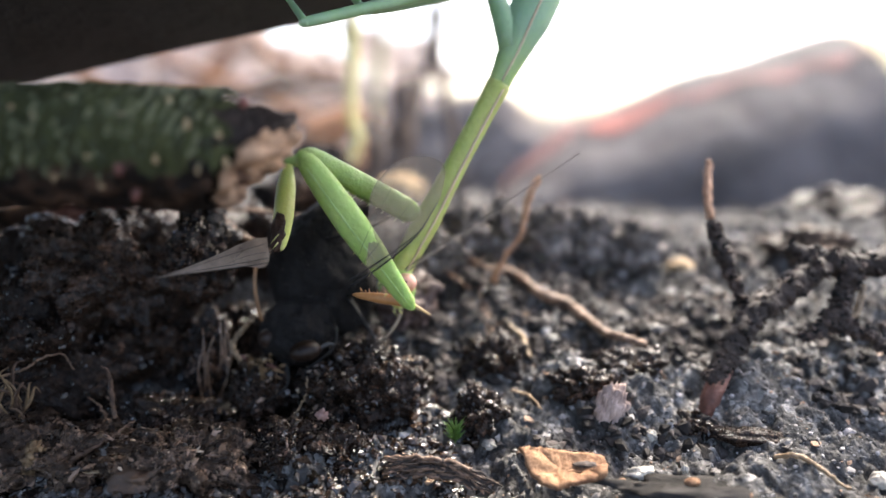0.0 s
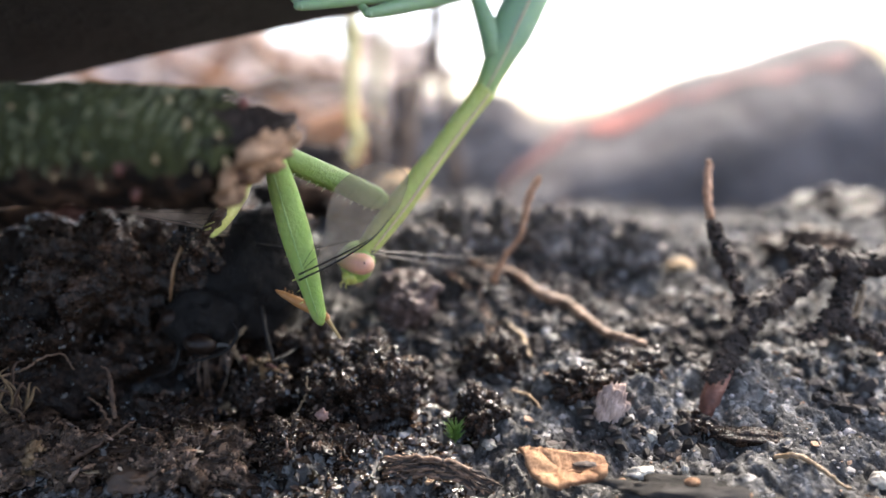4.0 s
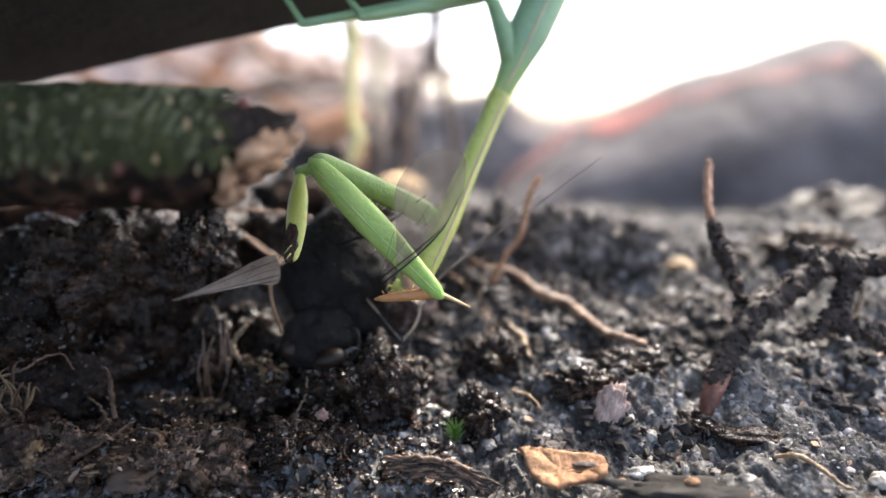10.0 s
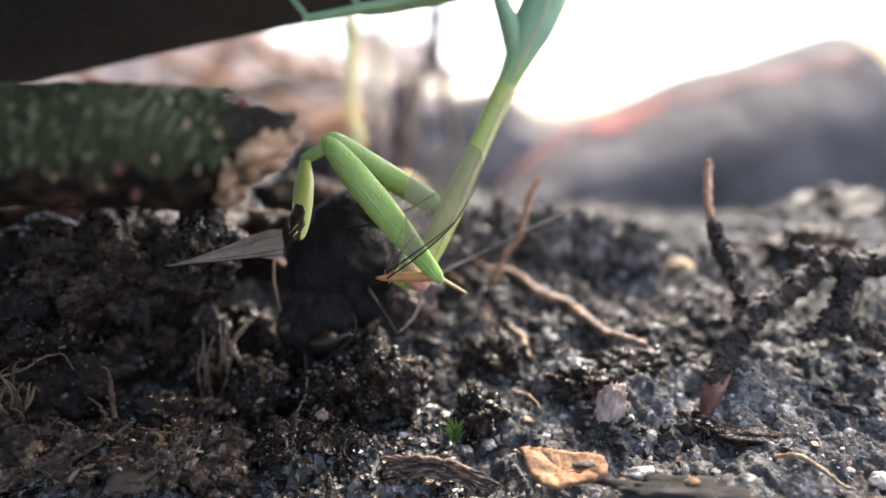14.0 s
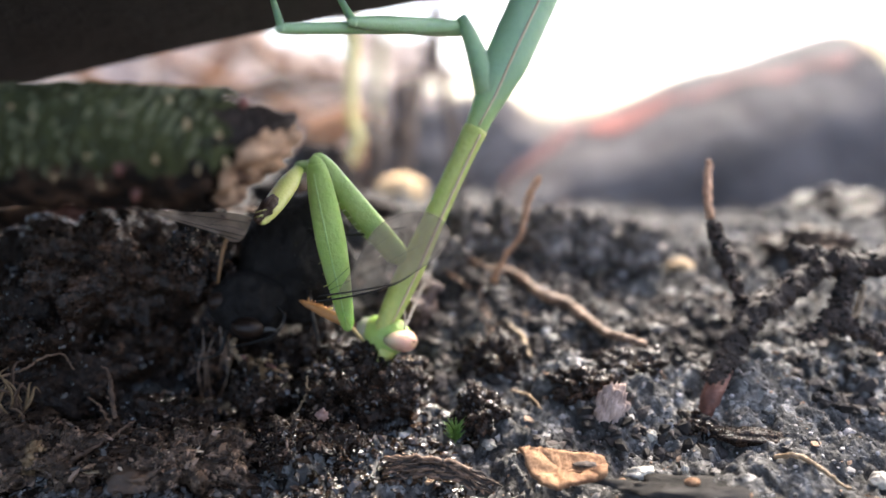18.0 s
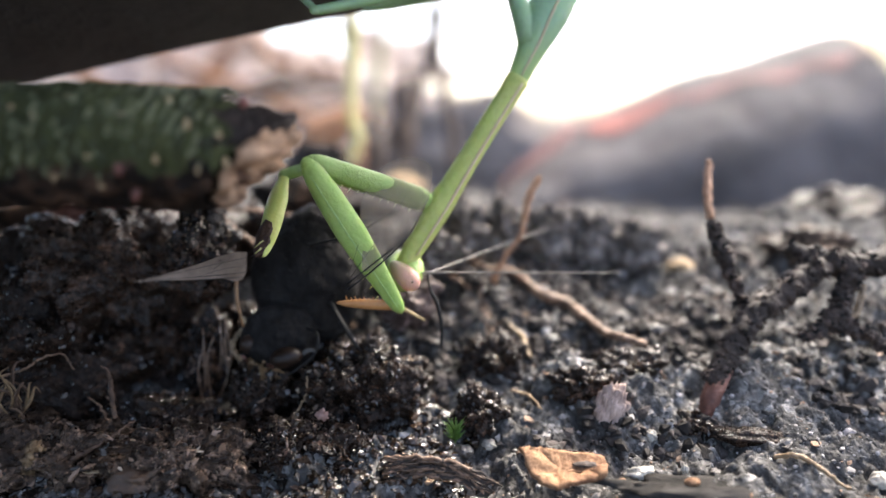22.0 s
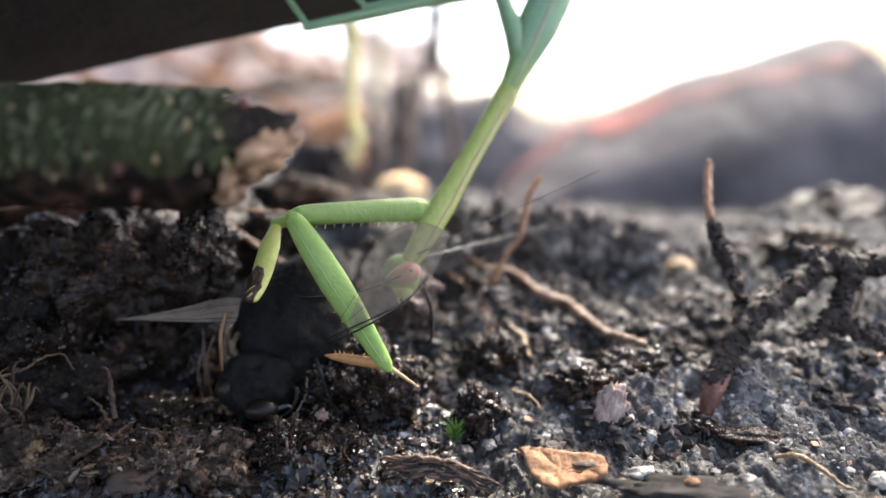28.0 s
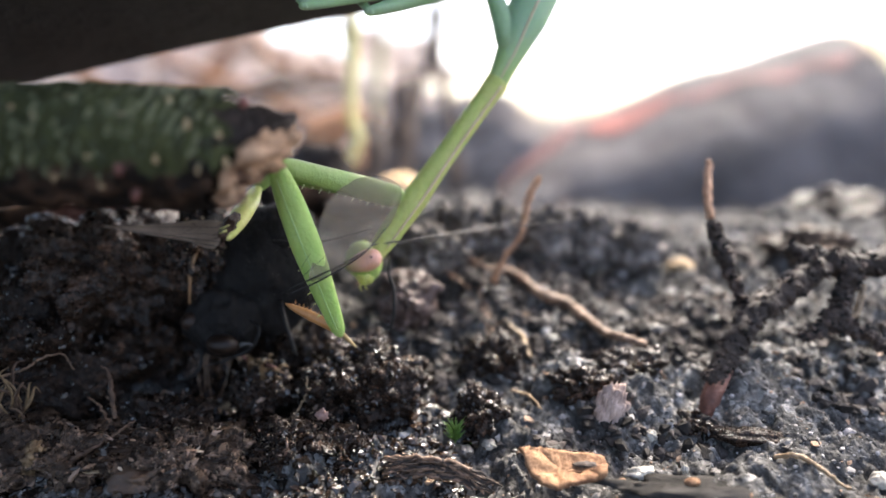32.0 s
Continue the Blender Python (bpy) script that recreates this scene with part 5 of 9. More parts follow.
part("eye", _eb, EYE_GREY, head, "grey-green compound eye on the far side")
part("mouthparts", blob((0.7, 0.7, 0.6), 3, 0.3, 2, 5, (-0.4, -0.4, -1.35)), GREEN_YELLOW, head, "yellowish mouthparts")
for _s in (-0.1, -0.7):
    part("palp", tube([(_s, -0.6, -1.5), (_s - 0.25, -0.9, -2.0), (_s - 0.2, -0.8, -2.35)], [0.09, 0.07, 0.04], 6), GREEN_YELLOW, head)

antenna = limb("antenna", [(0, 0.09), (4, 0.07), (17, 0.03)], HAIR, sides=6, label="thread-thin brown antenna")
antenna_b = limb("antenna", [(0, 0.09), (4, 0.07), (17, 0.03)], HAIR, sides=6, label="thread-thin brown antenna")


def spines(parent, z0, z1, count, length, mat, y=-0.6, lean=0.4, x=0.0):
    for k in range(count):
        z = z0 + (z1 - z0) * k / max(1, count - 1)
        s = length * (1.0 if k % 2 else 0.65)
        part("spine", tube([(x, y, z), (x, y + math.copysign(s * 0.8, y), z + s * lean)], [0.07, 0.01], 5), mat, parent)


coxa = limb("fore_coxa", [(-0.3, 0.5), (0.5, 0.75), (3.5, 0.85), (8, 0.98), (10.2, 1.0), (11.0, 0.7)], GREEN, flat=0.7)
spines(coxa, 1.5, 10.5, 13, 0.55, GREEN_PALE, 0.9, -0.2)
femur = limb("fore_femur", [(-0.4, 0.5), (0.3, 0.8), (2.5, 1.05), (6, 1.17), (8.5, 1.02), (11.3, 0.75), (12.9, 0.62), (13.5, 0.35)], GREEN_BRIGHT, flat=0.6)
part("ridge", tube([(0.52, 0.2, 0.5), (0.68, 0.15, 5), (0.55, 0.05, 10), (0.42, 0, 12.9)], [0.04, 0.07, 0.06, 0.04], 6), GREEN_LIGHT, femur, "pale raised ridge")
spines(femur, 4.5, 11.5, 8, 0.5, GREEN_YELLOW, 0.9, 0.3)
tibia = limb("fore_tibia", [(-0.2, 0.3), (0.4, 0.42), (2.5, 0.42), (4.2, 0.25), (4.8, 0.05)], TIBIA, flat=0.7, label="orange-brown folded fore tibia")
spines(tibia, 0.8, 4.0, 10, 0.35, TIBIA, 0.35, 0.3)
tarsus = limb("fore_tarsus", [(-0.1, 0.22), (1.2, 0.17), (2.2, 0.14), (3.2, 0.07)], TARSUS, sides=8, label="pale tan jointed tarsus")
coxa_b = limb("fore_coxa", [(-0.3, 0.4), (0.5, 0.6), (3, 0.7), (6, 0.72), (7.4, 0.6), (7.9, 0.4)], GREEN, flat=0.7)
trochanter_b = limb("fore_trochanter", [(-0.2, 0.45), (0.8, 0.5), (2.2, 0.45)], GREEN)
femur_b = limb("fore_femur", [(-0.5, 0.25), (0.3, 0.4), (2.5, 0.78), (5.0, 0.8), (6.2, 0.72), (7.4, 0.55), (8.2, 0.3)], GREEN_YELLOW, flat=0.65, label="yellow-green fore femur with a blackish tip")
part("dark_tip", blob((0.62, 0.62, 1.75), 4, 0.3, 1.5, 91, (0.06, 0.24, 6.6), 6), DARK_TIP, femur_b, "blackish brown tip")
spines(femur_b, 5.5, 8.2, 5, 0.8, DARK_LEG, 0.5, 0.7)
spines(femur_b, 6.5, 8.0, 3, 0.7, GREEN_YELLOW, 0.1, 1.2, 0.5)
mid_femur = limb("mid_femur", [(-0.3, 0.3), (0.4, 0.42), (5, 0.45), (11, 0.55), (14.6, 0.6), (15.6, 0.4)], GREEN_BLUE, label="slender blue-green middle femur")
mid_tibia = limb("mid_tibia", [(-0.2, 0.3), (2, 0.28), (8.6, 0.2)], GREEN_BLUE)
mid_femur_b = limb("mid_femur", [(-0.3, 0.3), (0.4, 0.45), (3, 0.62), (8, 0.7), (11.6, 0.7), (12.4, 0.4)], GREEN_BLUE)
mid_tibia_b = limb("mid_tibia", [(-0.2, 0.35), (2, 0.3), (8.5, 0.2)], GREEN_BLUE)
part("mid_coxa", tube([(0.2, -0.4, 3.0), (0.1, -1.6, 4.9), (0, -3.6, 7.0), (0, -4.9, 8.1)], [0.9, 1.0, 0.72, 0.5], 12), GREEN_BLUE, thorax)

# ---- prey ----
prey = new("dark_winged_insect")
tagged(prey, "black bristly winged insect held head down by the mantis", "insect")
part("thorax", blob((4.6, 3.2, 5.0), 5, 0.16, 1.6, 81, (2.41, 3.60, -3.12), 7), PREY_BODY, prey)
part("abdomen", blob((3.4, 2.6, 3.4), 5, 0.16, 1.6, 82, (3.18, 4.00, 0.06), 7), PREY_BODY, prey)
part("head", blob((3.1, 2.4, 2.9), 5, 0.14, 1.8, 83, (-0.55, 1.40, -7.03), 6), PREY_BODY, prey)
part("eye", blob((1.35, 1.0, 0.85), 4, 0.04, 1, 84, (0.26, -0.90, -8.63)), PREY_EYE, prey, "glossy dark brown eye")
part("eye", blob((0.8, 0.8, 0.8), 4, 0.0, 1, 85, (-2.73, 0.00, -7.00)), PREY_EYE, prey, "glossy dark brown eye")


def wing(name, outline, mat, label, veins):
    """A thin membrane inside the outline; veins: rows of thickness and the line that each follows."""
    b = bmesh.new()
    pts = curve_points(outline + [outline[0]], 5)[:-1]
    c = sum(pts, Vector()) / len(pts)
    rings = [[b.verts.new(c + (p - c) * s + Vector((0.16 * noise.noise((p - c) * s * 0.8), 0.1 * noise.noise((p - c) * s * 0.7), 0))) for p in pts] for s in (1, 0.8, 0.6, 0.4, 0.2)]
    n = len(pts)
    for r0, r1 in zip(rings, rings[1:]):
        for k in range(n):
            b.faces.new((r0[k], r0[(k + 1) % n], r1[(k + 1) % n], r1[k]))
    b.faces.new(rings[-1])
    w = part(name, b, mat, prey, label)
    for r, v in veins:
        part("vein", tube(curve_points(v, 4), taper([r, r * 0.7, r * 0.25], (len(v) - 1) * 4 + 1), 5), DARK_LEG, w)
    return w


left_wing = wing("wing", [(0, 1.35, -0.3), (0.1, 1.35, 1.8), (0.15, 0.8, 4.4), (0.05, 0.3, 7.0), (0, 0.06, 8.8), (0, 0.0, 9.4), (0.1, -0.25, 6.0), (0.1, -0.6, 2.4), (0, -0.95, -0.1)], WING_LEFT, "grey folded wing with dark veins",
                 [(0.03, [(0.2, 0.9, 0.0), (0.25, 0.7, 2.6), (0.1, 0.05, 8.8)]), (0.05, [(0.2, -0.7, 0.0), (0.25, -0.45, 3.5), (0.1, -0.05, 9.0)]), (0.04, [(0.2, -0.3, -0.2), (0.25, -0.2, 3.5), (0.1, 0.0, 8.0)]),
                  (0.022, [(0.2, 1.0, 2.6), (0.28, 0.75, 2.2), (0.25, 0.3, 3.0), (0.2, -0.3, 3.2)]), (0.025, [(0.2, 0.2, 0.1), (0.28, 0.25, 2.0), (0.2, -0.2, 4.6)])])
right_wing = wing("wing", [(0, 0.62, 1.3), (0.1, 1.15, 2.6), (0.1, 1.75, 5.5), (0.1, 1.5, 8.8), (0, 0.2, 11.5), (0, -1.8, 10.9), (0.2, -3.0, 8.6), (0.2, -2.7, 5.6), (0.1, -0.6, 2.6), (0.1, 0.2, 1.3)], WING, "translucent smoky wing with two dark front veins",
                  [(0.085, [(0.1, 0.15, -0.6), (0.2, 1.1, 2.4), (0.2, 1.7, 5.5), (0.2, 1.45, 8.6)]), (0.075, [(0.15, -0.15, -0.3), (0.25, 0.75, 2.4), (0.25, 1.4, 4.6), (0.25, 1.66, 5.8)]),
                   (0.022, [(0.25, -0.2, 0.3), (0.35, -0.1, 5.0), (0.25, -0.2, 10.6)]), (0.02, [(0.25, -0.4, 0.3), (0.35, -1.4, 4.0), (0.25, -2.2, 8.8)]), (0.02, [(0.25, 0.6, 5.0), (0.3, -0.4, 5.6), (0.25, -1.6, 5.2)])])


part("proboscis", tube(curve_points([(1.0, -0.7, -8.9), (1.7, -0.9, -8.6), (2.3, -0.9, -8.5), (2.7, -0.8, -8.7)], 5), taper([0.14, 0.2, 0.16, 0.06], 16), 8, flat=0.5), MOUTH_GREY, prey, "curled grey glossy mouthparts")


def leg(points, r, mat=DARK_LEG, label=""):
    part("leg", tube(curve_points(points, 5), taper(r, (len(points) - 1) * 5 + 1), 7), mat, prey, label)


leg([(-2.27, -0.30, -0.81), (-2.70, -0.50, -2.63), (-2.79, -0.40, -4.31), (-2.84, -0.20, -5.51)], [0.16, 0.15, 0.08], PREY_GOLD, "amber brown thin leg")
leg([(4.36, 1.00, -5.13), (5.17, 0.00, -7.07), (5.78, 0.00, -8.70), (6.06, 0.00, -9.41)], [0.2, 0.2, 0.18, 0.12])
leg([(1.8, 0.60, -6.6), (3.0, -0.30, -7.4), (2.40, -0.60, -8.95), (0.58, -0.60, -9.88), (-1.32, -0.40, -10.56)], [0.1, 0.15, 0.15, 0.12, 0.05])
leg([(-1.67, 0.00, -9.24), (-1.96, -0.40, -11.10), (-3.91, -0.60, -12.00)], [0.2, 0.14, 0.06])
leg([(3.85, -0.60, -0.13), (7.77, -1.20, -0.03), (12.00, -1.20, 1.19)], [0.14, 0.1, 0.05])
hind_leg = part("leg", tube(curve_points([(0, 0, -0.1), (0.1, 0.35, 1.8), (0.05, 0.3, 3.6), (0, -0.1, 5.0), (0, 0, 6.3)], 5), taper([0.1, 0.17, 0.17, 0.12, 0.05], 21), 7), DARK_LEG, prey)
_r2 = random.Random(77)
for _k in range(60):
    _a, _q = _r2.uniform(0, 6.283), _r2.uniform(-0.6, 1.0)
    _n = Vector((math.cos(_a) * math.sqrt(1 - _q * _q), -abs(math.sin(_a)) * math.sqrt(1 - _q * _q), _q))
    _c = Vector((2.70, 3.00, -2.47))
    _p = _c + Vector((_n.x * 4.0, _n.y * 3.4, _n.z * 4.3))
    part("bristle", tube([_p, _p + _n * 0.5 + Vector((0, 0, 0.15)), _p + _n * 0.8 + Vector((0, 0, 0.5))], [0.035, 0.025, 0.006], 4), DARK_LEG, prey)

def motions():
    walk(pronotum, [
        (0, bone(4.56, 58.73, 27.36, -3.44, 55.83, 12.44)), (0.5, bone(4.09, 58.71, 27.27, -4.23, 55.79, 12.22)),
        (1, bone(4.57, 64.10, 26.18, -3.50, 56.05, 13.58)), (1.5, bone(4.84, 64.27, 27.04, -2.65, 56.14, 14.04)),
        (2, bone(2.83, 62.70, 26.84, -7.86, 56.37, 15.21)), (2.5, bone(3.51, 60.01, 27.41, -7.86, 56.39, 15.32)),
        (3, bone(4.37, 62.93, 27.99, -4.89, 56.38, 15.29)), (3.5, bone(3.59, 62.19, 26.83, -6.11, 56.18, 14.23)),
        (5.5, bone(4.33, 64.38, 27.59, -4.89, 56.47, 15.72)), (6, bone(4.83, 63.61, 27.56, -4.51, 56.39, 15.32)),
        (6.5, bone(4.18, 62.49, 27.06, -5.07, 56.20, 14.32)), (7, bone(3.49, 60.36, 26.55, -7.42, 56.18, 14.23)),
        (7.5, bone(3.48, 60.10, 26.55, -7.31, 56.13, 14.01)), (8, bone(3.46, 59.84, 26.54, -7.20, 56.09, 13.80)),
        (8.5, bone(3.52, 60.35, 26.52, -6.95, 56.09, 13.80)), (9, bone(3.57, 60.86, 26.51, -6.69, 56.10, 13.81)),
        (9.5, bone(4.86, 62.66, 26.61, -2.04, 55.87, 12.67)), (10, bone(5.04, 62.91, 26.62, -1.41, 55.84, 12.51)),
        (10.5, bone(5.04, 63.38, 26.40, -1.54, 55.86, 12.62)), (11, bone(5.03, 63.85, 26.18, -1.67, 55.89, 12.73)),
        (11.5, bone(5.18, 63.73, 26.87, -1.28, 55.97, 13.16)), (12, bone(5.32, 63.61, 27.56, -0.88, 56.05, 13.58)),
        (12.5, bone(5.30, 63.84, 27.45, -0.88, 56.05, 13.58)), (13, bone(5.28, 64.07, 27.33, -0.88, 56.05, 13.58)),
        (13.5, bone(5.40, 63.56, 27.32, -1.06, 56.03, 13.48)), (14, bone(5.51, 63.05, 27.31, -1.23, 56.01, 13.37)),
        (14.5, bone(5.25, 63.68, 26.64, -1.89, 55.99, 13.24)), (16.5, bone(3.63, 60.06, 25.01, -3.32, 55.40, 10.25)),
        (17, bone(4.52, 60.27, 26.11, -0.97, 55.50, 10.77)), (17.5, bone(3.83, 63.34, 24.89, -1.55, 55.52, 10.83)),
        (18, bone(2.65, 58.02, 23.73, -4.54, 55.05, 8.46)), (18.5, bone(3.42, 61.99, 24.49, -6.07, 55.72, 11.88)),
        (19, bone(3.98, 61.65, 25.33, -4.69, 55.74, 11.99)), (19.5, bone(3.87, 60.21, 25.83, -6.07, 55.88, 12.69)),
        (20, bone(3.88, 60.82, 26.34, -6.33, 56.05, 13.58)), (20.5, bone(4.35, 58.65, 26.94, -6.73, 56.10, 13.83)),
        (21, bone(5.19, 61.60, 27.70, -5.24, 56.38, 15.29)), (21.5, bone(5.62, 59.56, 27.72, -3.58, 56.10, 13.83)),
        (22, bone(6.29, 60.36, 27.86, -2.54, 56.12, 13.93)), (22.5, bone(5.76, 58.82, 27.80, -3.99, 55.86, 12.61)),
        (23, bone(5.39, 58.82, 27.82, -2.97, 55.96, 13.13)), (23.5, bone(5.37, 62.58, 27.53, -3.00, 56.18, 14.24)),
        (24, bone(5.00, 62.49, 27.06, -3.58, 56.09, 13.80)), (24.5, bone(5.29, 64.58, 27.31, -3.25, 56.34, 15.06)),
        (25, bone(5.10, 60.77, 27.35, -3.58, 56.03, 13.49)), (25.5, bone(5.84, 62.62, 27.75, -2.63, 56.23, 14.52)),
        (27.5, bone(6.53, 63.82, 27.34, -1.41, 56.22, 14.44)), (28, bone(5.79, 63.00, 27.05, -2.28, 56.10, 13.81)),
        (28.5, bone(6.10, 63.75, 26.97, -1.92, 56.15, 14.08)), (29, bone(6.34, 63.73, 26.87, -1.54, 56.09, 13.80)),
        (30, bone(6.43, 63.73, 26.87, -1.41, 56.09, 13.80)), (31, bone(6.01, 64.19, 26.65, -1.32, 56.07, 13.67)),
        (32, bone(4.64, 61.09, 27.69, -4.97, 56.23, 14.50))])
    walk(thorax, [
        (0, bone(4.56, 58.73, 27.36, 8.61, 61.44, 36.04)), (0.5, bone(4.09, 58.71, 27.27, 8.13, 61.42, 35.95)),
        (1, bone(4.57, 64.10, 26.18, 8.99, 66.96, 35.65)), (1.5, bone(4.84, 64.27, 27.04, 9.27, 67.13, 36.52)),
        (2, bone(2.83, 62.70, 26.84, 7.12, 65.52, 36.10)), (2.5, bone(3.51, 60.01, 27.41, 7.63, 62.75, 36.28)),
        (3, bone(4.37, 62.93, 27.99, 8.69, 65.75, 37.26)), (3.5, bone(3.59, 62.19, 26.83, 7.87, 65.00, 36.01)),
        (5.5, bone(4.33, 64.38, 27.59, 8.75, 67.24, 37.08)), (6, bone(4.83, 63.61, 27.56, 9.21, 66.45, 36.94)),
        (6.5, bone(4.18, 62.49, 27.06, 8.48, 65.30, 36.29)), (7, bone(3.49, 60.36, 26.55, 7.64, 63.11, 35.47)),
        (7.5, bone(3.48, 60.10, 26.55, 7.61, 62.84, 35.43)), (8, bone(3.46, 59.84, 26.54, 7.58, 62.58, 35.39)),
        (8.5, bone(3.52, 60.35, 26.52, 7.67, 63.10, 35.44)), (9, bone(3.57, 60.86, 26.51, 7.76, 63.62, 35.50)),
        (9.5, bone(4.86, 62.66, 26.61, 9.19, 65.49, 35.86)), (10, bone(5.04, 62.91, 26.62, 9.39, 65.74, 35.91)),
        (10.5, bone(5.04, 63.38, 26.40, 9.42, 66.22, 35.76)), (11, bone(5.03, 63.85, 26.18, 9.44, 66.70, 35.61)),
        (11.5, bone(5.18, 63.73, 26.87, 9.57, 66.58, 36.28)), (12, bone(5.32, 63.61, 27.56, 9.70, 66.45, 36.94)),
        (12.5, bone(5.30, 63.84, 27.45, 9.70, 66.69, 36.86)), (13, bone(5.28, 64.07, 27.33, 9.69, 66.93, 36.78)),
        (13.5, bone(5.40, 63.56, 27.32, 9.78, 66.40, 36.70)), (14, bone(5.51, 63.05, 27.31, 9.86, 65.88, 36.61)),
        (14.5, bone(5.25, 63.68, 26.64, 9.65, 66.53, 36.04)), (16.5, bone(3.63, 60.06, 25.01, 7.78, 62.80, 33.91)),
        (17, bone(4.52, 60.27, 26.11, 8.69, 63.02, 35.03)), (17.5, bone(3.83, 63.34, 24.89, 8.20, 66.18, 34.27)),
        (18, bone(2.65, 58.02, 23.73, 6.67, 60.72, 32.34)), (18.5, bone(3.42, 61.99, 24.49, 7.70, 64.79, 33.67)),
        (19, bone(3.98, 61.65, 25.33, 8.24, 64.44, 34.45)), (19.5, bone(3.87, 60.21, 25.83, 8.02, 62.96, 34.73)),
        (20, bone(3.88, 60.82, 26.34, 8.07, 63.59, 35.34)), (20.5, bone(4.35, 58.65, 26.94, 8.39, 61.35, 35.60)),
        (21, bone(5.19, 61.60, 27.70, 9.44, 64.38, 36.79)), (21.5, bone(5.62, 59.56, 27.72, 9.74, 62.29, 36.51)),
        (22, bone(6.29, 60.36, 27.86, 10.48, 63.11, 36.77)), (22.5, bone(5.76, 58.82, 27.80, 9.84, 61.52, 36.49)),
        (23, bone(5.39, 58.82, 27.82, 9.46, 61.53, 36.50)), (23.5, bone(5.37, 62.58, 27.53, 9.69, 65.40, 36.77)),
        (24, bone(5.00, 62.49, 27.06, 9.31, 65.30, 36.29)), (24.5, bone(5.29, 64.58, 27.31, 9.74, 67.45, 36.84)),
        (25, bone(5.10, 60.77, 27.35, 9.29, 63.53, 36.32)), (25.5, bone(5.84, 62.62, 27.75, 10.16, 65.44, 36.98)),
        (27.5, bone(6.53, 63.82, 27.34, 10.95, 66.67, 36.75)), (28, bone(5.79, 63.00, 27.05, 10.15, 65.82, 36.35)),
        (28.5, bone(6.10, 63.75, 26.97, 10.51, 66.60, 36.38)), (29, bone(6.34, 63.73, 26.87, 10.75, 66.58, 36.28)),
        (30, bone(6.43, 63.73, 26.87, 10.85, 66.58, 36.28)), (31, bone(6.01, 64.19, 26.65, 10.45, 67.06, 36.13)),
        (32, bone(4.64, 61.09, 27.69, 8.84, 63.86, 36.71))])
    walk(head, [
        (0, spin(-3.52, 55.90, 11.24, -20, 38)), (0.5, spin(-4.54, 55.81, 10.78, -20, 38)),
        (1, spin(-3.95, 56.07, 12.09, -30, 38)), (1.5, spin(-3.33, 56.17, 12.60, -30, 38)),
        (2, spin(-8.55, 56.43, 13.94, -30, 38)), (2.5, spin(-8.54, 56.49, 14.26, -25, 38)),
        (3, spin(-5.73, 56.29, 13.23, -15, 38)), (3.5, spin(-6.97, 56.20, 12.78, 10, 38)),
        (5.5, spin(-5.93, 56.46, 14.13, -20, 38)), (6, spin(-5.62, 56.41, 13.84, -30, 38)),
        (6.5, spin(-5.58, 56.12, 12.36, -25, 38)), (7, spin(-8.58, 56.24, 12.96, 40, 38)),
        (7.5, spin(-8.17, 56.18, 12.70, 35, 38)), (8, spin(-7.77, 56.13, 12.43, 30, 38)),
        (8.5, spin(-7.06, 56.12, 12.39, 30, 38)), (9, spin(-7.39, 56.09, 12.20, 30, 38)),
        (9.5, spin(-2.77, 55.94, 11.43, 47.60, 38.00)), (10, spin(-2.14, 55.92, 11.32, 50, 38)),
        (10.5, spin(-2.25, 55.92, 11.32, 50, 38)), (11, spin(-2.36, 55.92, 11.32, 50, 38)),
        (11.5, spin(-2.08, 55.98, 11.66, 52, 38)), (12, spin(-1.79, 56.05, 12.00, 55, 38)),
        (12.5, spin(-1.76, 56.03, 11.92, 55, 38)), (13, spin(-1.73, 56.02, 11.85, 55, 38)),
        (13.5, spin(-1.92, 56.03, 11.92, 55, 38)), (14, spin(-2.10, 56.05, 12.00, 55, 38)),
        (14.5, spin(-2.75, 55.96, 11.57, 55, 38)), (16.5, spin(-3.25, 55.28, 8.05, 5, 0)),
        (17, spin(-1.50, 55.40, 8.67, 0, 0)), (17.5, spin(-1.79, 55.34, 8.37, 0, 0)),
        (18, spin(-4.12, 55.06, 6.92, 8, 0)), (18.5, spin(-7.30, 55.75, 10.44, 10, 17)),
        (19, spin(-5.93, 55.62, 9.78, 5, 34)), (19.5, spin(-6.58, 55.80, 10.73, 25, 34)),
        (20, spin(-7.79, 55.87, 11.10, 78, 34)), (20.5, spin(-7.43, 56.04, 11.94, 75, 34)),
        (21, spin(-6.51, 56.41, 13.88, 75, 35)), (21.5, spin(-3.98, 56.07, 12.08, 70, 35)),
        (22, spin(-2.98, 56.04, 11.97, 45, 35)), (22.5, spin(-4.80, 55.77, 10.56, 25, 35)),
        (23, spin(-3.89, 56.04, 11.97, 8, 35)), (23.5, spin(-3.86, 56.14, 12.47, 0, 35)),
        (24, spin(-5.01, 56.14, 12.47, 5, 36)), (24.5, spin(-4.25, 56.30, 13.28, -15, 36)),
        (25, spin(-4.57, 56.18, 12.67, -10, 36)), (25.5, spin(-3.81, 56.24, 12.98, -10, 36)),
        (27.5, spin(-2.80, 56.18, 12.65, -20, 37)), (28, spin(-3.17, 56.07, 12.10, -20, 37)),
        (28.5, spin(-2.88, 56.14, 12.47, -20, 37)), (29, spin(-2.79, 56.23, 12.93, -20, 37)),
        (30, spin(-2.69, 56.27, 13.11, -20, 37)), (31, spin(-2.38, 56.05, 12.00, -10, 38)),
        (32, spin(-6.32, 56.28, 13.17, -20, 38))])
    walk(antenna, [
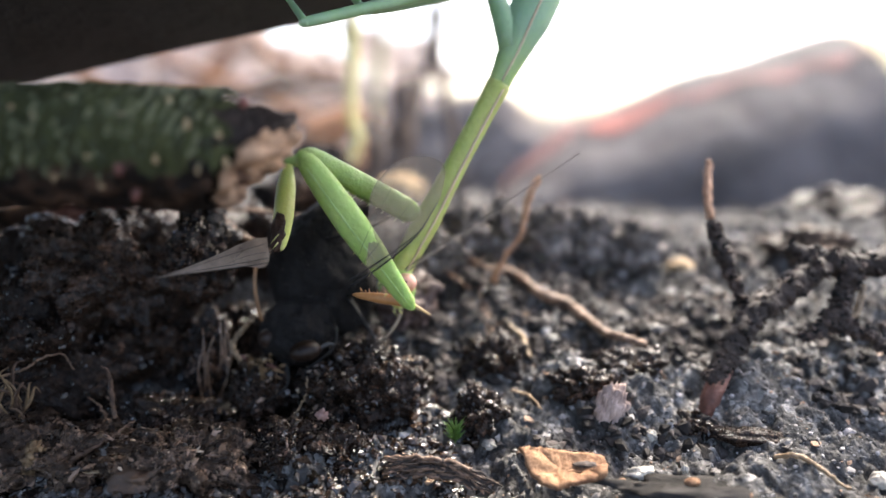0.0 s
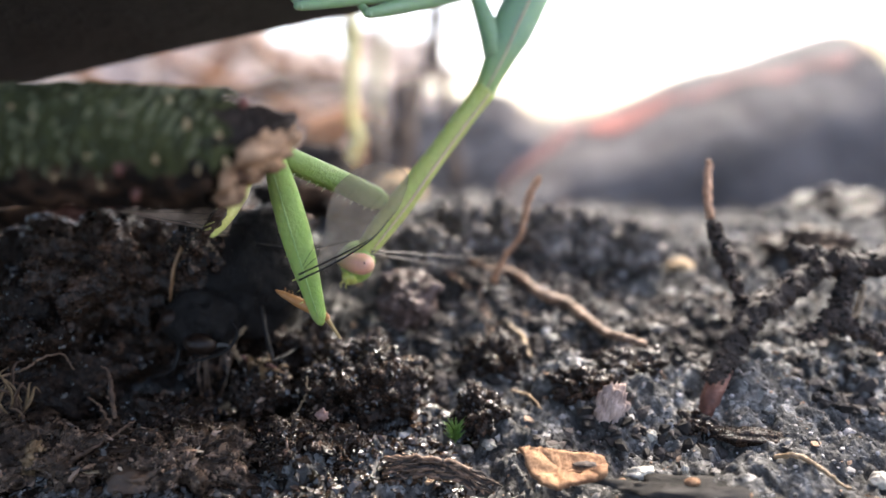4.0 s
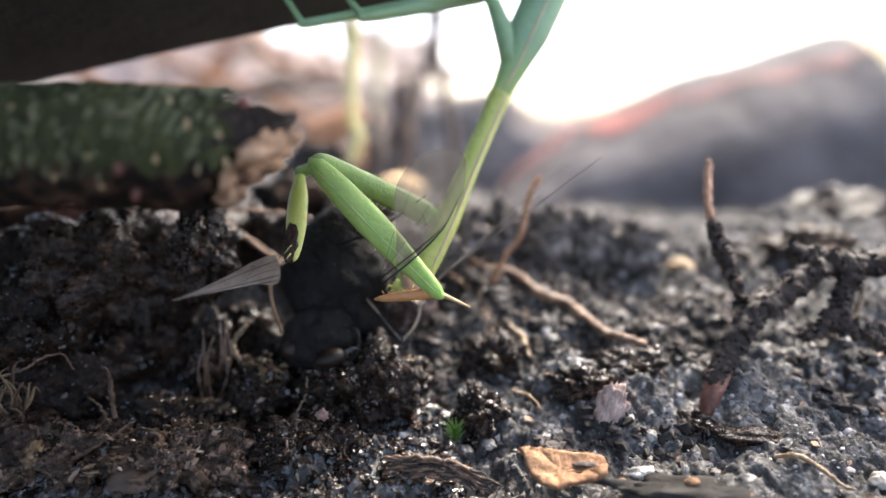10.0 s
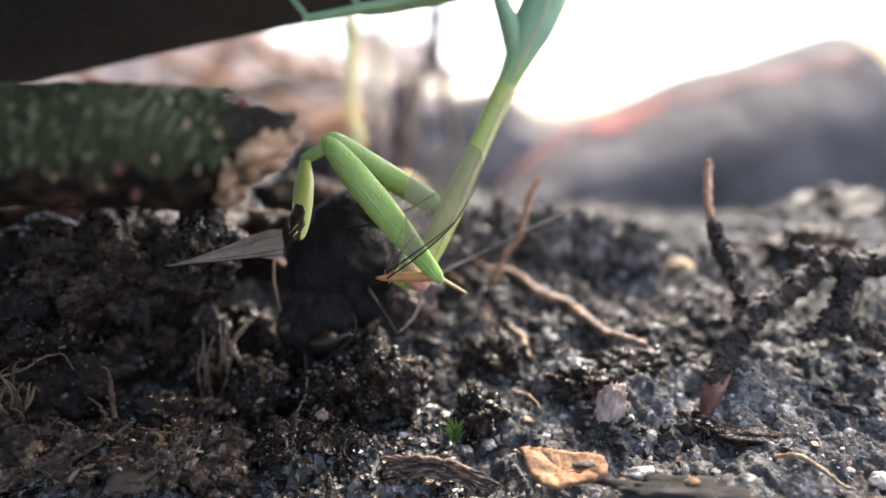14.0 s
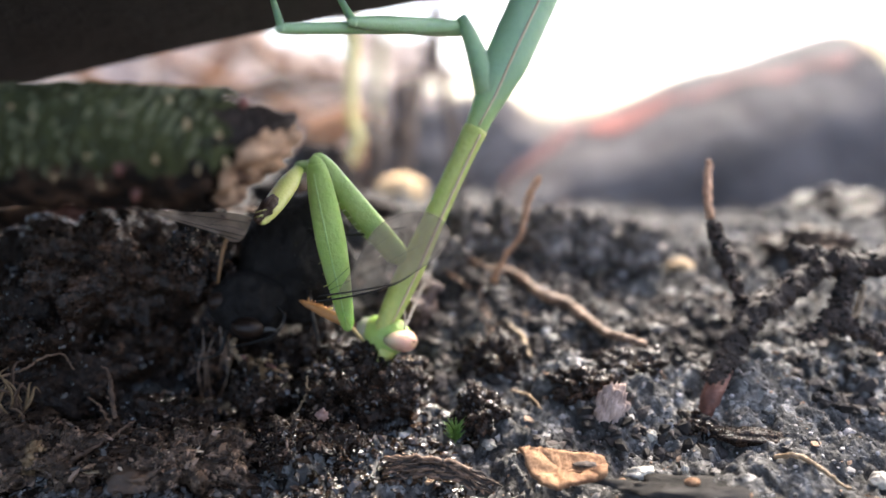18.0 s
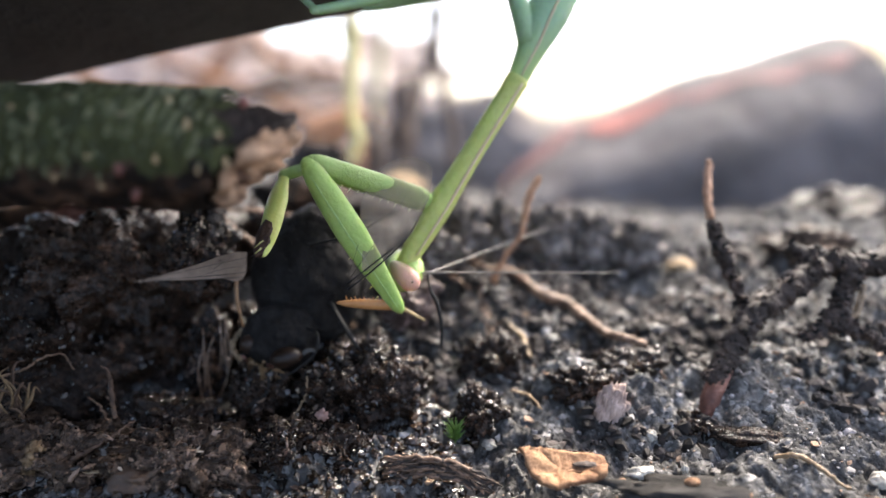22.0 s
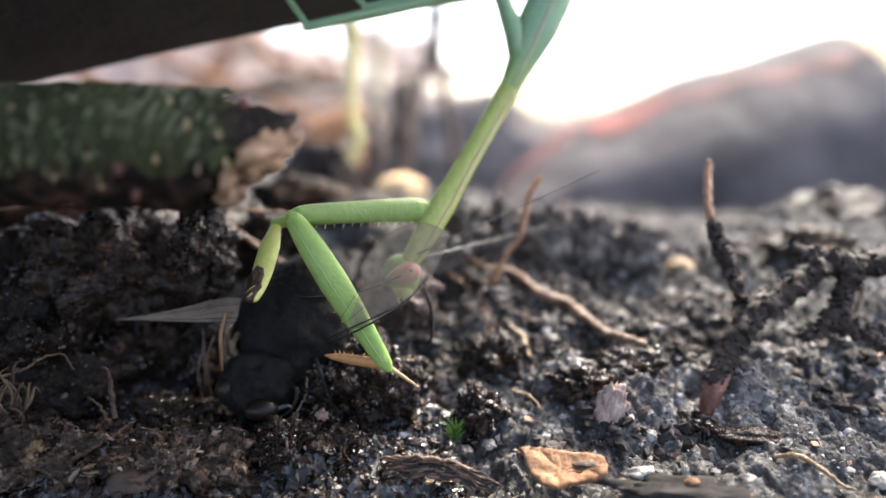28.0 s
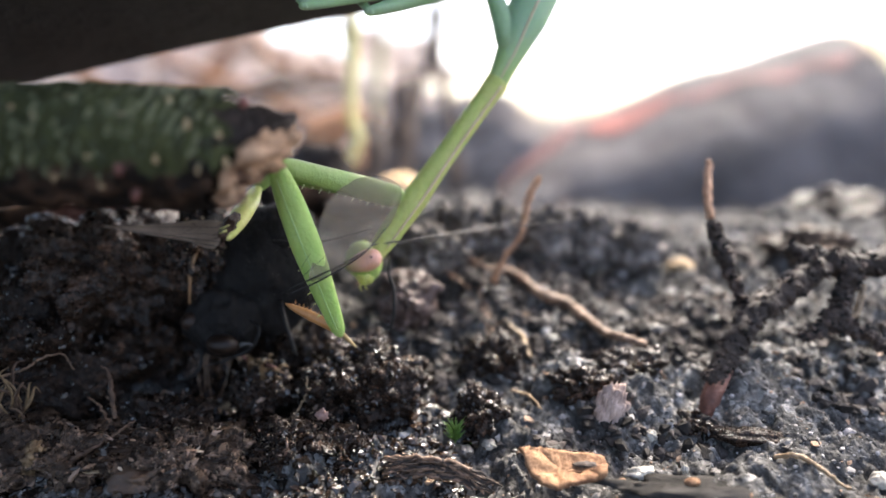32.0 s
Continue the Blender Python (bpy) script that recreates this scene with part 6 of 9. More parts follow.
        (0, bone(-3.06, 55.26, 12.63, 12.23, 57.19, 22.60)), (0.5, bone(-4.07, 55.17, 12.18, 12.38, 56.93, 21.26)),
        (1, bone(-3.70, 55.43, 13.52, 12.54, 56.67, 19.93)), (1.5, bone(-3.08, 55.53, 14.03, 12.09, 60.90, 19.39)),
        (2, bone(-8.23, 55.78, 15.34, 9.95, 56.62, 19.63)), (2.5, bone(-8.11, 55.84, 15.64, 7.09, 63.34, 16.25)),
        (3, bone(-5.13, 55.63, 14.56, 3.30, 70.20, 12.21)), (3.5, bone(-5.91, 55.48, 13.79, 5.32, 67.70, 9.82)),
        (5.5, bone(-5.43, 55.81, 15.47, 7.96, 66.31, 14.47)), (6, bone(-5.34, 55.76, 15.25, 8.44, 65.85, 14.74)),
        (6.5, bone(-5.19, 55.48, 13.77, 8.23, 66.01, 12.94)), (7, bone(-7.20, 55.40, 13.39, 7.69, 63.47, 11.68)),
        (7.5, bone(-6.83, 55.37, 13.24, 6.32, 66.14, 12.30)), (8, bone(-6.46, 55.34, 13.08, 4.78, 68.09, 13.13)),
        (8.5, bone(-5.77, 55.33, 13.04, 7.74, 65.71, 14.01)), (9, bone(-6.10, 55.30, 12.85, 9.98, 60.37, 15.34)),
        (9.5, bone(-1.47, 55.08, 11.71, 13.37, 57.52, 21.43)), (10, bone(-0.84, 55.05, 11.56, 13.83, 57.13, 22.26)),
        (10.5, bone(-0.95, 55.05, 11.56, 14.15, 56.74, 20.25)), (11, bone(-1.06, 55.05, 11.56, 14.54, 56.59, 18.21)),
        (11.5, bone(-0.78, 55.10, 11.84, 14.69, 56.49, 18.98)), (12, bone(-0.50, 55.16, 12.12, 14.91, 56.63, 19.72)),
        (12.5, bone(-0.47, 55.14, 12.05, 15.18, 56.59, 19.51)), (13, bone(-0.44, 55.13, 11.98, 15.45, 56.55, 19.30)),
        (13.5, bone(-0.62, 55.14, 12.05, 15.18, 56.56, 19.34)), (14, bone(-0.80, 55.16, 12.12, 14.91, 56.57, 19.38)),
        (14.5, bone(-1.45, 55.07, 11.70, 14.69, 56.59, 19.51)), (16.5, bone(-2.32, 54.59, 9.22, 3.66, 67.79, 18.16)),
        (17, bone(-0.69, 54.72, 9.90, 7.58, 57.95, 26.49)), (17.5, bone(-0.97, 54.67, 9.61, 2.58, 64.42, 23.11)),
        (18, bone(-3.13, 54.37, 8.05, -3.54, 67.24, 19.24)), (18.5, bone(-6.23, 55.03, 11.49, 2.05, 69.92, 12.08)),
        (19, bone(-4.96, 54.92, 10.92, 7.50, 65.46, 6.15)), (19.5, bone(-5.34, 55.04, 11.51, 11.27, 57.00, 8.51)),
        (20, bone(-6.53, 54.89, 10.76, 15.34, 54.58, 9.14)), (20.5, bone(-6.15, 55.06, 11.65, 13.72, 54.72, 9.88)),
        (21, bone(-5.25, 55.43, 13.56, 12.10, 54.86, 10.62)), (21.5, bone(-2.72, 55.11, 11.89, 14.05, 57.70, 10.81)),
        (22, bone(-1.67, 55.19, 12.31, 15.21, 57.14, 11.86)), (22.5, bone(-3.59, 55.00, 11.34, 13.23, 55.47, 13.73)),
        (23, bone(-2.91, 55.33, 13.03, 12.97, 61.41, 14.15)), (23.5, bone(-3.01, 55.45, 13.64, 12.18, 63.10, 13.68)),
        (24, bone(-4.06, 55.44, 13.57, 11.07, 63.31, 13.46)), (24.5, bone(-3.67, 55.64, 14.60, 10.58, 64.90, 13.76)),
        (25, bone(-3.89, 55.51, 13.95, 9.92, 65.50, 14.25)), (25.5, bone(-3.15, 55.57, 14.26, 14.26, 56.39, 18.45)),
        (27.5, bone(-2.35, 55.53, 14.02, 14.69, 57.00, 21.62)), (28, bone(-2.71, 55.42, 13.48, 13.84, 56.89, 21.02)),
        (28.5, bone(-2.43, 55.49, 13.84, 14.16, 56.91, 21.15)), (29, bone(-2.34, 55.58, 14.30, 14.48, 56.94, 21.29)),
        (30, bone(-2.24, 55.61, 14.48, 14.48, 57.04, 21.84)), (31, bone(-1.73, 55.38, 13.29, 14.26, 56.51, 19.08)),
        (32, bone(-5.81, 55.62, 14.53, 13.84, 56.10, 16.95))])
    walk(antenna_b, [
        (0, bone(-3.06, 55.21, 12.41, 10.27, 62.97, 19.58)), (0.5, bone(-4.07, 55.12, 11.96, 10.69, 61.95, 16.95)),
        (1, bone(-3.70, 55.38, 13.29, 11.47, 62.91, 14.03)), (1.5, bone(-3.08, 55.48, 13.80, 7.49, 68.90, 13.39)),
        (2, bone(-8.23, 55.74, 15.11, 2.43, 68.98, 13.78)), (2.5, bone(-8.11, 55.80, 15.41, 2.82, 68.48, 12.52)),
        (3, bone(-5.13, 55.59, 14.33, 3.30, 69.94, 10.87)), (3.5, bone(-5.91, 55.44, 13.57, 3.54, 68.74, 8.65)),
        (5.5, bone(-5.43, 55.76, 15.25, 3.82, 69.76, 12.56)), (6, bone(-5.34, 55.72, 15.02, 7.47, 66.74, 14.04)),
        (6.5, bone(-5.19, 55.43, 13.54, 5.59, 68.69, 13.64)), (7, bone(-7.20, 55.36, 13.16, 3.49, 68.68, 13.56)),
        (7.5, bone(-6.83, 55.33, 13.01, 4.13, 68.21, 12.44)), (8, bone(-6.46, 55.30, 12.86, 4.79, 67.98, 11.27)),
        (8.5, bone(-5.77, 55.29, 12.81, 5.62, 67.89, 13.43)), (9, bone(-6.10, 55.25, 12.62, 6.32, 66.55, 15.73)),
        (9.5, bone(-1.47, 55.03, 11.48, 10.57, 62.94, 20.22)), (10, bone(-0.84, 55.00, 11.33, 11.15, 62.45, 20.83)),
        (10.5, bone(-0.95, 55.00, 11.33, 11.60, 64.43, 17.89)), (11, bone(-1.06, 55.00, 11.33, 11.87, 65.37, 14.88)),
        (11.5, bone(-0.78, 55.06, 11.61, 11.96, 65.82, 14.55)), (12, bone(-0.50, 55.11, 11.89, 12.05, 66.26, 14.22)),
        (12.5, bone(-0.47, 55.10, 11.82, 12.71, 65.08, 15.99)), (13, bone(-0.44, 55.08, 11.75, 13.23, 63.38, 17.73)),
        (13.5, bone(-0.62, 55.10, 11.82, 13.44, 62.38, 17.85)), (14, bone(-0.80, 55.11, 11.89, 13.70, 61.63, 17.93)),
        (14.5, bone(-1.45, 55.03, 11.47, 12.59, 63.89, 15.11)), (16.5, bone(-2.32, 54.55, 8.99, 2.44, 69.53, 15.31)),
        (17, bone(-0.69, 54.68, 9.67, 6.24, 65.52, 20.87)), (17.5, bone(-0.97, 54.62, 9.38, 3.59, 68.89, 17.26)),
        (18, bone(-3.13, 54.32, 7.83, 0.58, 69.96, 13.62)), (18.5, bone(-6.23, 54.99, 11.27, 1.63, 69.79, 8.79)),
        (19, bone(-4.96, 54.88, 10.69, 2.67, 68.63, 4.16)), (19.5, bone(-5.34, 54.99, 11.28, 1.63, 69.48, 7.19)),
        (20, bone(-6.53, 54.85, 10.54, 0.59, 70.08, 10.29)), (20.5, bone(-6.15, 55.02, 11.42, 1.53, 70.12, 11.81)),
        (21, bone(-5.25, 55.39, 13.33, 2.49, 70.41, 13.27)), (21.5, bone(-2.72, 55.07, 11.66, 6.58, 69.20, 13.61)),
        (22, bone(-1.67, 55.15, 12.09, 10.38, 67.00, 14.10)), (22.5, bone(-3.59, 54.96, 11.11, 9.35, 65.82, 13.28)),
        (23, bone(-2.91, 55.29, 12.80, 8.73, 67.60, 11.92)), (23.5, bone(-3.01, 55.41, 13.42, 9.97, 66.29, 11.76)),
        (24, bone(-4.06, 55.39, 13.34, 10.86, 63.28, 11.97)), (24.5, bone(-3.67, 55.59, 14.37, 11.10, 63.85, 14.92)),
        (25, bone(-3.89, 55.47, 13.73, 10.99, 62.43, 18.10)), (25.5, bone(-3.15, 55.53, 14.03, 10.22, 66.01, 14.26)),
        (27.5, bone(-2.35, 55.48, 13.80, 8.26, 68.78, 14.08)), (28, bone(-2.71, 55.38, 13.26, 10.18, 66.54, 14.35)),
        (28.5, bone(-2.43, 55.45, 13.62, 11.72, 64.77, 14.42)), (29, bone(-2.34, 55.53, 14.07, 13.12, 62.76, 14.55)),
        (30, bone(-2.24, 55.57, 14.25, 13.31, 62.51, 14.59)), (31, bone(-1.73, 55.34, 13.07, 10.89, 66.80, 13.09)),
        (32, bone(-5.81, 55.58, 14.30, 8.75, 64.22, 15.52))])
    walk(coxa, [
        (0, bone(-9.55, 49.77, 22.15, -1.61, 56.81, 16.44)), (0.5, bone(-10.41, 50.00, 22.02, -2.32, 56.77, 16.25)),
        (1, bone(-11.41, 52.57, 20.92, -1.80, 58.38, 16.72)), (1.5, bone(-10.63, 52.34, 21.04, -1.10, 58.49, 17.28)),
        (2, bone(-10.66, 48.25, 22.70, -5.46, 58.25, 18.17)), (2.5, bone(-10.33, 48.26, 22.78, -5.18, 57.56, 18.51)),
        (3, bone(-10.40, 50.07, 23.29, -2.86, 58.32, 18.53)), (3.5, bone(-11.27, 49.79, 22.56, -3.95, 57.97, 17.45)),
        (5.5, bone(-12.31, 52.03, 22.06, -2.91, 58.76, 18.68)), (6, bone(-12.01, 51.95, 21.40, -2.47, 58.50, 18.40)),
        (6.5, bone(-11.39, 50.54, 22.12, -3.03, 58.06, 17.57)), (7, bone(-10.85, 48.20, 22.45, -4.88, 57.49, 17.45)),
        (7.5, bone(-10.30, 48.25, 22.73, -4.80, 57.39, 17.30)), (8, bone(-10.41, 48.27, 22.81, -4.71, 57.29, 17.16)),
        (8.5, bone(-10.16, 48.23, 22.59, -4.53, 57.43, 17.14)), (9, bone(-10.06, 48.47, 22.77, -4.34, 57.56, 17.11)),
        (9.5, bone(-8.49, 48.95, 22.14, -0.60, 57.87, 16.21)), (10, bone(-9.23, 52.35, 21.57, -0.09, 57.91, 16.09)),
        (10.5, bone(-9.33, 53.39, 22.26, -0.20, 58.05, 16.09)), (11, bone(-8.99, 52.15, 21.74, -0.31, 58.19, 16.09)),
        (11.5, bone(-9.47, 54.29, 22.60, 0.03, 58.22, 16.60)), (12, bone(-8.34, 51.89, 22.38, 0.37, 58.25, 17.10)),
        (12.5, bone(-10.12, 56.97, 21.99, 0.36, 58.31, 17.06)), (13, bone(-9.01, 53.31, 22.46, 0.34, 58.37, 17.02)),
        (13.5, bone(-9.05, 53.18, 22.50, 0.25, 58.22, 16.96)), (14, bone(-8.12, 51.90, 23.15, 0.16, 58.07, 16.90)),
        (14.5, bone(-10.02, 57.19, 23.13, -0.41, 58.22, 16.60)), (16.5, bone(-8.21, 51.12, 22.68, -1.82, 56.84, 14.11)),
        (17, bone(-7.50, 52.42, 22.82, 0.15, 56.97, 14.78)), (17.5, bone(-8.07, 53.25, 22.49, -0.52, 57.78, 14.35)),
        (18, bone(-8.99, 50.95, 21.66, -2.94, 56.05, 12.54)), (18.5, bone(-10.41, 50.04, 22.14, -3.97, 57.58, 15.08)),
        (19, bone(-11.26, 50.94, 20.94, -2.79, 57.50, 15.41)), (19.5, bone(-10.74, 49.20, 21.98, -3.79, 57.23, 16.13)),
        (20, bone(-11.14, 49.04, 21.78, -3.99, 57.52, 16.90)), (20.5, bone(-10.99, 48.08, 21.84, -4.08, 56.99, 17.34)),
        (21, bone(-10.91, 49.77, 22.18, -2.86, 57.97, 18.51)), (21.5, bone(-10.23, 50.16, 21.78, -1.45, 57.23, 17.52)),
        (22, bone(-9.38, 50.33, 21.59, -0.53, 57.45, 17.59)), (22.5, bone(-11.28, 50.71, 20.43, -1.69, 56.86, 16.68)),
        (23, bone(-11.39, 51.94, 20.23, -1.04, 56.93, 17.07)), (23.5, bone(-10.65, 51.29, 20.75, -1.18, 58.07, 17.64)),
        (24, bone(-12.91, 56.59, 20.00, -1.71, 57.99, 17.18)), (24.5, bone(-11.25, 52.29, 20.44, -1.44, 58.72, 18.10)),
        (25, bone(-12.86, 56.52, 19.67, -1.63, 57.49, 17.11)), (25.5, bone(-12.10, 55.20, 19.88, -0.78, 58.13, 17.90)),
        (27.5, bone(-10.79, 54.30, 18.71, 0.28, 58.43, 17.68)), (28, bone(-11.12, 52.57, 17.46, -0.54, 58.12, 17.17)),
        (28.5, bone(-11.60, 55.27, 17.18, -0.22, 58.36, 17.31)), (29, bone(-11.38, 55.40, 17.82, 0.13, 58.31, 17.08)),
        (30, bone(-11.21, 55.60, 17.54, 0.25, 58.31, 17.08)), (31, bone(-11.40, 55.58, 18.05, 0.20, 58.41, 16.90)),
        (32, bone(-11.62, 50.23, 21.32, -2.79, 57.72, 17.93))])
    walk(femur, [
        (0, bone(-9.75, 49.51, 21.85, -2.64, 50.72, 11.06)), (0.5, bone(-10.61, 49.74, 21.72, -4.09, 50.62, 10.52)),
        (1, bone(-11.62, 52.31, 20.60, -2.87, 50.38, 10.69)), (1.5, bone(-10.85, 52.08, 20.72, -1.86, 50.26, 11.40)),
        (2, bone(-10.85, 47.99, 22.41, -7.68, 54.00, 11.41)), (2.5, bone(-10.52, 48.00, 22.49, -7.55, 54.81, 11.92)),
        (3, bone(-10.60, 49.81, 22.98, -7.88, 53.84, 10.97)), (3.5, bone(-11.47, 49.53, 22.25, -9.13, 52.47, 9.84)),
        (5.5, bone(-12.51, 51.76, 21.74, -9.21, 51.87, 9.16)), (6, bone(-12.22, 51.69, 21.09, -9.51, 53.31, 8.48)),
        (6.5, bone(-11.59, 50.28, 21.81, -9.35, 52.66, 9.18)), (7, bone(-11.03, 47.94, 22.16, -8.29, 52.51, 10.30)),
        (7.5, bone(-10.49, 47.99, 22.43, -6.40, 52.93, 11.16)), (8, bone(-10.60, 48.01, 22.52, -6.67, 52.93, 11.13)),
        (8.5, bone(-10.35, 47.97, 22.30, -6.62, 53.42, 11.03)), (9, bone(-10.26, 48.21, 22.48, -6.31, 53.40, 11.16)),
        (9.5, bone(-8.69, 48.69, 21.84, -0.82, 51.59, 11.91)), (10, bone(-9.45, 52.09, 21.25, -0.45, 50.28, 11.94)),
        (10.5, bone(-9.55, 53.12, 21.93, -0.21, 51.24, 12.23)), (11, bone(-9.21, 51.89, 21.42, -0.33, 50.06, 12.00)),
        (11.5, bone(-9.56, 53.26, 22.30, -0.36, 51.36, 12.52)), (12, bone(-8.56, 51.62, 22.06, 0.15, 50.77, 12.43)),
        (12.5, bone(-9.71, 53.18, 21.85, -1.20, 51.22, 11.77)), (13, bone(-9.24, 53.05, 22.14, -0.69, 51.92, 12.39)),
        (13.5, bone(-9.27, 52.91, 22.17, -0.43, 51.05, 12.59)), (14, bone(-8.34, 51.63, 22.83, -0.47, 52.94, 12.53)),
        (14.5, bone(-9.62, 53.38, 22.92, -1.46, 51.43, 12.89)), (16.5, bone(-8.42, 50.85, 22.37, -7.13, 52.70, 9.60)),
        (17, bone(-7.73, 52.15, 22.50, -6.66, 53.99, 9.66)), (17.5, bone(-8.29, 52.98, 22.17, -6.68, 54.39, 9.76)),
        (18, bone(-9.20, 50.68, 21.35, -7.62, 53.07, 8.70)), (18.5, bone(-10.61, 49.77, 21.84, -7.83, 53.25, 9.59)),
        (19, bone(-11.47, 50.68, 20.63, -8.41, 51.02, 7.98)), (19.5, bone(-10.93, 48.94, 21.68, -7.65, 51.90, 9.41)),
        (20, bone(-11.33, 48.78, 21.49, -8.78, 51.71, 9.04)), (20.5, bone(-11.18, 47.82, 21.55, -8.46, 52.12, 9.59)),
        (21, bone(-11.10, 49.51, 21.88, -6.49, 54.68, 11.24)), (21.5, bone(-10.43, 49.90, 21.47, -3.85, 52.62, 10.59)),
        (22, bone(-9.58, 50.07, 21.28, -3.60, 53.00, 10.16)), (22.5, bone(-11.48, 50.45, 20.12, -6.38, 52.23, 8.32)),
        (23, bone(-11.60, 51.68, 19.92, -5.09, 51.78, 8.64)), (23.5, bone(-10.86, 51.03, 20.44, -5.19, 52.33, 8.79)),
        (24, bone(-12.32, 52.82, 20.00, -6.29, 50.60, 8.58)), (24.5, bone(-11.46, 52.03, 20.12, -5.28, 51.59, 8.69)),
        (25, bone(-12.27, 52.76, 19.68, -6.01, 50.55, 8.36)), (25.5, bone(-11.84, 52.77, 19.76, -5.28, 50.59, 8.54)),
        (27.5, bone(-10.71, 52.54, 18.57, -2.99, 50.44, 7.75)), (28, bone(-11.33, 52.26, 17.16, -4.33, 50.15, 6.29)),
        (28.5, bone(-11.25, 52.28, 17.26, -3.35, 50.26, 6.87)), (29, bone(-11.03, 52.40, 17.86, -3.07, 50.32, 7.16)),
        (30, bone(-10.83, 52.35, 17.63, -2.99, 50.24, 6.77)), (31, bone(-11.03, 52.45, 18.10, -4.07, 50.28, 6.97)),
        (32, bone(-11.82, 49.97, 21.02, -8.13, 51.64, 8.68))])
    walk(tibia, [
        (0, bone(-2.65, 50.92, 11.01, -6.90, 52.72, 11.11)), (0.5, bone(-4.11, 50.81, 10.46, -8.54, 52.12, 10.67)),
        (1, bone(-2.88, 50.57, 10.63, -7.19, 52.29, 10.31)), (1.5, bone(-1.86, 50.46, 11.35, -5.68, 52.72, 9.91)),
        (2, bone(-7.71, 54.19, 11.37, -12.03, 55.17, 12.45)), (2.5, bone(-7.58, 55.01, 11.88, -11.36, 57.65, 12.38)),
        (3, bone(-7.91, 54.04, 10.92, -11.79, 56.09, 12.33)), (3.5, bone(-9.16, 52.66, 9.78, -13.16, 54.25, 11.44)),
        (5.5, bone(-9.25, 52.06, 9.10, -13.32, 53.85, 10.45)), (6, bone(-9.55, 53.50, 8.42, -13.60, 55.06, 9.87)),
        (6.5, bone(-9.38, 52.85, 9.12, -13.06, 55.55, 9.87)), (7, bone(-8.32, 52.70, 10.24, -12.45, 54.01, 11.72)),
        (7.5, bone(-6.42, 53.13, 11.11, -10.83, 54.28, 11.81)), (8, bone(-6.69, 53.12, 11.08, -11.02, 54.33, 12.07)),
        (8.5, bone(-6.64, 53.61, 10.98, -10.78, 55.30, 11.82)), (9, bone(-6.33, 53.59, 11.11, -10.70, 54.78, 11.98)),
        (9.5, bone(-0.83, 51.79, 11.86, -4.96, 53.62, 10.81)), (10, bone(-0.45, 50.47, 11.89, -4.97, 50.86, 11.26)),
        (10.5, bone(-0.21, 51.43, 12.19, -4.62, 52.56, 11.42)), (11, bone(-0.33, 50.25, 11.95, -4.80, 51.14, 11.30)),
        (11.5, bone(-0.36, 51.56, 12.47, -4.78, 52.79, 12.25)), (12, bone(0.15, 50.96, 12.38, -4.26, 52.15, 11.96)),
        (12.5, bone(-1.21, 51.41, 11.72, -5.46, 53.08, 11.12)), (13, bone(-0.70, 52.11, 12.34, -5.25, 52.80, 11.95)),
        (13.5, bone(-0.43, 51.25, 12.55, -4.64, 52.89, 11.82)), (14, bone(-0.47, 53.14, 12.49, -5.16, 53.11, 12.36)),
        (14.5, bone(-1.46, 51.63, 12.84, -6.06, 51.81, 12.47)), (16.5, bone(-7.16, 52.89, 9.54, -10.92, 54.77, 11.31)),
        (17, bone(-6.68, 54.18, 9.61, -10.68, 55.78, 11.28)), (17.5, bone(-6.70, 54.59, 9.71, -10.63, 56.60, 10.90)),
        (18, bone(-7.65, 53.26, 8.65, -11.59, 55.27, 9.84)), (18.5, bone(-7.86, 53.44, 9.53, -11.81, 55.66, 10.45)),
        (19, bone(-8.44, 51.21, 7.91, -12.31, 53.28, 9.43)), (19.5, bone(-7.68, 52.09, 9.35, -12.01, 53.09, 10.54)),
        (20, bone(-8.82, 51.90, 8.98, -13.02, 53.40, 10.13)), (20.5, bone(-8.49, 52.31, 9.53, -12.70, 53.99, 10.30)),
        (21, bone(-6.51, 54.87, 11.19, -11.04, 55.46, 11.58)), (21.5, bone(-3.86, 52.81, 10.54, -8.62, 52.83, 10.61)),
        (22, bone(-3.62, 53.19, 10.11, -8.36, 53.23, 10.31)), (22.5, bone(-6.40, 52.42, 8.26, -10.80, 53.52, 8.67)),
        (23, bone(-5.10, 51.97, 8.58, -9.64, 52.60, 9.17)), (23.5, bone(-5.21, 52.52, 8.73, -9.64, 53.85, 8.99)),
        (24, bone(-6.31, 50.79, 8.52, -10.87, 50.99, 9.55)), (24.5, bone(-5.30, 51.78, 8.63, -9.60, 53.57, 8.66)),
        (25, bone(-6.03, 50.74, 8.29, -10.49, 51.86, 8.80)), (25.5, bone(-5.30, 50.78, 8.48, -9.80, 51.63, 8.93)),
        (27.5, bone(-3.00, 50.63, 7.69, -7.41, 51.92, 7.77)), (28, bone(-4.35, 50.34, 6.22, -8.87, 50.95, 6.73)),
        (28.5, bone(-3.36, 50.46, 6.80, -7.82, 51.50, 6.92)), (29, bone(-3.08, 50.51, 7.10, -7.58, 51.52, 7.04)),
        (30, bone(-3.00, 50.43, 6.70, -7.55, 51.20, 6.72)), (31, bone(-4.09, 50.47, 6.90, -8.44, 51.84, 7.36)),
        (32, bone(-8.16, 51.83, 8.62, -12.25, 53.15, 10.16))])
    walk(tarsus, [
        (0, bone(-2.65, 50.92, 11.01, -0.99, 53.14, 9.33)), (0.5, bone(-4.11, 50.81, 10.46, -0.66, 50.69, 9.85)),
        (1, bone(-2.88, 50.57, 10.63, -0.38, 52.08, 9.22)), (1.5, bone(-1.86, 50.46, 11.35, -3.20, 52.66, 9.59)),
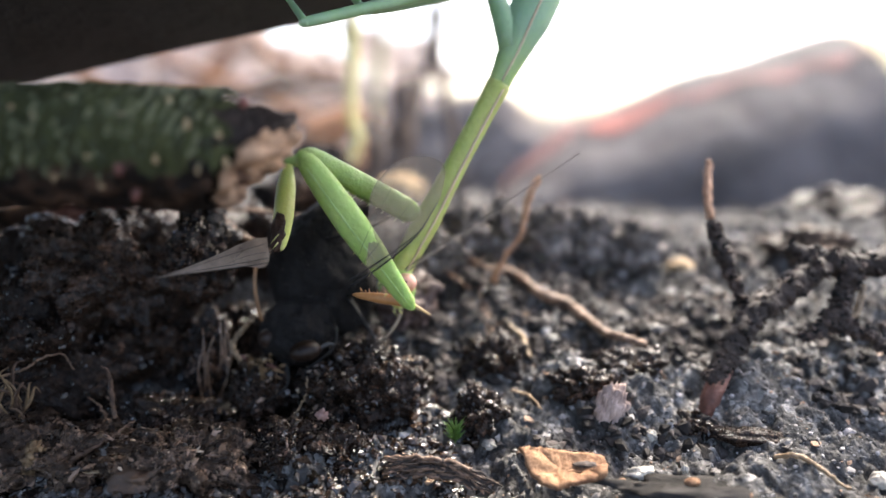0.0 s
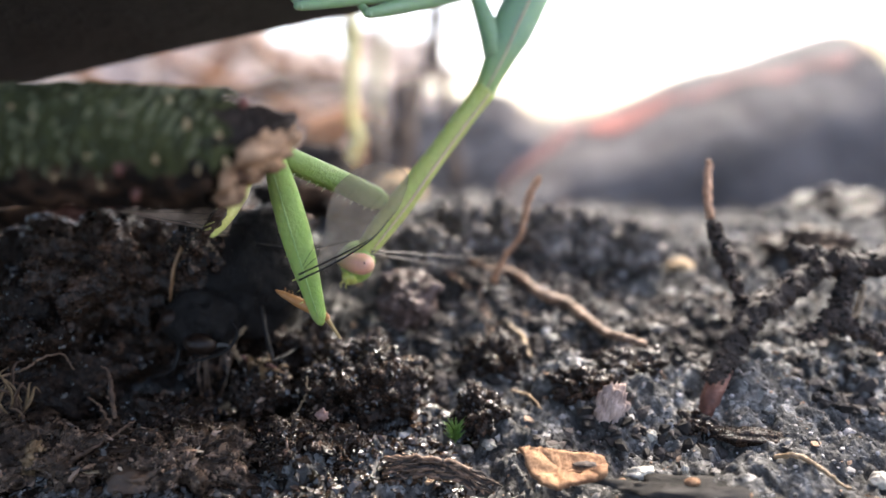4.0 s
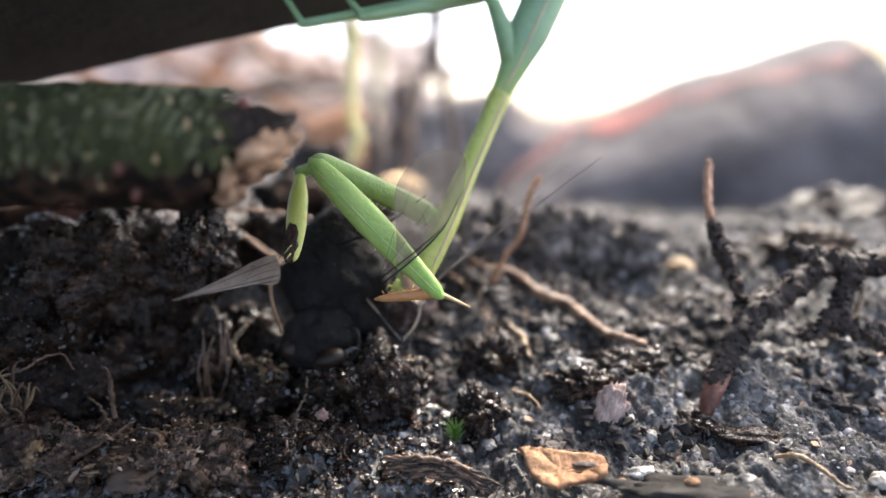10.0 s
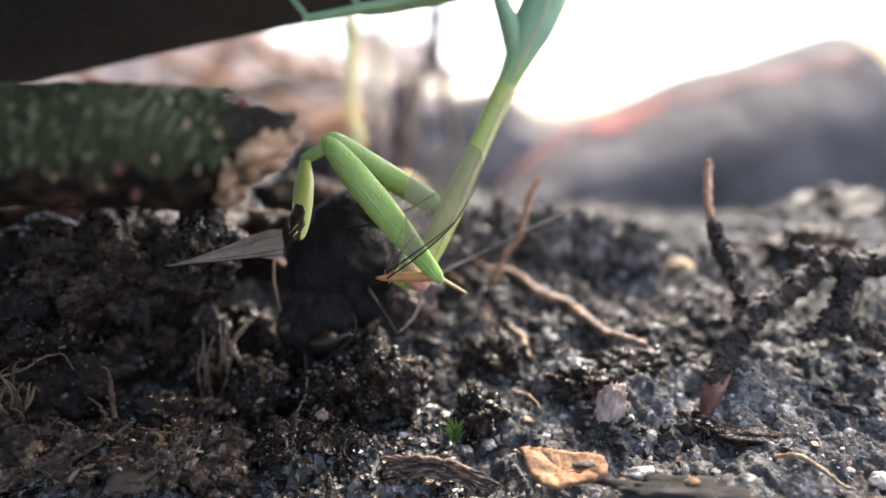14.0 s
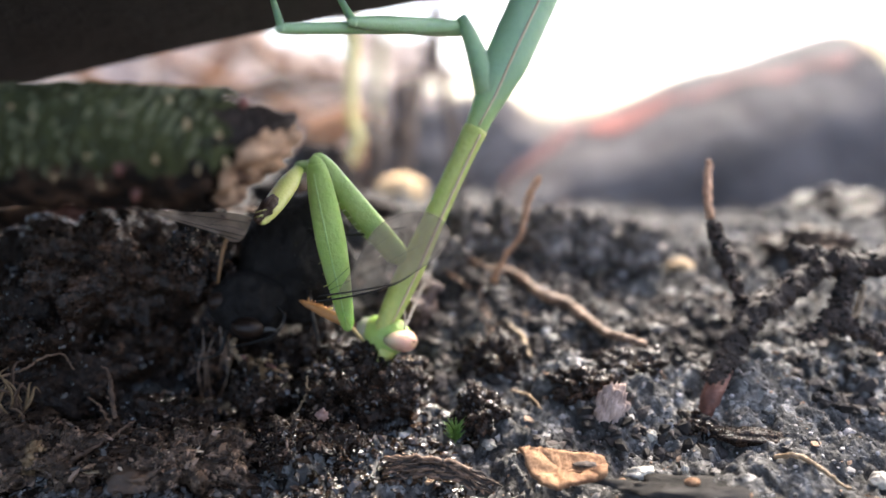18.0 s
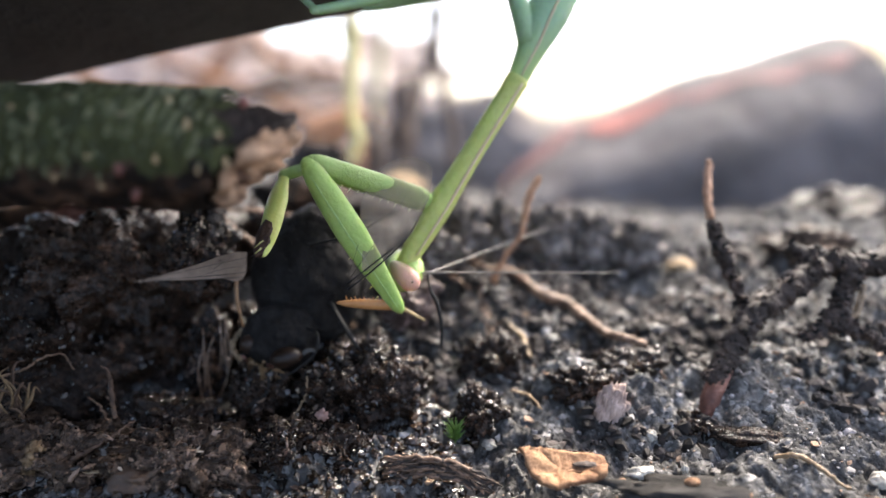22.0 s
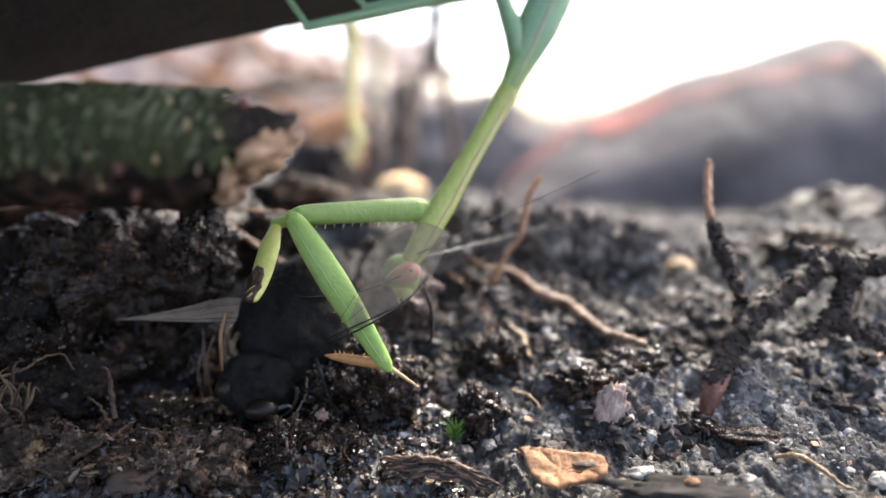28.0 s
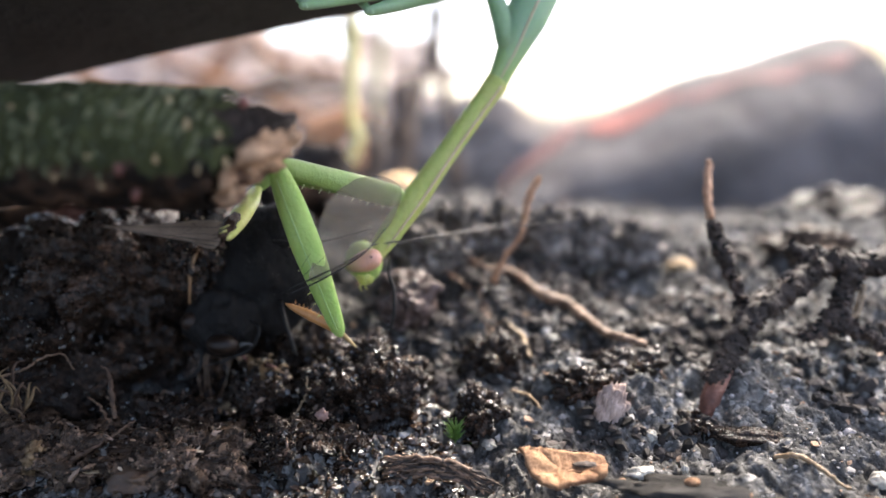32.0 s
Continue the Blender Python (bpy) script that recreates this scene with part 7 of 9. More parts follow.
        (2, bone(-7.71, 54.19, 11.37, -6.38, 56.06, 9.17)), (2.5, bone(-7.58, 55.01, 11.88, -6.46, 55.71, 8.92)),
        (3, bone(-7.91, 54.04, 10.92, -6.59, 55.86, 8.53)), (3.5, bone(-9.16, 52.66, 9.78, -8.41, 54.48, 7.37)),
        (5.5, bone(-9.25, 52.06, 9.10, -8.17, 54.20, 7.01)), (6, bone(-9.55, 53.50, 8.42, -8.70, 55.63, 6.29)),
        (6.5, bone(-9.38, 52.85, 9.12, -7.88, 55.05, 7.29)), (7, bone(-8.32, 52.70, 10.24, -7.14, 54.84, 8.16)),
        (7.5, bone(-6.42, 53.13, 11.11, -6.16, 54.89, 8.37)), (8, bone(-6.69, 53.12, 11.08, -5.16, 54.69, 8.66)),
        (8.5, bone(-6.64, 53.61, 10.98, -5.16, 55.47, 8.77)), (9, bone(-6.33, 53.59, 11.11, -5.12, 55.74, 9.05)),
        (9.5, bone(-0.83, 51.79, 11.86, -1.39, 53.91, 9.67)), (10, bone(-0.45, 50.47, 11.89, 2.07, 51.71, 10.39)),
        (10.5, bone(-0.21, 51.43, 12.19, 2.00, 52.57, 10.15)), (11, bone(-0.33, 50.25, 11.95, 1.87, 51.97, 10.32)),
        (11.5, bone(-0.36, 51.56, 12.47, 2.18, 51.95, 10.58)), (12, bone(0.15, 50.96, 12.38, 2.51, 52.42, 10.71)),
        (12.5, bone(-1.21, 51.41, 11.72, 2.22, 51.31, 11.18)), (13, bone(-0.70, 52.11, 12.34, 2.04, 52.85, 10.93)),
        (13.5, bone(-0.43, 51.25, 12.55, 1.97, 52.74, 11.07)), (14, bone(-0.47, 53.14, 12.49, 1.95, 54.33, 10.76)),
        (14.5, bone(-1.46, 51.63, 12.84, 0.24, 53.56, 10.96)), (16.5, bone(-7.16, 52.89, 9.54, -5.84, 54.75, 7.28)),
        (17, bone(-6.68, 54.18, 9.61, -5.50, 55.75, 7.19)), (17.5, bone(-6.70, 54.59, 9.71, -5.93, 55.53, 6.69)),
        (18, bone(-7.65, 53.26, 8.65, -6.34, 55.09, 6.26)), (18.5, bone(-7.86, 53.44, 9.53, -6.74, 52.84, 6.42)),
        (19, bone(-8.44, 51.21, 7.91, -7.47, 53.31, 5.64)), (19.5, bone(-7.68, 52.09, 9.35, -7.26, 52.76, 6.22)),
        (20, bone(-8.82, 51.90, 8.98, -7.19, 53.20, 6.46)), (20.5, bone(-8.49, 52.31, 9.53, -5.53, 52.86, 8.44)),
        (21, bone(-6.51, 54.87, 11.19, -4.17, 56.05, 9.40)), (21.5, bone(-3.86, 52.81, 10.54, -2.81, 55.30, 8.93)),
        (22, bone(-3.62, 53.19, 10.11, -1.49, 54.89, 8.37)), (22.5, bone(-6.40, 52.42, 8.26, -2.14, 52.61, 7.95)),
        (23, bone(-5.10, 51.97, 8.58, -2.89, 53.13, 6.66)), (23.5, bone(-5.21, 52.52, 8.73, -3.58, 53.56, 6.19)),
        (24, bone(-6.31, 50.79, 8.52, -4.12, 51.92, 6.47)), (24.5, bone(-5.30, 51.78, 8.63, -4.03, 53.31, 6.04)),
        (25, bone(-6.03, 50.74, 8.29, -3.74, 52.18, 6.52)), (25.5, bone(-5.30, 50.78, 8.48, -3.53, 52.43, 6.50)),
        (27.5, bone(-3.00, 50.63, 7.69, -0.59, 51.82, 5.98)), (28, bone(-4.35, 50.34, 6.22, -1.93, 50.96, 4.19)),
        (28.5, bone(-3.36, 50.46, 6.80, -1.37, 51.54, 4.52)), (29, bone(-3.08, 50.51, 7.10, -0.80, 51.40, 5.13)),
        (30, bone(-3.00, 50.43, 6.70, -0.80, 51.88, 4.95)), (31, bone(-4.09, 50.47, 6.90, -2.06, 52.19, 5.27)),
        (32, bone(-8.16, 51.83, 8.62, -7.07, 53.94, 6.38))])
    walk(coxa_b, [
        (0, bone(-11.23, 56.85, 21.35, -2.52, 57.44, 16.54)), (0.5, bone(-12.09, 56.81, 21.17, -3.24, 57.40, 16.34)),
        (1, bone(-12.57, 56.63, 20.24, -2.74, 59.01, 16.83)), (1.5, bone(-11.99, 56.65, 20.36, -2.03, 59.12, 17.39)),
        (2, bone(-12.99, 56.92, 21.72, -6.43, 58.88, 18.29)), (2.5, bone(-12.60, 56.94, 21.83, -6.13, 58.19, 18.63)),
        (3, bone(-12.25, 57.06, 22.43, -3.80, 58.95, 18.65)), (3.5, bone(-13.34, 56.89, 21.59, -4.90, 58.60, 17.56)),
        (5.5, bone(-13.88, 56.82, 21.20, -3.86, 59.40, 18.81)), (6, bone(-13.48, 56.69, 20.52, -3.41, 59.13, 18.52)),
        (6.5, bone(-13.26, 56.81, 21.14, -3.97, 58.70, 17.69)), (7, bone(-13.30, 56.85, 21.38, -5.84, 58.12, 17.56)),
        (7.5, bone(-12.70, 56.90, 21.64, -5.75, 58.02, 17.41)), (8, bone(-12.76, 56.92, 21.70, -5.66, 57.93, 17.26)),
        (8.5, bone(-12.48, 56.87, 21.48, -5.48, 58.06, 17.24)), (9, bone(-12.32, 56.91, 21.66, -5.29, 58.19, 17.22)),
        (9.5, bone(-10.41, 56.80, 21.12, -1.51, 58.50, 16.30)), (10, bone(-10.31, 56.75, 20.83, -1.00, 58.54, 16.18)),
        (10.5, bone(-10.24, 56.88, 21.49, -1.11, 58.68, 16.19)), (11, bone(-10.11, 56.77, 20.94, -1.23, 58.82, 16.19)),
        (11.5, bone(-10.20, 56.95, 21.88, -0.89, 58.85, 16.70)), (12, bone(-9.49, 56.90, 21.64, -0.55, 58.88, 17.21)),
        (12.5, bone(-10.34, 56.88, 21.54, -0.56, 58.94, 17.17)), (13, bone(-9.97, 56.93, 21.79, -0.57, 59.00, 17.13)),
        (13.5, bone(-10.00, 56.94, 21.84, -0.66, 58.85, 17.07)), (14, bone(-9.33, 57.06, 22.42, -0.75, 58.70, 17.01)),
        (14.5, bone(-10.34, 57.09, 22.60, -1.33, 58.85, 16.71)), (16.5, bone(-9.45, 56.98, 22.01, -2.74, 57.46, 14.18)),
        (17, bone(-8.46, 57.02, 22.23, -0.75, 57.60, 14.86)), (17.5, bone(-9.00, 56.95, 21.87, -1.44, 58.41, 14.43)),
        (18, bone(-10.31, 56.76, 20.89, -3.86, 56.67, 12.59)), (18.5, bone(-12.05, 56.82, 21.20, -4.93, 58.21, 15.17)),
        (19, bone(-12.83, 56.59, 20.02, -3.73, 58.13, 15.50)), (19.5, bone(-12.80, 56.77, 20.93, -4.73, 57.86, 16.22)),
        (20, bone(-13.28, 56.73, 20.77, -4.94, 58.15, 17.01)), (20.5, bone(-13.35, 56.73, 20.76, -5.02, 57.62, 17.45)),
        (21, bone(-12.91, 56.82, 21.20, -3.80, 58.60, 18.63)), (21.5, bone(-12.00, 56.75, 20.85, -2.36, 57.86, 17.63)),
        (22, bone(-10.98, 56.72, 20.69, -1.44, 58.08, 17.70)), (22.5, bone(-12.76, 56.50, 19.58, -2.60, 57.49, 16.78)),
        (23, bone(-12.69, 56.48, 19.45, -1.95, 57.56, 17.17)), (23.5, bone(-12.20, 56.56, 19.89, -2.10, 58.71, 17.75)),
        (24, bone(-13.21, 56.52, 19.66, -2.64, 58.62, 17.29)), (24.5, bone(-12.57, 56.52, 19.68, -2.37, 59.35, 18.22)),
        (25, bone(-13.14, 56.46, 19.33, -2.55, 58.12, 17.22)), (25.5, bone(-12.68, 56.47, 19.39, -1.70, 58.76, 18.02)),
        (27.5, bone(-11.49, 56.20, 18.02, -0.64, 59.06, 17.79)), (28, bone(-12.14, 55.92, 16.56, -1.46, 58.75, 17.28)),
        (28.5, bone(-12.05, 55.95, 16.72, -1.13, 58.99, 17.43)), (29, bone(-11.83, 56.07, 17.34, -0.79, 58.94, 17.19)),
        (30, bone(-11.60, 56.02, 17.09, -0.66, 58.94, 17.19)), (31, bone(-11.85, 56.11, 17.55, -0.72, 59.05, 17.01)),
        (32, bone(-13.46, 56.64, 20.29, -3.72, 58.35, 18.05))])
    walk(trochanter_b, [
        (0, bone(-12.58, 56.81, 21.16, -11.23, 56.85, 21.35)), (0.5, bone(-13.16, 56.72, 20.70, -12.09, 56.81, 21.17)),
        (1, bone(-13.74, 56.63, 20.24, -12.57, 56.63, 20.24)), (1.5, bone(-14.28, 56.66, 20.40, -11.99, 56.65, 20.36)),
        (2, bone(-14.82, 56.70, 20.57, -12.99, 56.92, 21.72)), (2.5, bone(-14.43, 56.74, 20.79, -12.60, 56.94, 21.83)),
        (3, bone(-14.04, 56.78, 21.00, -12.25, 57.06, 22.43)), (3.5, bone(-15.46, 56.62, 20.15, -13.34, 56.89, 21.59)),
        (5.5, bone(-15.89, 56.57, 19.94, -13.88, 56.82, 21.20)), (6, bone(-15.10, 56.48, 19.45, -13.48, 56.69, 20.52)),
        (6.5, bone(-15.39, 56.53, 19.69, -13.26, 56.81, 21.14)), (7, bone(-15.68, 56.57, 19.94, -13.30, 56.85, 21.38)),
        (7.5, bone(-15.36, 56.55, 19.83, -12.70, 56.90, 21.64)), (8, bone(-15.03, 56.53, 19.73, -12.76, 56.92, 21.70)),
        (8.5, bone(-14.84, 56.53, 19.70, -12.48, 56.87, 21.48)), (9, bone(-14.65, 56.52, 19.67, -12.32, 56.91, 21.66)),
        (9.5, bone(-13.12, 56.59, 20.02, -10.41, 56.80, 21.12)), (10, bone(-11.59, 56.66, 20.36, -10.31, 56.75, 20.83)),
        (10.5, bone(-11.53, 56.64, 20.26, -10.24, 56.88, 21.49)), (11, bone(-11.46, 56.62, 20.15, -10.11, 56.77, 20.94)),
        (11.5, bone(-11.25, 56.70, 20.57, -10.20, 56.95, 21.88)), (12, bone(-11.03, 56.78, 21.00, -9.49, 56.90, 21.64)),
        (12.5, bone(-11.28, 56.78, 21.01, -10.34, 56.88, 21.54)), (13, bone(-11.52, 56.78, 21.02, -9.97, 56.93, 21.79)),
        (13.5, bone(-11.34, 56.82, 21.22, -10.00, 56.94, 21.84)), (14, bone(-11.16, 56.86, 21.42, -9.33, 57.06, 22.42)),
        (14.5, bone(-11.80, 56.90, 21.63, -10.34, 57.09, 22.60)), (16.5, bone(-10.73, 56.93, 21.76, -9.45, 56.98, 22.01)),
        (17, bone(-9.74, 56.98, 22.05, -8.46, 57.02, 22.23)), (17.5, bone(-10.66, 56.86, 21.42, -9.00, 56.95, 21.87)),
        (18, bone(-11.59, 56.74, 20.79, -10.31, 56.76, 20.89)), (18.5, bone(-12.89, 56.61, 20.12, -12.05, 56.82, 21.20)),
        (19, bone(-14.19, 56.48, 19.45, -12.83, 56.59, 20.02)), (19.5, bone(-14.61, 56.53, 19.69, -12.80, 56.77, 20.93)),
        (20, bone(-15.03, 56.57, 19.94, -13.28, 56.73, 20.77)), (20.5, bone(-15.03, 56.57, 19.94, -13.35, 56.73, 20.76)),
        (21, bone(-15.03, 56.57, 19.94, -12.91, 56.82, 21.20)), (21.5, bone(-13.96, 56.59, 20.05, -12.00, 56.75, 20.85)),
        (22, bone(-12.88, 56.62, 20.15, -10.98, 56.72, 20.69)), (22.5, bone(-13.46, 56.55, 19.80, -12.76, 56.50, 19.58)),
        (23, bone(-14.05, 56.48, 19.45, -12.69, 56.48, 19.45)), (23.5, bone(-14.33, 56.51, 19.59, -12.20, 56.56, 19.89)),
        (24, bone(-14.60, 56.53, 19.73, -13.21, 56.52, 19.66)), (24.5, bone(-14.51, 56.51, 19.59, -12.57, 56.52, 19.68)),
        (25, bone(-14.42, 56.48, 19.45, -13.14, 56.46, 19.33)), (25.5, bone(-13.96, 56.47, 19.39, -12.68, 56.47, 19.39)),
        (27.5, bone(-12.88, 56.08, 17.41, -11.49, 56.20, 18.02)), (28, bone(-13.50, 55.86, 16.29, -12.14, 55.92, 16.56)),
        (28.5, bone(-13.34, 55.95, 16.74, -12.05, 55.95, 16.72)), (29, bone(-13.18, 56.04, 17.19, -11.83, 56.07, 17.34)),
        (30, bone(-12.88, 56.00, 16.98, -11.60, 56.02, 17.09)), (31, bone(-13.31, 56.04, 17.19, -11.85, 56.11, 17.55)),
        (32, bone(-14.97, 56.43, 19.22, -13.46, 56.64, 20.29))])
    walk(femur_b, [
        (0, bone(-12.58, 56.81, 21.16, -12.19, 51.30, 15.07)), (0.5, bone(-13.16, 56.72, 20.70, -14.13, 51.89, 14.17)),
        (1, bone(-13.74, 56.63, 20.24, -12.72, 50.48, 14.80)), (1.5, bone(-14.28, 56.66, 20.40, -12.39, 51.64, 14.22)),
        (2, bone(-14.82, 56.70, 20.57, -14.23, 48.88, 18.38)), (2.5, bone(-14.43, 56.74, 20.79, -14.89, 48.72, 18.82)),
        (3, bone(-14.04, 56.78, 21.00, -14.00, 49.27, 17.75)), (3.5, bone(-15.46, 56.62, 20.15, -16.27, 49.09, 16.82)),
        (5.5, bone(-15.89, 56.57, 19.94, -16.90, 49.61, 15.57)), (6, bone(-15.10, 56.48, 19.45, -15.93, 48.96, 16.14)),
        (6.5, bone(-15.39, 56.53, 19.69, -15.94, 48.88, 17.04)), (7, bone(-15.68, 56.57, 19.94, -15.62, 48.88, 17.05)),
        (7.5, bone(-15.36, 56.55, 19.83, -15.29, 49.06, 16.64)), (8, bone(-15.03, 56.53, 19.73, -14.75, 49.06, 16.64)),
        (8.5, bone(-14.84, 56.53, 19.70, -15.07, 48.67, 17.29)), (9, bone(-14.65, 56.52, 19.67, -14.57, 48.66, 17.21)),
        (9.5, bone(-13.12, 56.59, 20.02, -10.97, 50.50, 14.88)), (10, bone(-11.59, 56.66, 20.36, -11.24, 51.14, 14.26)),
        (10.5, bone(-11.53, 56.64, 20.26, -10.96, 49.90, 15.75)), (11, bone(-11.46, 56.62, 20.15, -11.06, 50.90, 14.32)),
        (11.5, bone(-11.25, 56.70, 20.57, -11.20, 49.73, 16.16)), (12, bone(-11.03, 56.78, 21.00, -10.47, 51.05, 15.09)),
        (12.5, bone(-11.28, 56.78, 21.01, -11.29, 50.42, 15.81)), (13, bone(-11.52, 56.78, 21.02, -11.16, 51.05, 15.12)),
        (13.5, bone(-11.34, 56.82, 21.22, -11.17, 50.89, 15.57)), (14, bone(-11.16, 56.86, 21.42, -10.56, 50.71, 15.96)),
        (14.5, bone(-11.80, 56.90, 21.63, -11.68, 50.53, 16.39)), (16.5, bone(-10.73, 56.93, 21.76, -12.16, 49.63, 18.28)),
        (17, bone(-9.74, 56.98, 22.05, -11.46, 49.91, 18.43)), (17.5, bone(-10.66, 56.86, 21.42, -12.15, 49.96, 17.38)),
        (18, bone(-11.59, 56.74, 20.79, -13.04, 49.45, 17.34)), (18.5, bone(-12.89, 56.61, 20.12, -14.43, 49.33, 16.74)),
        (19, bone(-14.19, 56.48, 19.45, -15.40, 49.17, 15.90)), (19.5, bone(-14.61, 56.53, 19.69, -15.22, 48.88, 17.04)),
        (20, bone(-15.03, 56.57, 19.94, -16.43, 49.48, 16.18)), (20.5, bone(-15.03, 56.57, 19.94, -16.82, 49.33, 16.74)),
        (21, bone(-15.03, 56.57, 19.94, -14.57, 48.88, 17.05)), (21.5, bone(-13.96, 56.59, 20.05, -14.06, 49.66, 15.80)),
        (22, bone(-12.88, 56.62, 20.15, -13.31, 50.48, 14.80)), (22.5, bone(-13.46, 56.55, 19.80, -15.68, 51.12, 14.14)),
        (23, bone(-14.05, 56.48, 19.45, -14.73, 50.32, 13.98)), (23.5, bone(-14.33, 56.51, 19.59, -14.13, 49.73, 14.88)),
        (24, bone(-14.60, 56.53, 19.73, -15.94, 50.84, 14.00)), (24.5, bone(-14.51, 56.51, 19.59, -14.94, 49.94, 14.62)),
        (25, bone(-14.42, 56.48, 19.45, -15.31, 50.57, 13.93)), (25.5, bone(-13.96, 56.47, 19.39, -14.75, 50.75, 13.54)),
        (27.5, bone(-12.88, 56.08, 17.41, -13.23, 50.57, 11.33)), (28, bone(-13.50, 55.86, 16.29, -13.77, 49.12, 11.71)),
        (28.5, bone(-13.34, 55.95, 16.74, -13.62, 48.78, 12.62)), (29, bone(-13.18, 56.04, 17.19, -13.98, 53.27, 9.52)),
        (30, bone(-12.88, 56.00, 16.98, -13.36, 51.83, 9.94)), (31, bone(-13.31, 56.04, 17.19, -14.02, 50.53, 11.14)),
        (32, bone(-14.97, 56.43, 19.22, -15.37, 48.74, 16.31))])
    walk(left_wing, [
        (0, spin(-13.41, 56.45, 14.07, -13.1).inverted() @ bone(-14.29, 54.89, 13.91, -19.47, 48.24, 13.74)), (0.5, spin(-15.32, 56.29, 13.25, -8.9).inverted() @ bone(-14.63, 54.72, 13.02, -19.57, 48.03, 12.69)),
        (1, spin(-14.20, 56.36, 13.62, -16.5).inverted() @ bone(-14.97, 54.55, 12.13, -19.67, 47.83, 11.65)), (1.5, spin(-13.50, 56.28, 13.25, -16.4).inverted() @ bone(-16.56, 54.99, 14.40, -21.58, 48.50, 15.08)),
        (2, spin(-16.61, 57.06, 17.27, 0.0).inverted() @ bone(-18.16, 55.43, 16.68, -23.49, 49.17, 18.52)), (2.5, spin(-17.47, 57.15, 17.75, -3.6).inverted() @ bone(-17.70, 55.44, 16.73, -23.19, 49.19, 18.63)),
        (3, spin(-16.17, 56.92, 16.63, 0.0).inverted() @ bone(-17.25, 55.45, 16.77, -22.89, 49.21, 18.75)), (3.5, spin(-18.79, 56.71, 15.56, 8.1).inverted() @ bone(-17.32, 55.42, 16.63, -23.09, 49.18, 18.60)),
        (5.5, spin(-19.23, 56.45, 14.27, -3.2).inverted() @ bone(-17.63, 55.31, 16.06, -23.89, 49.07, 18.00)), (6, spin(-18.39, 56.54, 14.77, 8.1).inverted() @ bone(-17.70, 55.28, 15.92, -24.09, 49.04, 17.85)),
        (6.5, spin(-18.50, 56.73, 15.76, 2.5).inverted() @ bone(-17.93, 55.31, 16.08, -24.29, 49.06, 17.98)), (7, spin(-18.13, 56.73, 15.77, -4.7).inverted() @ bone(-18.16, 55.34, 16.24, -24.50, 49.09, 18.12)),
        (7.5, spin(-17.66, 56.64, 15.35, -10.0).inverted() @ bone(-17.82, 55.38, 16.41, -24.29, 49.09, 18.10)), (8, spin(-17.03, 56.63, 15.35, -5.0).inverted() @ bone(-17.47, 55.41, 16.59, -24.09, 49.08, 18.08)),
        (8.5, spin(-17.57, 56.76, 16.01, -8.7).inverted() @ bone(-17.47, 55.42, 16.64, -23.99, 49.09, 18.12)), (9, spin(-16.99, 56.74, 15.92, -6.5).inverted() @ bone(-17.47, 55.43, 16.68, -23.89, 49.10, 18.16)),
        (9.5, spin(-12.23, 56.31, 13.72, -15.9).inverted() @ bone(-13.61, 54.68, 12.84, -18.06, 48.00, 12.51)), (10, spin(-12.35, 56.20, 13.20, -19.7).inverted() @ bone(-13.38, 54.63, 12.57, -18.26, 47.95, 12.24)),
        (10.5, spin(-12.40, 56.46, 14.54, -17.7).inverted() @ bone(-13.15, 54.70, 12.91, -18.46, 48.02, 12.63)), (11, spin(-12.21, 56.19, 13.20, -24.1).inverted() @ bone(-12.92, 54.76, 13.24, -18.66, 48.10, 13.03)),
        (11.5, spin(-12.73, 56.53, 14.95, -21.8).inverted() @ bone(-12.70, 54.83, 13.58, -18.86, 48.12, 13.13)), (12, spin(-11.56, 56.35, 14.06, -24.2).inverted() @ bone(-12.47, 54.89, 13.91, -19.13, 48.30, 13.19)),
        (12.5, spin(-12.64, 56.47, 14.70, -15.0).inverted() @ bone(-12.92, 54.91, 14.02, -19.17, 48.20, 13.52)), (13, spin(-12.31, 56.35, 14.09, -15.9).inverted() @ bone(-13.38, 54.94, 14.14, -19.27, 48.25, 13.82)),
        (13.5, spin(-12.39, 56.43, 14.54, -18.4).inverted() @ bone(-13.26, 54.98, 14.36, -19.37, 48.31, 14.11)), (14, spin(-11.77, 56.50, 14.93, -12.4).inverted() @ bone(-13.15, 55.02, 14.58, -19.47, 48.37, 14.41)),
        (14.5, spin(-13.08, 56.58, 15.36, -10.8).inverted() @ bone(-13.34, 55.10, 14.95, -19.17, 48.50, 15.07)), (16.5, spin(-13.95, 56.94, 17.29, 7.8).inverted() @ bone(-14.10, 55.39, 16.44, -17.96, 49.01, 17.70)),
        (17, spin(-13.08, 56.98, 17.50, 11.3).inverted() @ bone(-14.29, 55.46, 16.82, -17.66, 49.14, 18.36)), (17.5, spin(-13.80, 56.75, 16.35, 7.6).inverted() @ bone(-15.20, 55.35, 16.26, -19.47, 49.13, 18.32)),
        (18, spin(-14.95, 56.72, 16.22, 7.7).inverted() @ bone(-16.11, 55.24, 15.70, -21.28, 49.12, 18.28)), (18.5, spin(-16.55, 56.58, 15.53, 2.5).inverted() @ bone(-17.13, 55.15, 15.25, -22.48, 49.06, 17.96)),
        (19, spin(-17.66, 56.39, 14.56, 11.0).inverted() @ bone(-18.16, 55.07, 14.81, -23.69, 49.00, 17.65)), (19.5, spin(-17.63, 56.62, 15.78, 5.2).inverted() @ bone(-18.61, 55.15, 15.25, -24.09, 49.05, 17.90)),
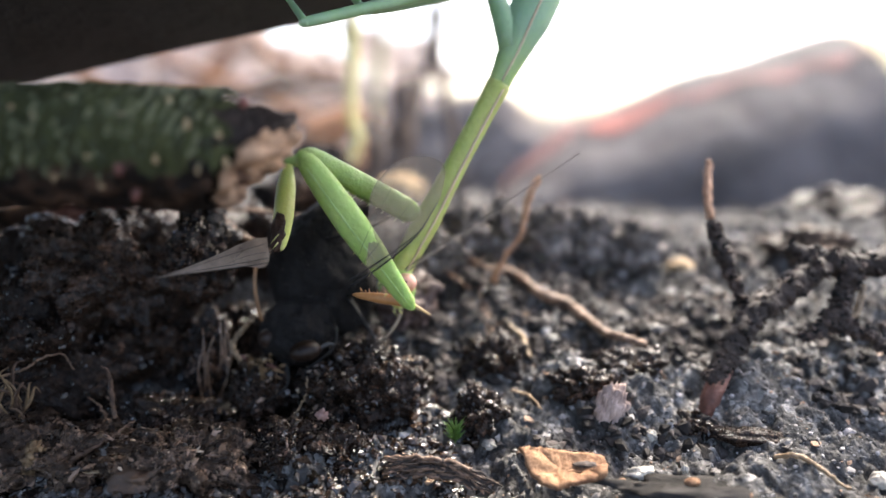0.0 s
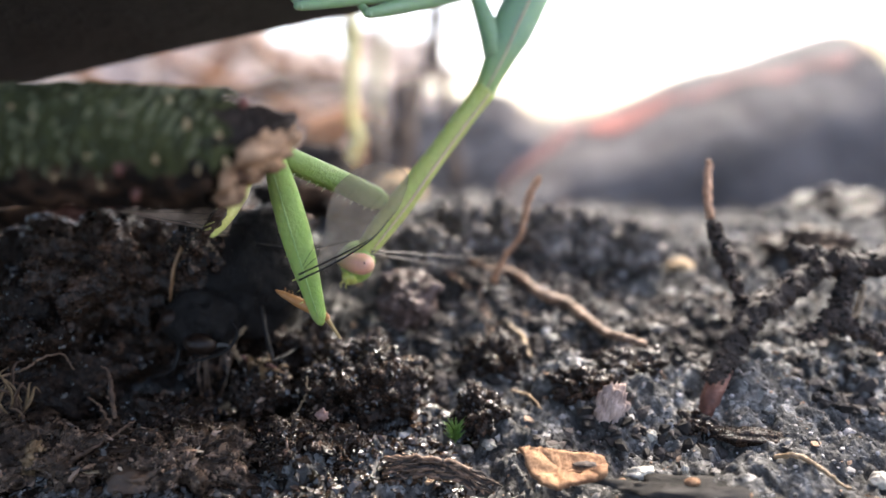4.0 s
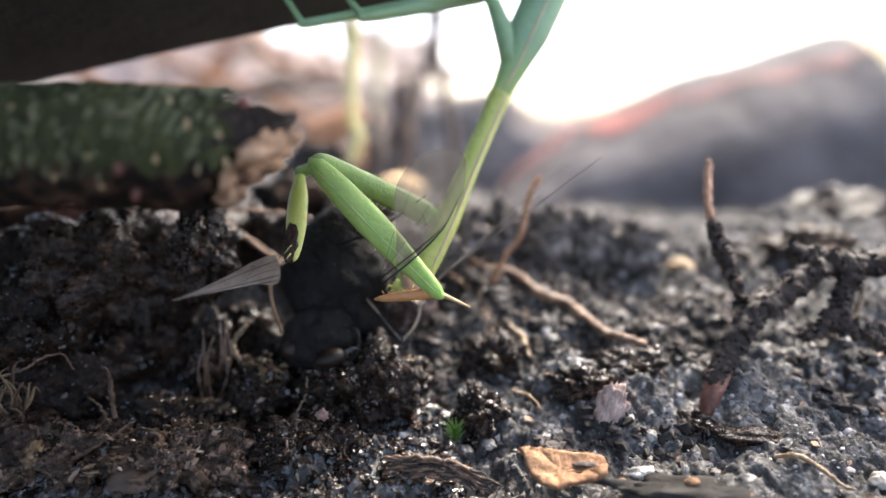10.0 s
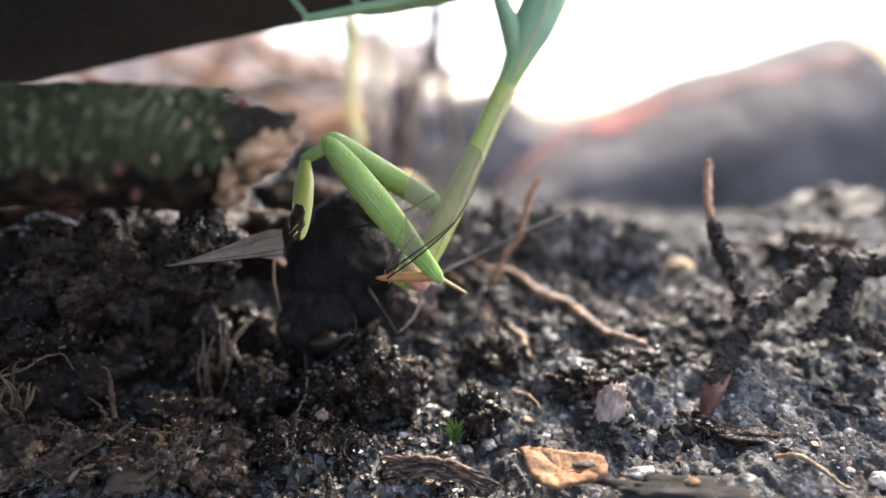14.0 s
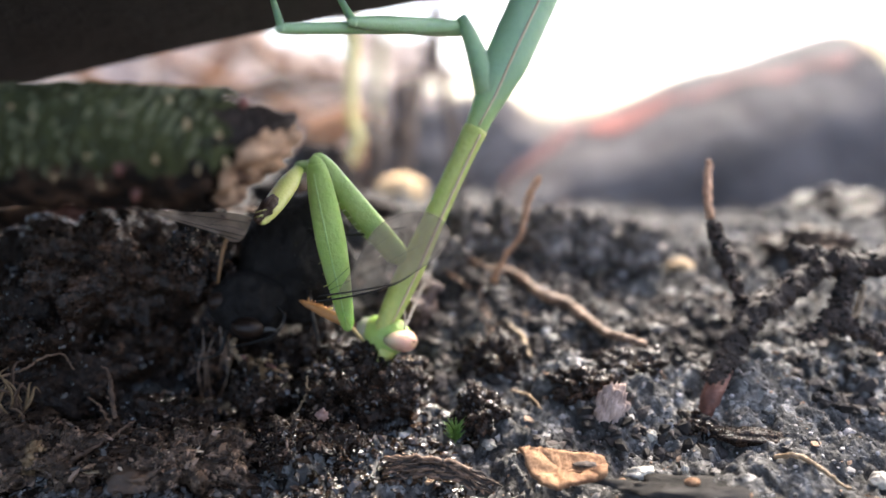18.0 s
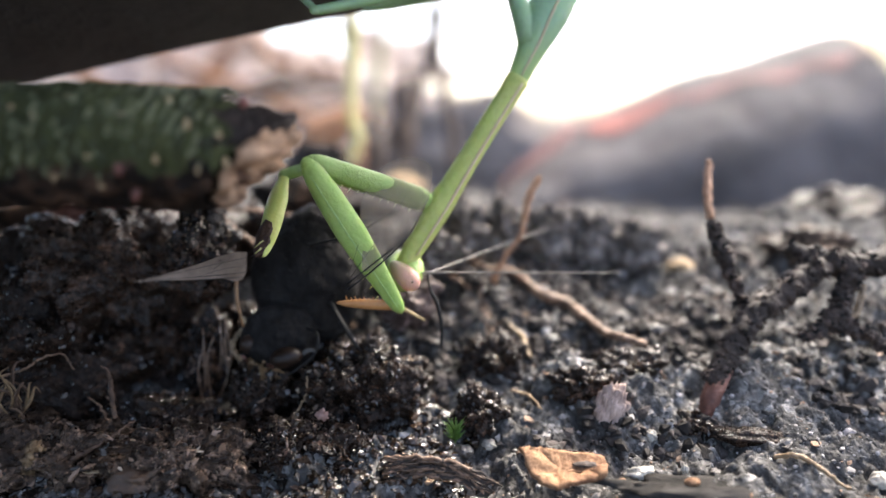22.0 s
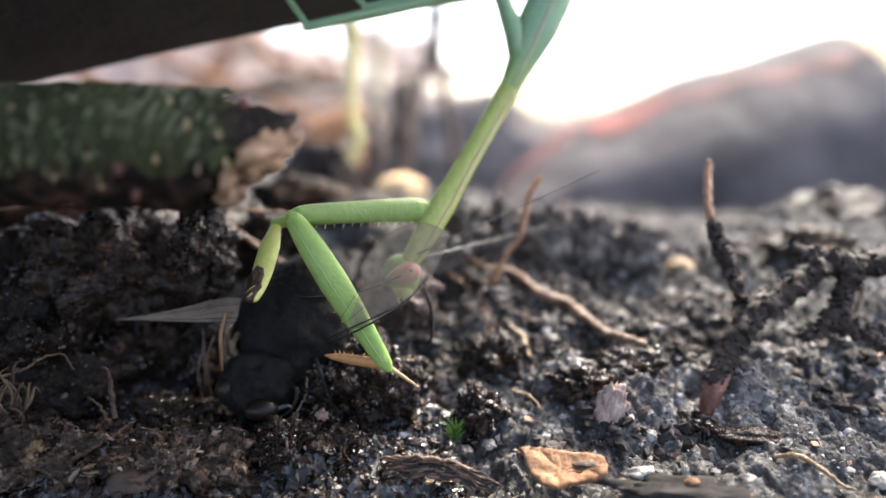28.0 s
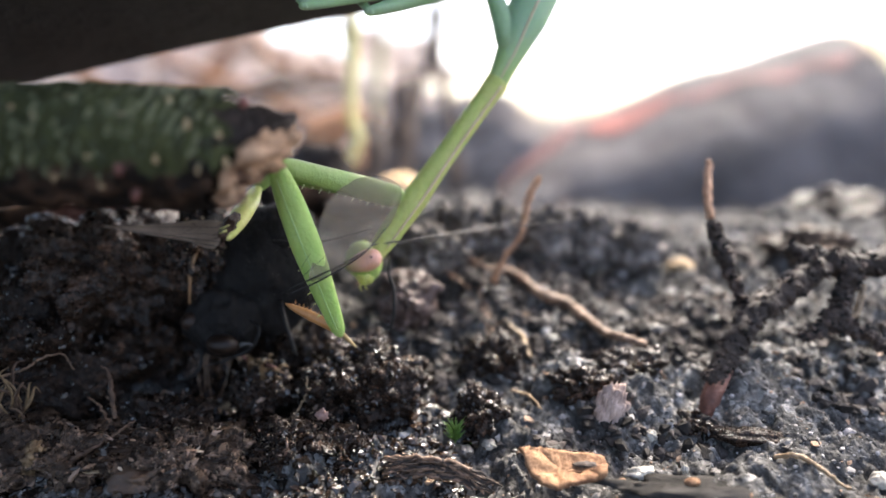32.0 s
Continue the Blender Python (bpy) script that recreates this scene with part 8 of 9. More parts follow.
        (20, spin(-18.75, 56.46, 14.93, 7.5).inverted() @ bone(-19.07, 55.24, 15.70, -24.50, 49.10, 18.16)), (20.5, spin(-19.29, 56.57, 15.53, -2.6).inverted() @ bone(-18.50, 55.15, 15.25, -23.99, 48.79, 16.58)),
        (21, spin(-16.87, 56.62, 15.79, -10.8).inverted() @ bone(-17.93, 55.07, 14.81, -23.49, 48.48, 15.00)), (21.5, spin(-15.96, 56.37, 14.55, -10.3).inverted() @ bone(-17.02, 54.87, 13.80, -22.08, 48.33, 14.21)),
        (22, spin(-14.82, 56.19, 13.65, -12.4).inverted() @ bone(-16.11, 54.68, 12.80, -20.67, 48.18, 13.42)), (22.5, spin(-17.21, 56.08, 13.08, 1.1).inverted() @ bone(-16.79, 54.70, 12.91, -22.28, 48.25, 13.82)),
        (23, spin(-16.39, 56.01, 12.74, -10.1).inverted() @ bone(-17.47, 54.72, 13.02, -23.89, 48.33, 14.21)), (23.5, spin(-15.95, 56.16, 13.58, -2.7).inverted() @ bone(-17.82, 54.72, 13.02, -23.89, 48.38, 14.45)),
        (24, spin(-17.56, 56.03, 12.88, -5.8).inverted() @ bone(-18.16, 54.72, 13.02, -23.89, 48.42, 14.69)), (24.5, spin(-16.78, 56.11, 13.33, 5.2).inverted() @ bone(-17.93, 54.65, 12.68, -23.89, 48.32, 14.15)),
        (25, spin(-16.95, 55.99, 12.74, 0.0).inverted() @ bone(-17.70, 54.59, 12.35, -23.89, 48.21, 13.62)), (25.5, spin(-16.15, 55.59, 12.44, -7.9).inverted() @ bone(-17.55, 54.49, 11.83, -23.69, 48.12, 13.13)),
        (27.5, spin(-14.07, 53.81, 10.46, -11.3).inverted() @ bone(-16.94, 54.08, 9.74, -22.89, 47.73, 11.15)), (28, spin(-15.09, 53.81, 10.44, -3.6).inverted() @ bone(-16.79, 53.98, 9.22, -22.69, 47.64, 10.66)),
        (28.5, spin(-15.07, 53.98, 11.30, -6.1).inverted() @ bone(-16.22, 54.02, 9.45, -22.28, 47.59, 10.40)), (29, spin(-14.07, 53.61, 9.42, -4.0).inverted() @ bone(-15.65, 54.07, 9.67, -21.88, 47.54, 10.15)),
        (30, spin(-13.82, 53.61, 9.42, -5.3).inverted() @ bone(-15.65, 53.85, 8.55, -20.88, 47.45, 9.67)), (31, spin(-14.92, 53.77, 10.25, -5.6).inverted() @ bone(-16.11, 54.02, 9.45, -22.28, 47.59, 10.38)),
        (32, spin(-17.79, 56.42, 14.94, 2.1).inverted() @ bone(-18.16, 55.15, 15.25, -23.49, 48.89, 17.09))])
    walk(right_wing, [
        (0, spin(-13.41, 56.45, 14.07, -13.1).inverted() @ bone(-6.41, 48.29, 13.40, -0.17, 53.84, 21.01)), (0.5, spin(-15.32, 56.29, 13.25, -8.9).inverted() @ bone(-6.73, 48.33, 13.08, -0.94, 53.98, 21.22)),
        (1, spin(-14.20, 56.36, 13.62, -16.5).inverted() @ bone(-7.15, 49.12, 12.56, -1.71, 54.27, 21.42)), (1.5, spin(-13.50, 56.28, 13.25, -16.4).inverted() @ bone(-8.75, 49.13, 13.93, -3.49, 54.76, 21.94)),
        (2, spin(-16.61, 57.06, 17.27, 0.0).inverted() @ bone(-10.52, 49.99, 15.11, -5.31, 55.49, 22.45)), (2.5, spin(-17.47, 57.15, 17.75, -3.6).inverted() @ bone(-10.29, 50.36, 14.72, -4.46, 55.78, 21.65)),
        (3, spin(-16.17, 56.92, 16.63, 0.0).inverted() @ bone(-10.01, 50.45, 14.38, -3.57, 55.79, 20.87)), (3.5, spin(-18.79, 56.71, 15.56, 8.1).inverted() @ bone(-10.04, 49.65, 14.20, -3.44, 54.94, 20.45)),
        (5.5, spin(-19.23, 56.45, 14.27, -3.2).inverted() @ bone(-10.85, 49.96, 12.71, -3.18, 55.16, 18.49)), (6, spin(-18.39, 56.54, 14.77, 8.1).inverted() @ bone(-11.23, 50.84, 12.13, -3.16, 56.04, 17.89)),
        (6.5, spin(-18.50, 56.73, 15.76, 2.5).inverted() @ bone(-11.11, 49.90, 12.80, -3.33, 55.16, 18.90)), (7, spin(-18.13, 56.73, 15.77, -4.7).inverted() @ bone(-10.97, 48.88, 13.46, -3.48, 54.21, 19.89)),
        (7.5, spin(-17.66, 56.64, 15.35, -10.0).inverted() @ bone(-10.29, 49.03, 13.43, -2.94, 54.49, 20.53)), (8, spin(-17.03, 56.63, 15.35, -5.0).inverted() @ bone(-9.57, 49.04, 13.43, -2.34, 53.63, 21.25)),
        (8.5, spin(-17.57, 56.76, 16.01, -8.7).inverted() @ bone(-9.53, 49.30, 13.15, -1.98, 52.73, 21.27)), (9, spin(-16.99, 56.74, 15.92, -6.5).inverted() @ bone(-9.43, 49.31, 12.94, -1.60, 50.83, 21.36)),
        (9.5, spin(-12.23, 56.31, 13.72, -15.9).inverted() @ bone(-4.81, 48.45, 13.57, 1.35, 54.01, 21.22)), (10, spin(-12.35, 56.20, 13.20, -19.7).inverted() @ bone(-4.25, 48.94, 13.45, 1.58, 54.43, 21.84)),
        (10.5, spin(-12.40, 56.46, 14.54, -17.7).inverted() @ bone(-4.11, 49.81, 13.24, 1.72, 55.40, 21.57)), (11, spin(-12.21, 56.19, 13.20, -24.1).inverted() @ bone(-3.82, 48.72, 13.50, 1.80, 54.33, 21.41)),
        (11.5, spin(-12.73, 56.53, 14.95, -21.8).inverted() @ bone(-3.91, 49.87, 13.23, 1.27, 55.29, 22.08)), (12, spin(-11.56, 56.35, 14.06, -24.2).inverted() @ bone(-3.84, 48.95, 13.45, 0.69, 53.99, 22.86)),
        (12.5, spin(-12.64, 56.47, 14.70, -15.0).inverted() @ bone(-4.12, 49.87, 13.23, 1.34, 53.86, 22.65)), (13, spin(-12.31, 56.35, 14.09, -15.9).inverted() @ bone(-4.35, 50.15, 13.16, 1.96, 52.96, 22.48)),
        (13.5, spin(-12.39, 56.43, 14.54, -18.4).inverted() @ bone(-4.09, 49.60, 13.51, 2.40, 53.24, 22.40)), (14, spin(-11.77, 56.50, 14.93, -12.4).inverted() @ bone(-3.93, 50.25, 13.57, 2.86, 53.71, 22.32)),
        (14.5, spin(-13.08, 56.58, 15.36, -10.8).inverted() @ bone(-4.60, 49.94, 13.60, 2.48, 54.83, 21.38)), (16.5, spin(-13.95, 56.94, 17.29, 7.8).inverted() @ bone(-7.41, 50.16, 13.41, 0.72, 55.09, 17.78)),
        (17, spin(-13.08, 56.98, 17.50, 11.3).inverted() @ bone(-8.31, 51.38, 13.09, 0.28, 56.16, 16.71)), (17.5, spin(-13.80, 56.75, 16.35, 7.6).inverted() @ bone(-8.83, 51.77, 12.12, 0.16, 56.58, 15.94)),
        (18, spin(-14.95, 56.72, 16.22, 7.7).inverted() @ bone(-9.01, 50.17, 11.65, 0.05, 55.00, 15.51)), (18.5, spin(-16.55, 56.58, 15.53, 2.5).inverted() @ bone(-9.78, 49.75, 11.43, -1.42, 54.80, 16.46)),
        (19, spin(-17.66, 56.39, 14.56, 11.0).inverted() @ bone(-10.46, 48.98, 11.33, -2.84, 54.24, 17.44)), (19.5, spin(-17.63, 56.62, 15.78, 5.2).inverted() @ bone(-10.69, 48.67, 11.62, -2.94, 53.93, 17.71)),
        (20, spin(-18.75, 56.46, 14.93, 7.5).inverted() @ bone(-10.98, 48.59, 11.86, -3.04, 53.85, 17.94)), (20.5, spin(-19.29, 56.57, 15.53, -2.6).inverted() @ bone(-10.02, 48.69, 13.30, -3.58, 54.18, 20.55)),
        (21, spin(-16.87, 56.62, 15.79, -10.8).inverted() @ bone(-9.47, 50.89, 14.29, -4.26, 56.38, 23.08)), (21.5, spin(-15.96, 56.37, 14.55, -10.3).inverted() @ bone(-8.04, 49.75, 13.68, -2.64, 55.47, 22.12)),
        (22, spin(-14.82, 56.19, 13.65, -12.4).inverted() @ bone(-6.84, 49.95, 12.78, -1.08, 55.61, 21.11)), (22.5, spin(-17.21, 56.08, 13.08, 1.1).inverted() @ bone(-7.88, 49.80, 12.18, -1.42, 55.38, 19.89)),
        (23, spin(-16.39, 56.01, 12.74, -10.1).inverted() @ bone(-8.95, 49.84, 11.52, -1.76, 55.30, 18.66)), (23.5, spin(-15.95, 56.16, 13.58, -2.7).inverted() @ bone(-9.38, 49.85, 11.41, -2.09, 55.21, 18.67)),
        (24, spin(-17.56, 56.03, 12.88, -5.8).inverted() @ bone(-9.74, 49.52, 11.39, -2.41, 54.72, 18.73)), (24.5, spin(-16.78, 56.11, 13.33, 5.2).inverted() @ bone(-9.58, 49.79, 11.31, -2.43, 55.21, 18.67)),
        (25, spin(-16.95, 55.99, 12.74, 0.0).inverted() @ bone(-9.32, 49.51, 11.39, -2.42, 55.01, 18.69)), (25.5, spin(-16.15, 55.59, 12.44, -7.9).inverted() @ bone(-9.11, 49.43, 10.98, -1.97, 54.91, 18.18)),
        (27.5, spin(-14.07, 53.81, 10.46, -11.3).inverted() @ bone(-8.28, 49.12, 9.35, -0.18, 53.73, 16.25)), (28, spin(-15.09, 53.81, 10.44, -3.6).inverted() @ bone(-8.07, 49.03, 8.94, 0.26, 53.27, 15.81)),
        (28.5, spin(-15.07, 53.98, 11.30, -6.1).inverted() @ bone(-7.86, 49.05, 9.04, 0.26, 53.57, 15.98)), (29, spin(-14.07, 53.61, 9.42, -4.0).inverted() @ bone(-7.66, 49.08, 9.15, 0.27, 53.83, 16.16)),
        (30, spin(-13.82, 53.61, 9.42, -5.3).inverted() @ bone(-7.24, 49.15, 9.56, 0.27, 54.40, 15.61)), (31, spin(-14.92, 53.77, 10.25, -5.6).inverted() @ bone(-8.07, 49.15, 9.55, 0.04, 54.36, 15.39)),
        (32, spin(-17.79, 56.42, 14.94, 2.1).inverted() @ bone(-10.87, 49.21, 12.54, -3.73, 54.54, 18.97))])
    walk(hind_leg, [
        (0, spin(-13.41, 56.45, 14.07, -13.1).inverted() @ bone(-5.34, 54.47, 6.50, -3.06, 59.80, 9.01)), (0.5, spin(-15.32, 56.29, 13.25, -8.9).inverted() @ bone(-7.83, 54.20, 5.12, -5.49, 59.71, 7.25)),
        (1, spin(-14.20, 56.36, 13.62, -16.5).inverted() @ bone(-5.68, 54.47, 6.51, -3.68, 59.83, 9.18)), (1.5, spin(-13.50, 56.28, 13.25, -16.4).inverted() @ bone(-4.98, 54.40, 6.15, -2.93, 59.75, 8.79)),
        (2, spin(-16.61, 57.06, 17.27, 0.0).inverted() @ bone(-10.49, 54.78, 8.09, -7.81, 60.24, 9.97)), (2.5, spin(-17.47, 57.15, 17.75, -3.6).inverted() @ bone(-10.77, 54.95, 8.95, -8.30, 60.22, 11.17)),
        (3, spin(-16.17, 56.92, 16.63, 0.0).inverted() @ bone(-10.05, 54.66, 7.46, -7.34, 60.10, 9.28)), (3.5, spin(-18.79, 56.71, 15.56, 8.1).inverted() @ bone(-14.05, 54.31, 5.65, -11.28, 59.86, 6.71)),
        (5.5, spin(-19.23, 56.45, 14.27, -3.2).inverted() @ bone(-12.58, 54.27, 5.45, -10.32, 59.96, 7.22)), (6, spin(-18.39, 56.54, 14.77, 8.1).inverted() @ bone(-13.66, 54.15, 4.87, -10.86, 59.69, 5.86)),
        (6.5, spin(-18.50, 56.73, 15.76, 2.5).inverted() @ bone(-12.79, 54.44, 6.34, -10.20, 60.08, 7.84)), (7, spin(-18.13, 56.73, 15.77, -4.7).inverted() @ bone(-11.25, 54.59, 7.12, -8.94, 60.09, 9.19)),
        (7.5, spin(-17.66, 56.64, 15.35, -10.0).inverted() @ bone(-10.00, 54.63, 7.34, -7.89, 59.95, 9.78)), (8, spin(-17.03, 56.63, 15.35, -5.0).inverted() @ bone(-10.12, 54.52, 6.73, -7.72, 60.01, 8.79)),
        (8.5, spin(-17.57, 56.76, 16.01, -8.7).inverted() @ bone(-10.10, 54.73, 7.83, -7.92, 60.04, 10.24)), (9, spin(-16.99, 56.74, 15.92, -6.5).inverted() @ bone(-9.85, 54.66, 7.47, -7.53, 60.18, 9.68)),
        (9.5, spin(-12.23, 56.31, 13.72, -15.9).inverted() @ bone(-3.81, 54.48, 6.53, -1.61, 59.83, 9.17)), (10, spin(-12.35, 56.20, 13.20, -19.7).inverted() @ bone(-3.45, 54.48, 6.56, -1.52, 59.87, 9.37)),
        (10.5, spin(-12.40, 56.46, 14.54, -17.7).inverted() @ bone(-3.75, 54.68, 7.59, -1.68, 59.82, 10.45)), (11, spin(-12.21, 56.19, 13.20, -24.1).inverted() @ bone(-2.82, 54.62, 7.25, -1.17, 59.80, 10.32)),
        (11.5, spin(-12.73, 56.53, 14.95, -21.8).inverted() @ bone(-3.59, 54.88, 8.62, -1.82, 60.07, 11.72)), (12, spin(-11.56, 56.35, 14.06, -24.2).inverted() @ bone(-2.16, 54.79, 8.12, -0.47, 59.98, 11.27)),
        (12.5, spin(-12.64, 56.47, 14.70, -15.0).inverted() @ bone(-4.34, 54.64, 7.37, -2.12, 59.76, 10.10)), (13, spin(-12.31, 56.35, 14.09, -15.9).inverted() @ bone(-3.89, 54.55, 6.89, -1.71, 59.91, 9.57)),
        (13.5, spin(-12.39, 56.43, 14.54, -18.4).inverted() @ bone(-3.66, 54.70, 7.70, -1.63, 59.85, 10.61)), (14, spin(-11.77, 56.50, 14.93, -12.4).inverted() @ bone(-3.83, 54.61, 7.22, -1.38, 59.70, 9.83)),
        (14.5, spin(-13.08, 56.58, 15.36, -10.8).inverted() @ bone(-5.36, 54.65, 7.44, -2.92, 59.98, 9.92)), (16.5, spin(-13.95, 56.94, 17.29, 7.8).inverted() @ bone(-9.22, 54.64, 7.38, -6.00, 59.99, 8.69)),
        (17, spin(-13.08, 56.98, 17.50, 11.3).inverted() @ bone(-8.98, 54.63, 7.34, -7.16, 60.55, 6.34)), (17.5, spin(-13.80, 56.75, 16.35, 7.6).inverted() @ bone(-9.04, 54.46, 6.46, -7.30, 60.40, 5.55)),
        (18, spin(-14.95, 56.72, 16.22, 7.7).inverted() @ bone(-10.19, 54.44, 6.33, -8.57, 60.37, 5.40)), (18.5, spin(-16.55, 56.58, 15.53, 2.5).inverted() @ bone(-6.67, 54.55, 6.89, -2.95, 59.38, 8.16)),
        (19, spin(-17.66, 56.39, 14.56, 11.0).inverted() @ bone(-6.67, 54.55, 6.89, -2.95, 59.38, 8.16)), (19.5, spin(-17.63, 56.62, 15.78, 5.2).inverted() @ bone(-6.41, 54.50, 6.67, -4.84, 60.08, 9.14)),
        (20, spin(-18.75, 56.46, 14.93, 7.5).inverted() @ bone(-6.16, 54.46, 6.44, -6.59, 59.32, 10.49)), (20.5, spin(-19.29, 56.57, 15.53, -2.6).inverted() @ bone(-4.65, 54.45, 6.38, -5.23, 58.44, 11.19)),
        (21, spin(-16.87, 56.62, 15.79, -10.8).inverted() @ bone(-3.15, 54.44, 6.33, -3.87, 57.07, 11.99)), (21.5, spin(-15.96, 56.37, 14.55, -10.3).inverted() @ bone(-1.64, 54.43, 6.27, -2.58, 55.69, 12.77)),
        (22, spin(-14.82, 56.19, 13.65, -12.4).inverted() @ bone(-0.14, 54.41, 6.21, -1.39, 55.78, 13.21)), (22.5, spin(-17.21, 56.08, 13.08, 1.1).inverted() @ bone(-0.56, 54.41, 6.19, -1.88, 55.82, 13.44)),
        (23, spin(-16.39, 56.01, 12.74, -10.1).inverted() @ bone(-0.97, 54.41, 6.17, -2.36, 55.86, 13.67)), (23.5, spin(-15.95, 56.16, 13.58, -2.7).inverted() @ bone(-1.39, 54.40, 6.14, -2.85, 55.91, 13.90)),
        (24, spin(-17.56, 56.03, 12.88, -5.8).inverted() @ bone(-1.81, 54.40, 6.12, -3.33, 55.95, 14.12)), (24.5, spin(-16.78, 56.11, 13.33, 5.2).inverted() @ bone(-1.88, 54.44, 6.35, -3.03, 55.95, 14.12)),
        (25, spin(-16.95, 55.99, 12.74, 0.0).inverted() @ bone(-1.95, 54.49, 6.58, -2.73, 55.95, 14.12)), (25.5, spin(-16.15, 55.59, 12.44, -7.9).inverted() @ bone(-1.81, 54.47, 6.50, -2.52, 55.89, 13.79)),
        (27.5, spin(-14.07, 53.81, 10.46, -11.3).inverted() @ bone(-1.25, 54.41, 6.20, -1.66, 55.87, 12.40)), (28, spin(-15.09, 53.81, 10.44, -3.6).inverted() @ bone(-1.11, 54.40, 6.12, -1.48, 57.27, 11.73)),
        (28.5, spin(-15.07, 53.98, 11.30, -6.1).inverted() @ bone(-1.07, 54.42, 6.25, -1.41, 57.53, 11.76)), (29, spin(-14.07, 53.61, 9.42, -4.0).inverted() @ bone(-1.02, 54.45, 6.38, -1.33, 57.55, 11.84)),
        (30, spin(-13.82, 53.61, 9.42, -5.3).inverted() @ bone(-0.93, 54.50, 6.64, -1.17, 57.82, 11.96)), (31, spin(-14.92, 53.77, 10.25, -5.6).inverted() @ bone(-0.83, 54.55, 6.89, -1.02, 58.10, 12.08)),
        (32, spin(-17.79, 56.42, 14.94, 2.1).inverted() @ bone(-4.35, 54.64, 7.35, -4.41, 56.56, 13.34))])
    walk(prey, [
        (0, spin(-13.41, 56.45, 14.07, -13.1)), (0.5, spin(-15.32, 56.29, 13.25, -8.9)),
        (1, spin(-14.20, 56.36, 13.62, -16.5)), (1.5, spin(-13.50, 56.28, 13.25, -16.4)),
        (2, spin(-16.61, 57.06, 17.27, 0.0)), (2.5, spin(-17.47, 57.15, 17.75, -3.6)),
        (3, spin(-16.17, 56.92, 16.63, 0.0)), (3.5, spin(-18.79, 56.71, 15.56, 8.1)),
        (5.5, spin(-19.23, 56.45, 14.27, -3.2)), (6, spin(-18.39, 56.54, 14.77, 8.1)),
        (6.5, spin(-18.50, 56.73, 15.76, 2.5)), (7, spin(-18.13, 56.73, 15.77, -4.7)),
        (7.5, spin(-17.66, 56.64, 15.35, -10.0)), (8, spin(-17.03, 56.63, 15.35, -5.0)),
        (8.5, spin(-17.57, 56.76, 16.01, -8.7)), (9, spin(-16.99, 56.74, 15.92, -6.5)),
        (9.5, spin(-12.23, 56.31, 13.72, -15.9)), (10, spin(-12.35, 56.20, 13.20, -19.7)),
        (10.5, spin(-12.40, 56.46, 14.54, -17.7)), (11, spin(-12.21, 56.19, 13.20, -24.1)),
        (11.5, spin(-12.73, 56.53, 14.95, -21.8)), (12, spin(-11.56, 56.35, 14.06, -24.2)),
        (12.5, spin(-12.64, 56.47, 14.70, -15.0)), (13, spin(-12.31, 56.35, 14.09, -15.9)),
        (13.5, spin(-12.39, 56.43, 14.54, -18.4)), (14, spin(-11.77, 56.50, 14.93, -12.4)),
        (14.5, spin(-13.08, 56.58, 15.36, -10.8)), (16.5, spin(-13.95, 56.94, 17.29, 7.8)),
        (17, spin(-13.08, 56.98, 17.50, 11.3)), (17.5, spin(-13.80, 56.75, 16.35, 7.6)),
        (18, spin(-14.95, 56.72, 16.22, 7.7)), (18.5, spin(-16.55, 56.58, 15.53, 2.5)),
        (19, spin(-17.66, 56.39, 14.56, 11.0)), (19.5, spin(-17.63, 56.62, 15.78, 5.2)),
        (20, spin(-18.75, 56.46, 14.93, 7.5)), (20.5, spin(-19.29, 56.57, 15.53, -2.6)),
        (21, spin(-16.87, 56.62, 15.79, -10.8)), (21.5, spin(-15.96, 56.37, 14.55, -10.3)),
        (22, spin(-14.82, 56.19, 13.65, -12.4)), (22.5, spin(-17.21, 56.08, 13.08, 1.1)),
        (23, spin(-16.39, 56.01, 12.74, -10.1)), (23.5, spin(-15.95, 56.16, 13.58, -2.7)),
        (24, spin(-17.56, 56.03, 12.88, -5.8)), (24.5, spin(-16.78, 56.11, 13.33, 5.2)),
        (25, spin(-16.95, 55.99, 12.74, 0.0)), (25.5, spin(-16.15, 55.59, 12.44, -7.9)),
        (27.5, spin(-14.07, 53.81, 10.46, -11.3)), (28, spin(-15.09, 53.81, 10.44, -3.6)),
        (28.5, spin(-15.07, 53.98, 11.30, -6.1)), (29, spin(-14.07, 53.61, 9.42, -4.0)),
        (30, spin(-13.82, 53.61, 9.42, -5.3)), (31, spin(-14.92, 53.77, 10.25, -5.6)),
        (32, spin(-17.79, 56.42, 14.94, 2.1))])
    walk(mid_femur, [
        (0, bone(-10.00, 52.66, 31.51, 3.11, 60.35, 35.71)), (0.5, bone(-9.97, 51.83, 31.18, 2.65, 60.34, 35.62)),
        (1, bone(-12.31, 63.25, 32.27, 2.99, 65.88, 35.34)), (1.5, bone(-12.54, 63.44, 33.25, 3.26, 66.05, 36.19)),
        (2, bone(-11.04, 54.98, 32.97, 1.29, 64.44, 35.78)), (2.5, bone(-10.38, 52.42, 32.91, 2.04, 61.67, 35.95)),
        (3, bone(-11.37, 58.26, 34.13, 2.83, 64.66, 36.92)), (3.5, bone(-10.76, 55.00, 33.05, 2.07, 63.91, 35.69)),
        (5.5, bone(-12.63, 63.34, 34.05, 2.75, 66.16, 36.74)), (6, bone(-12.03, 62.33, 34.09, 3.27, 65.36, 36.60)),
        (6.5, bone(-11.25, 57.31, 33.18, 2.65, 64.22, 35.96)), (7, bone(-10.54, 52.83, 32.37, 2.01, 62.03, 35.16)),
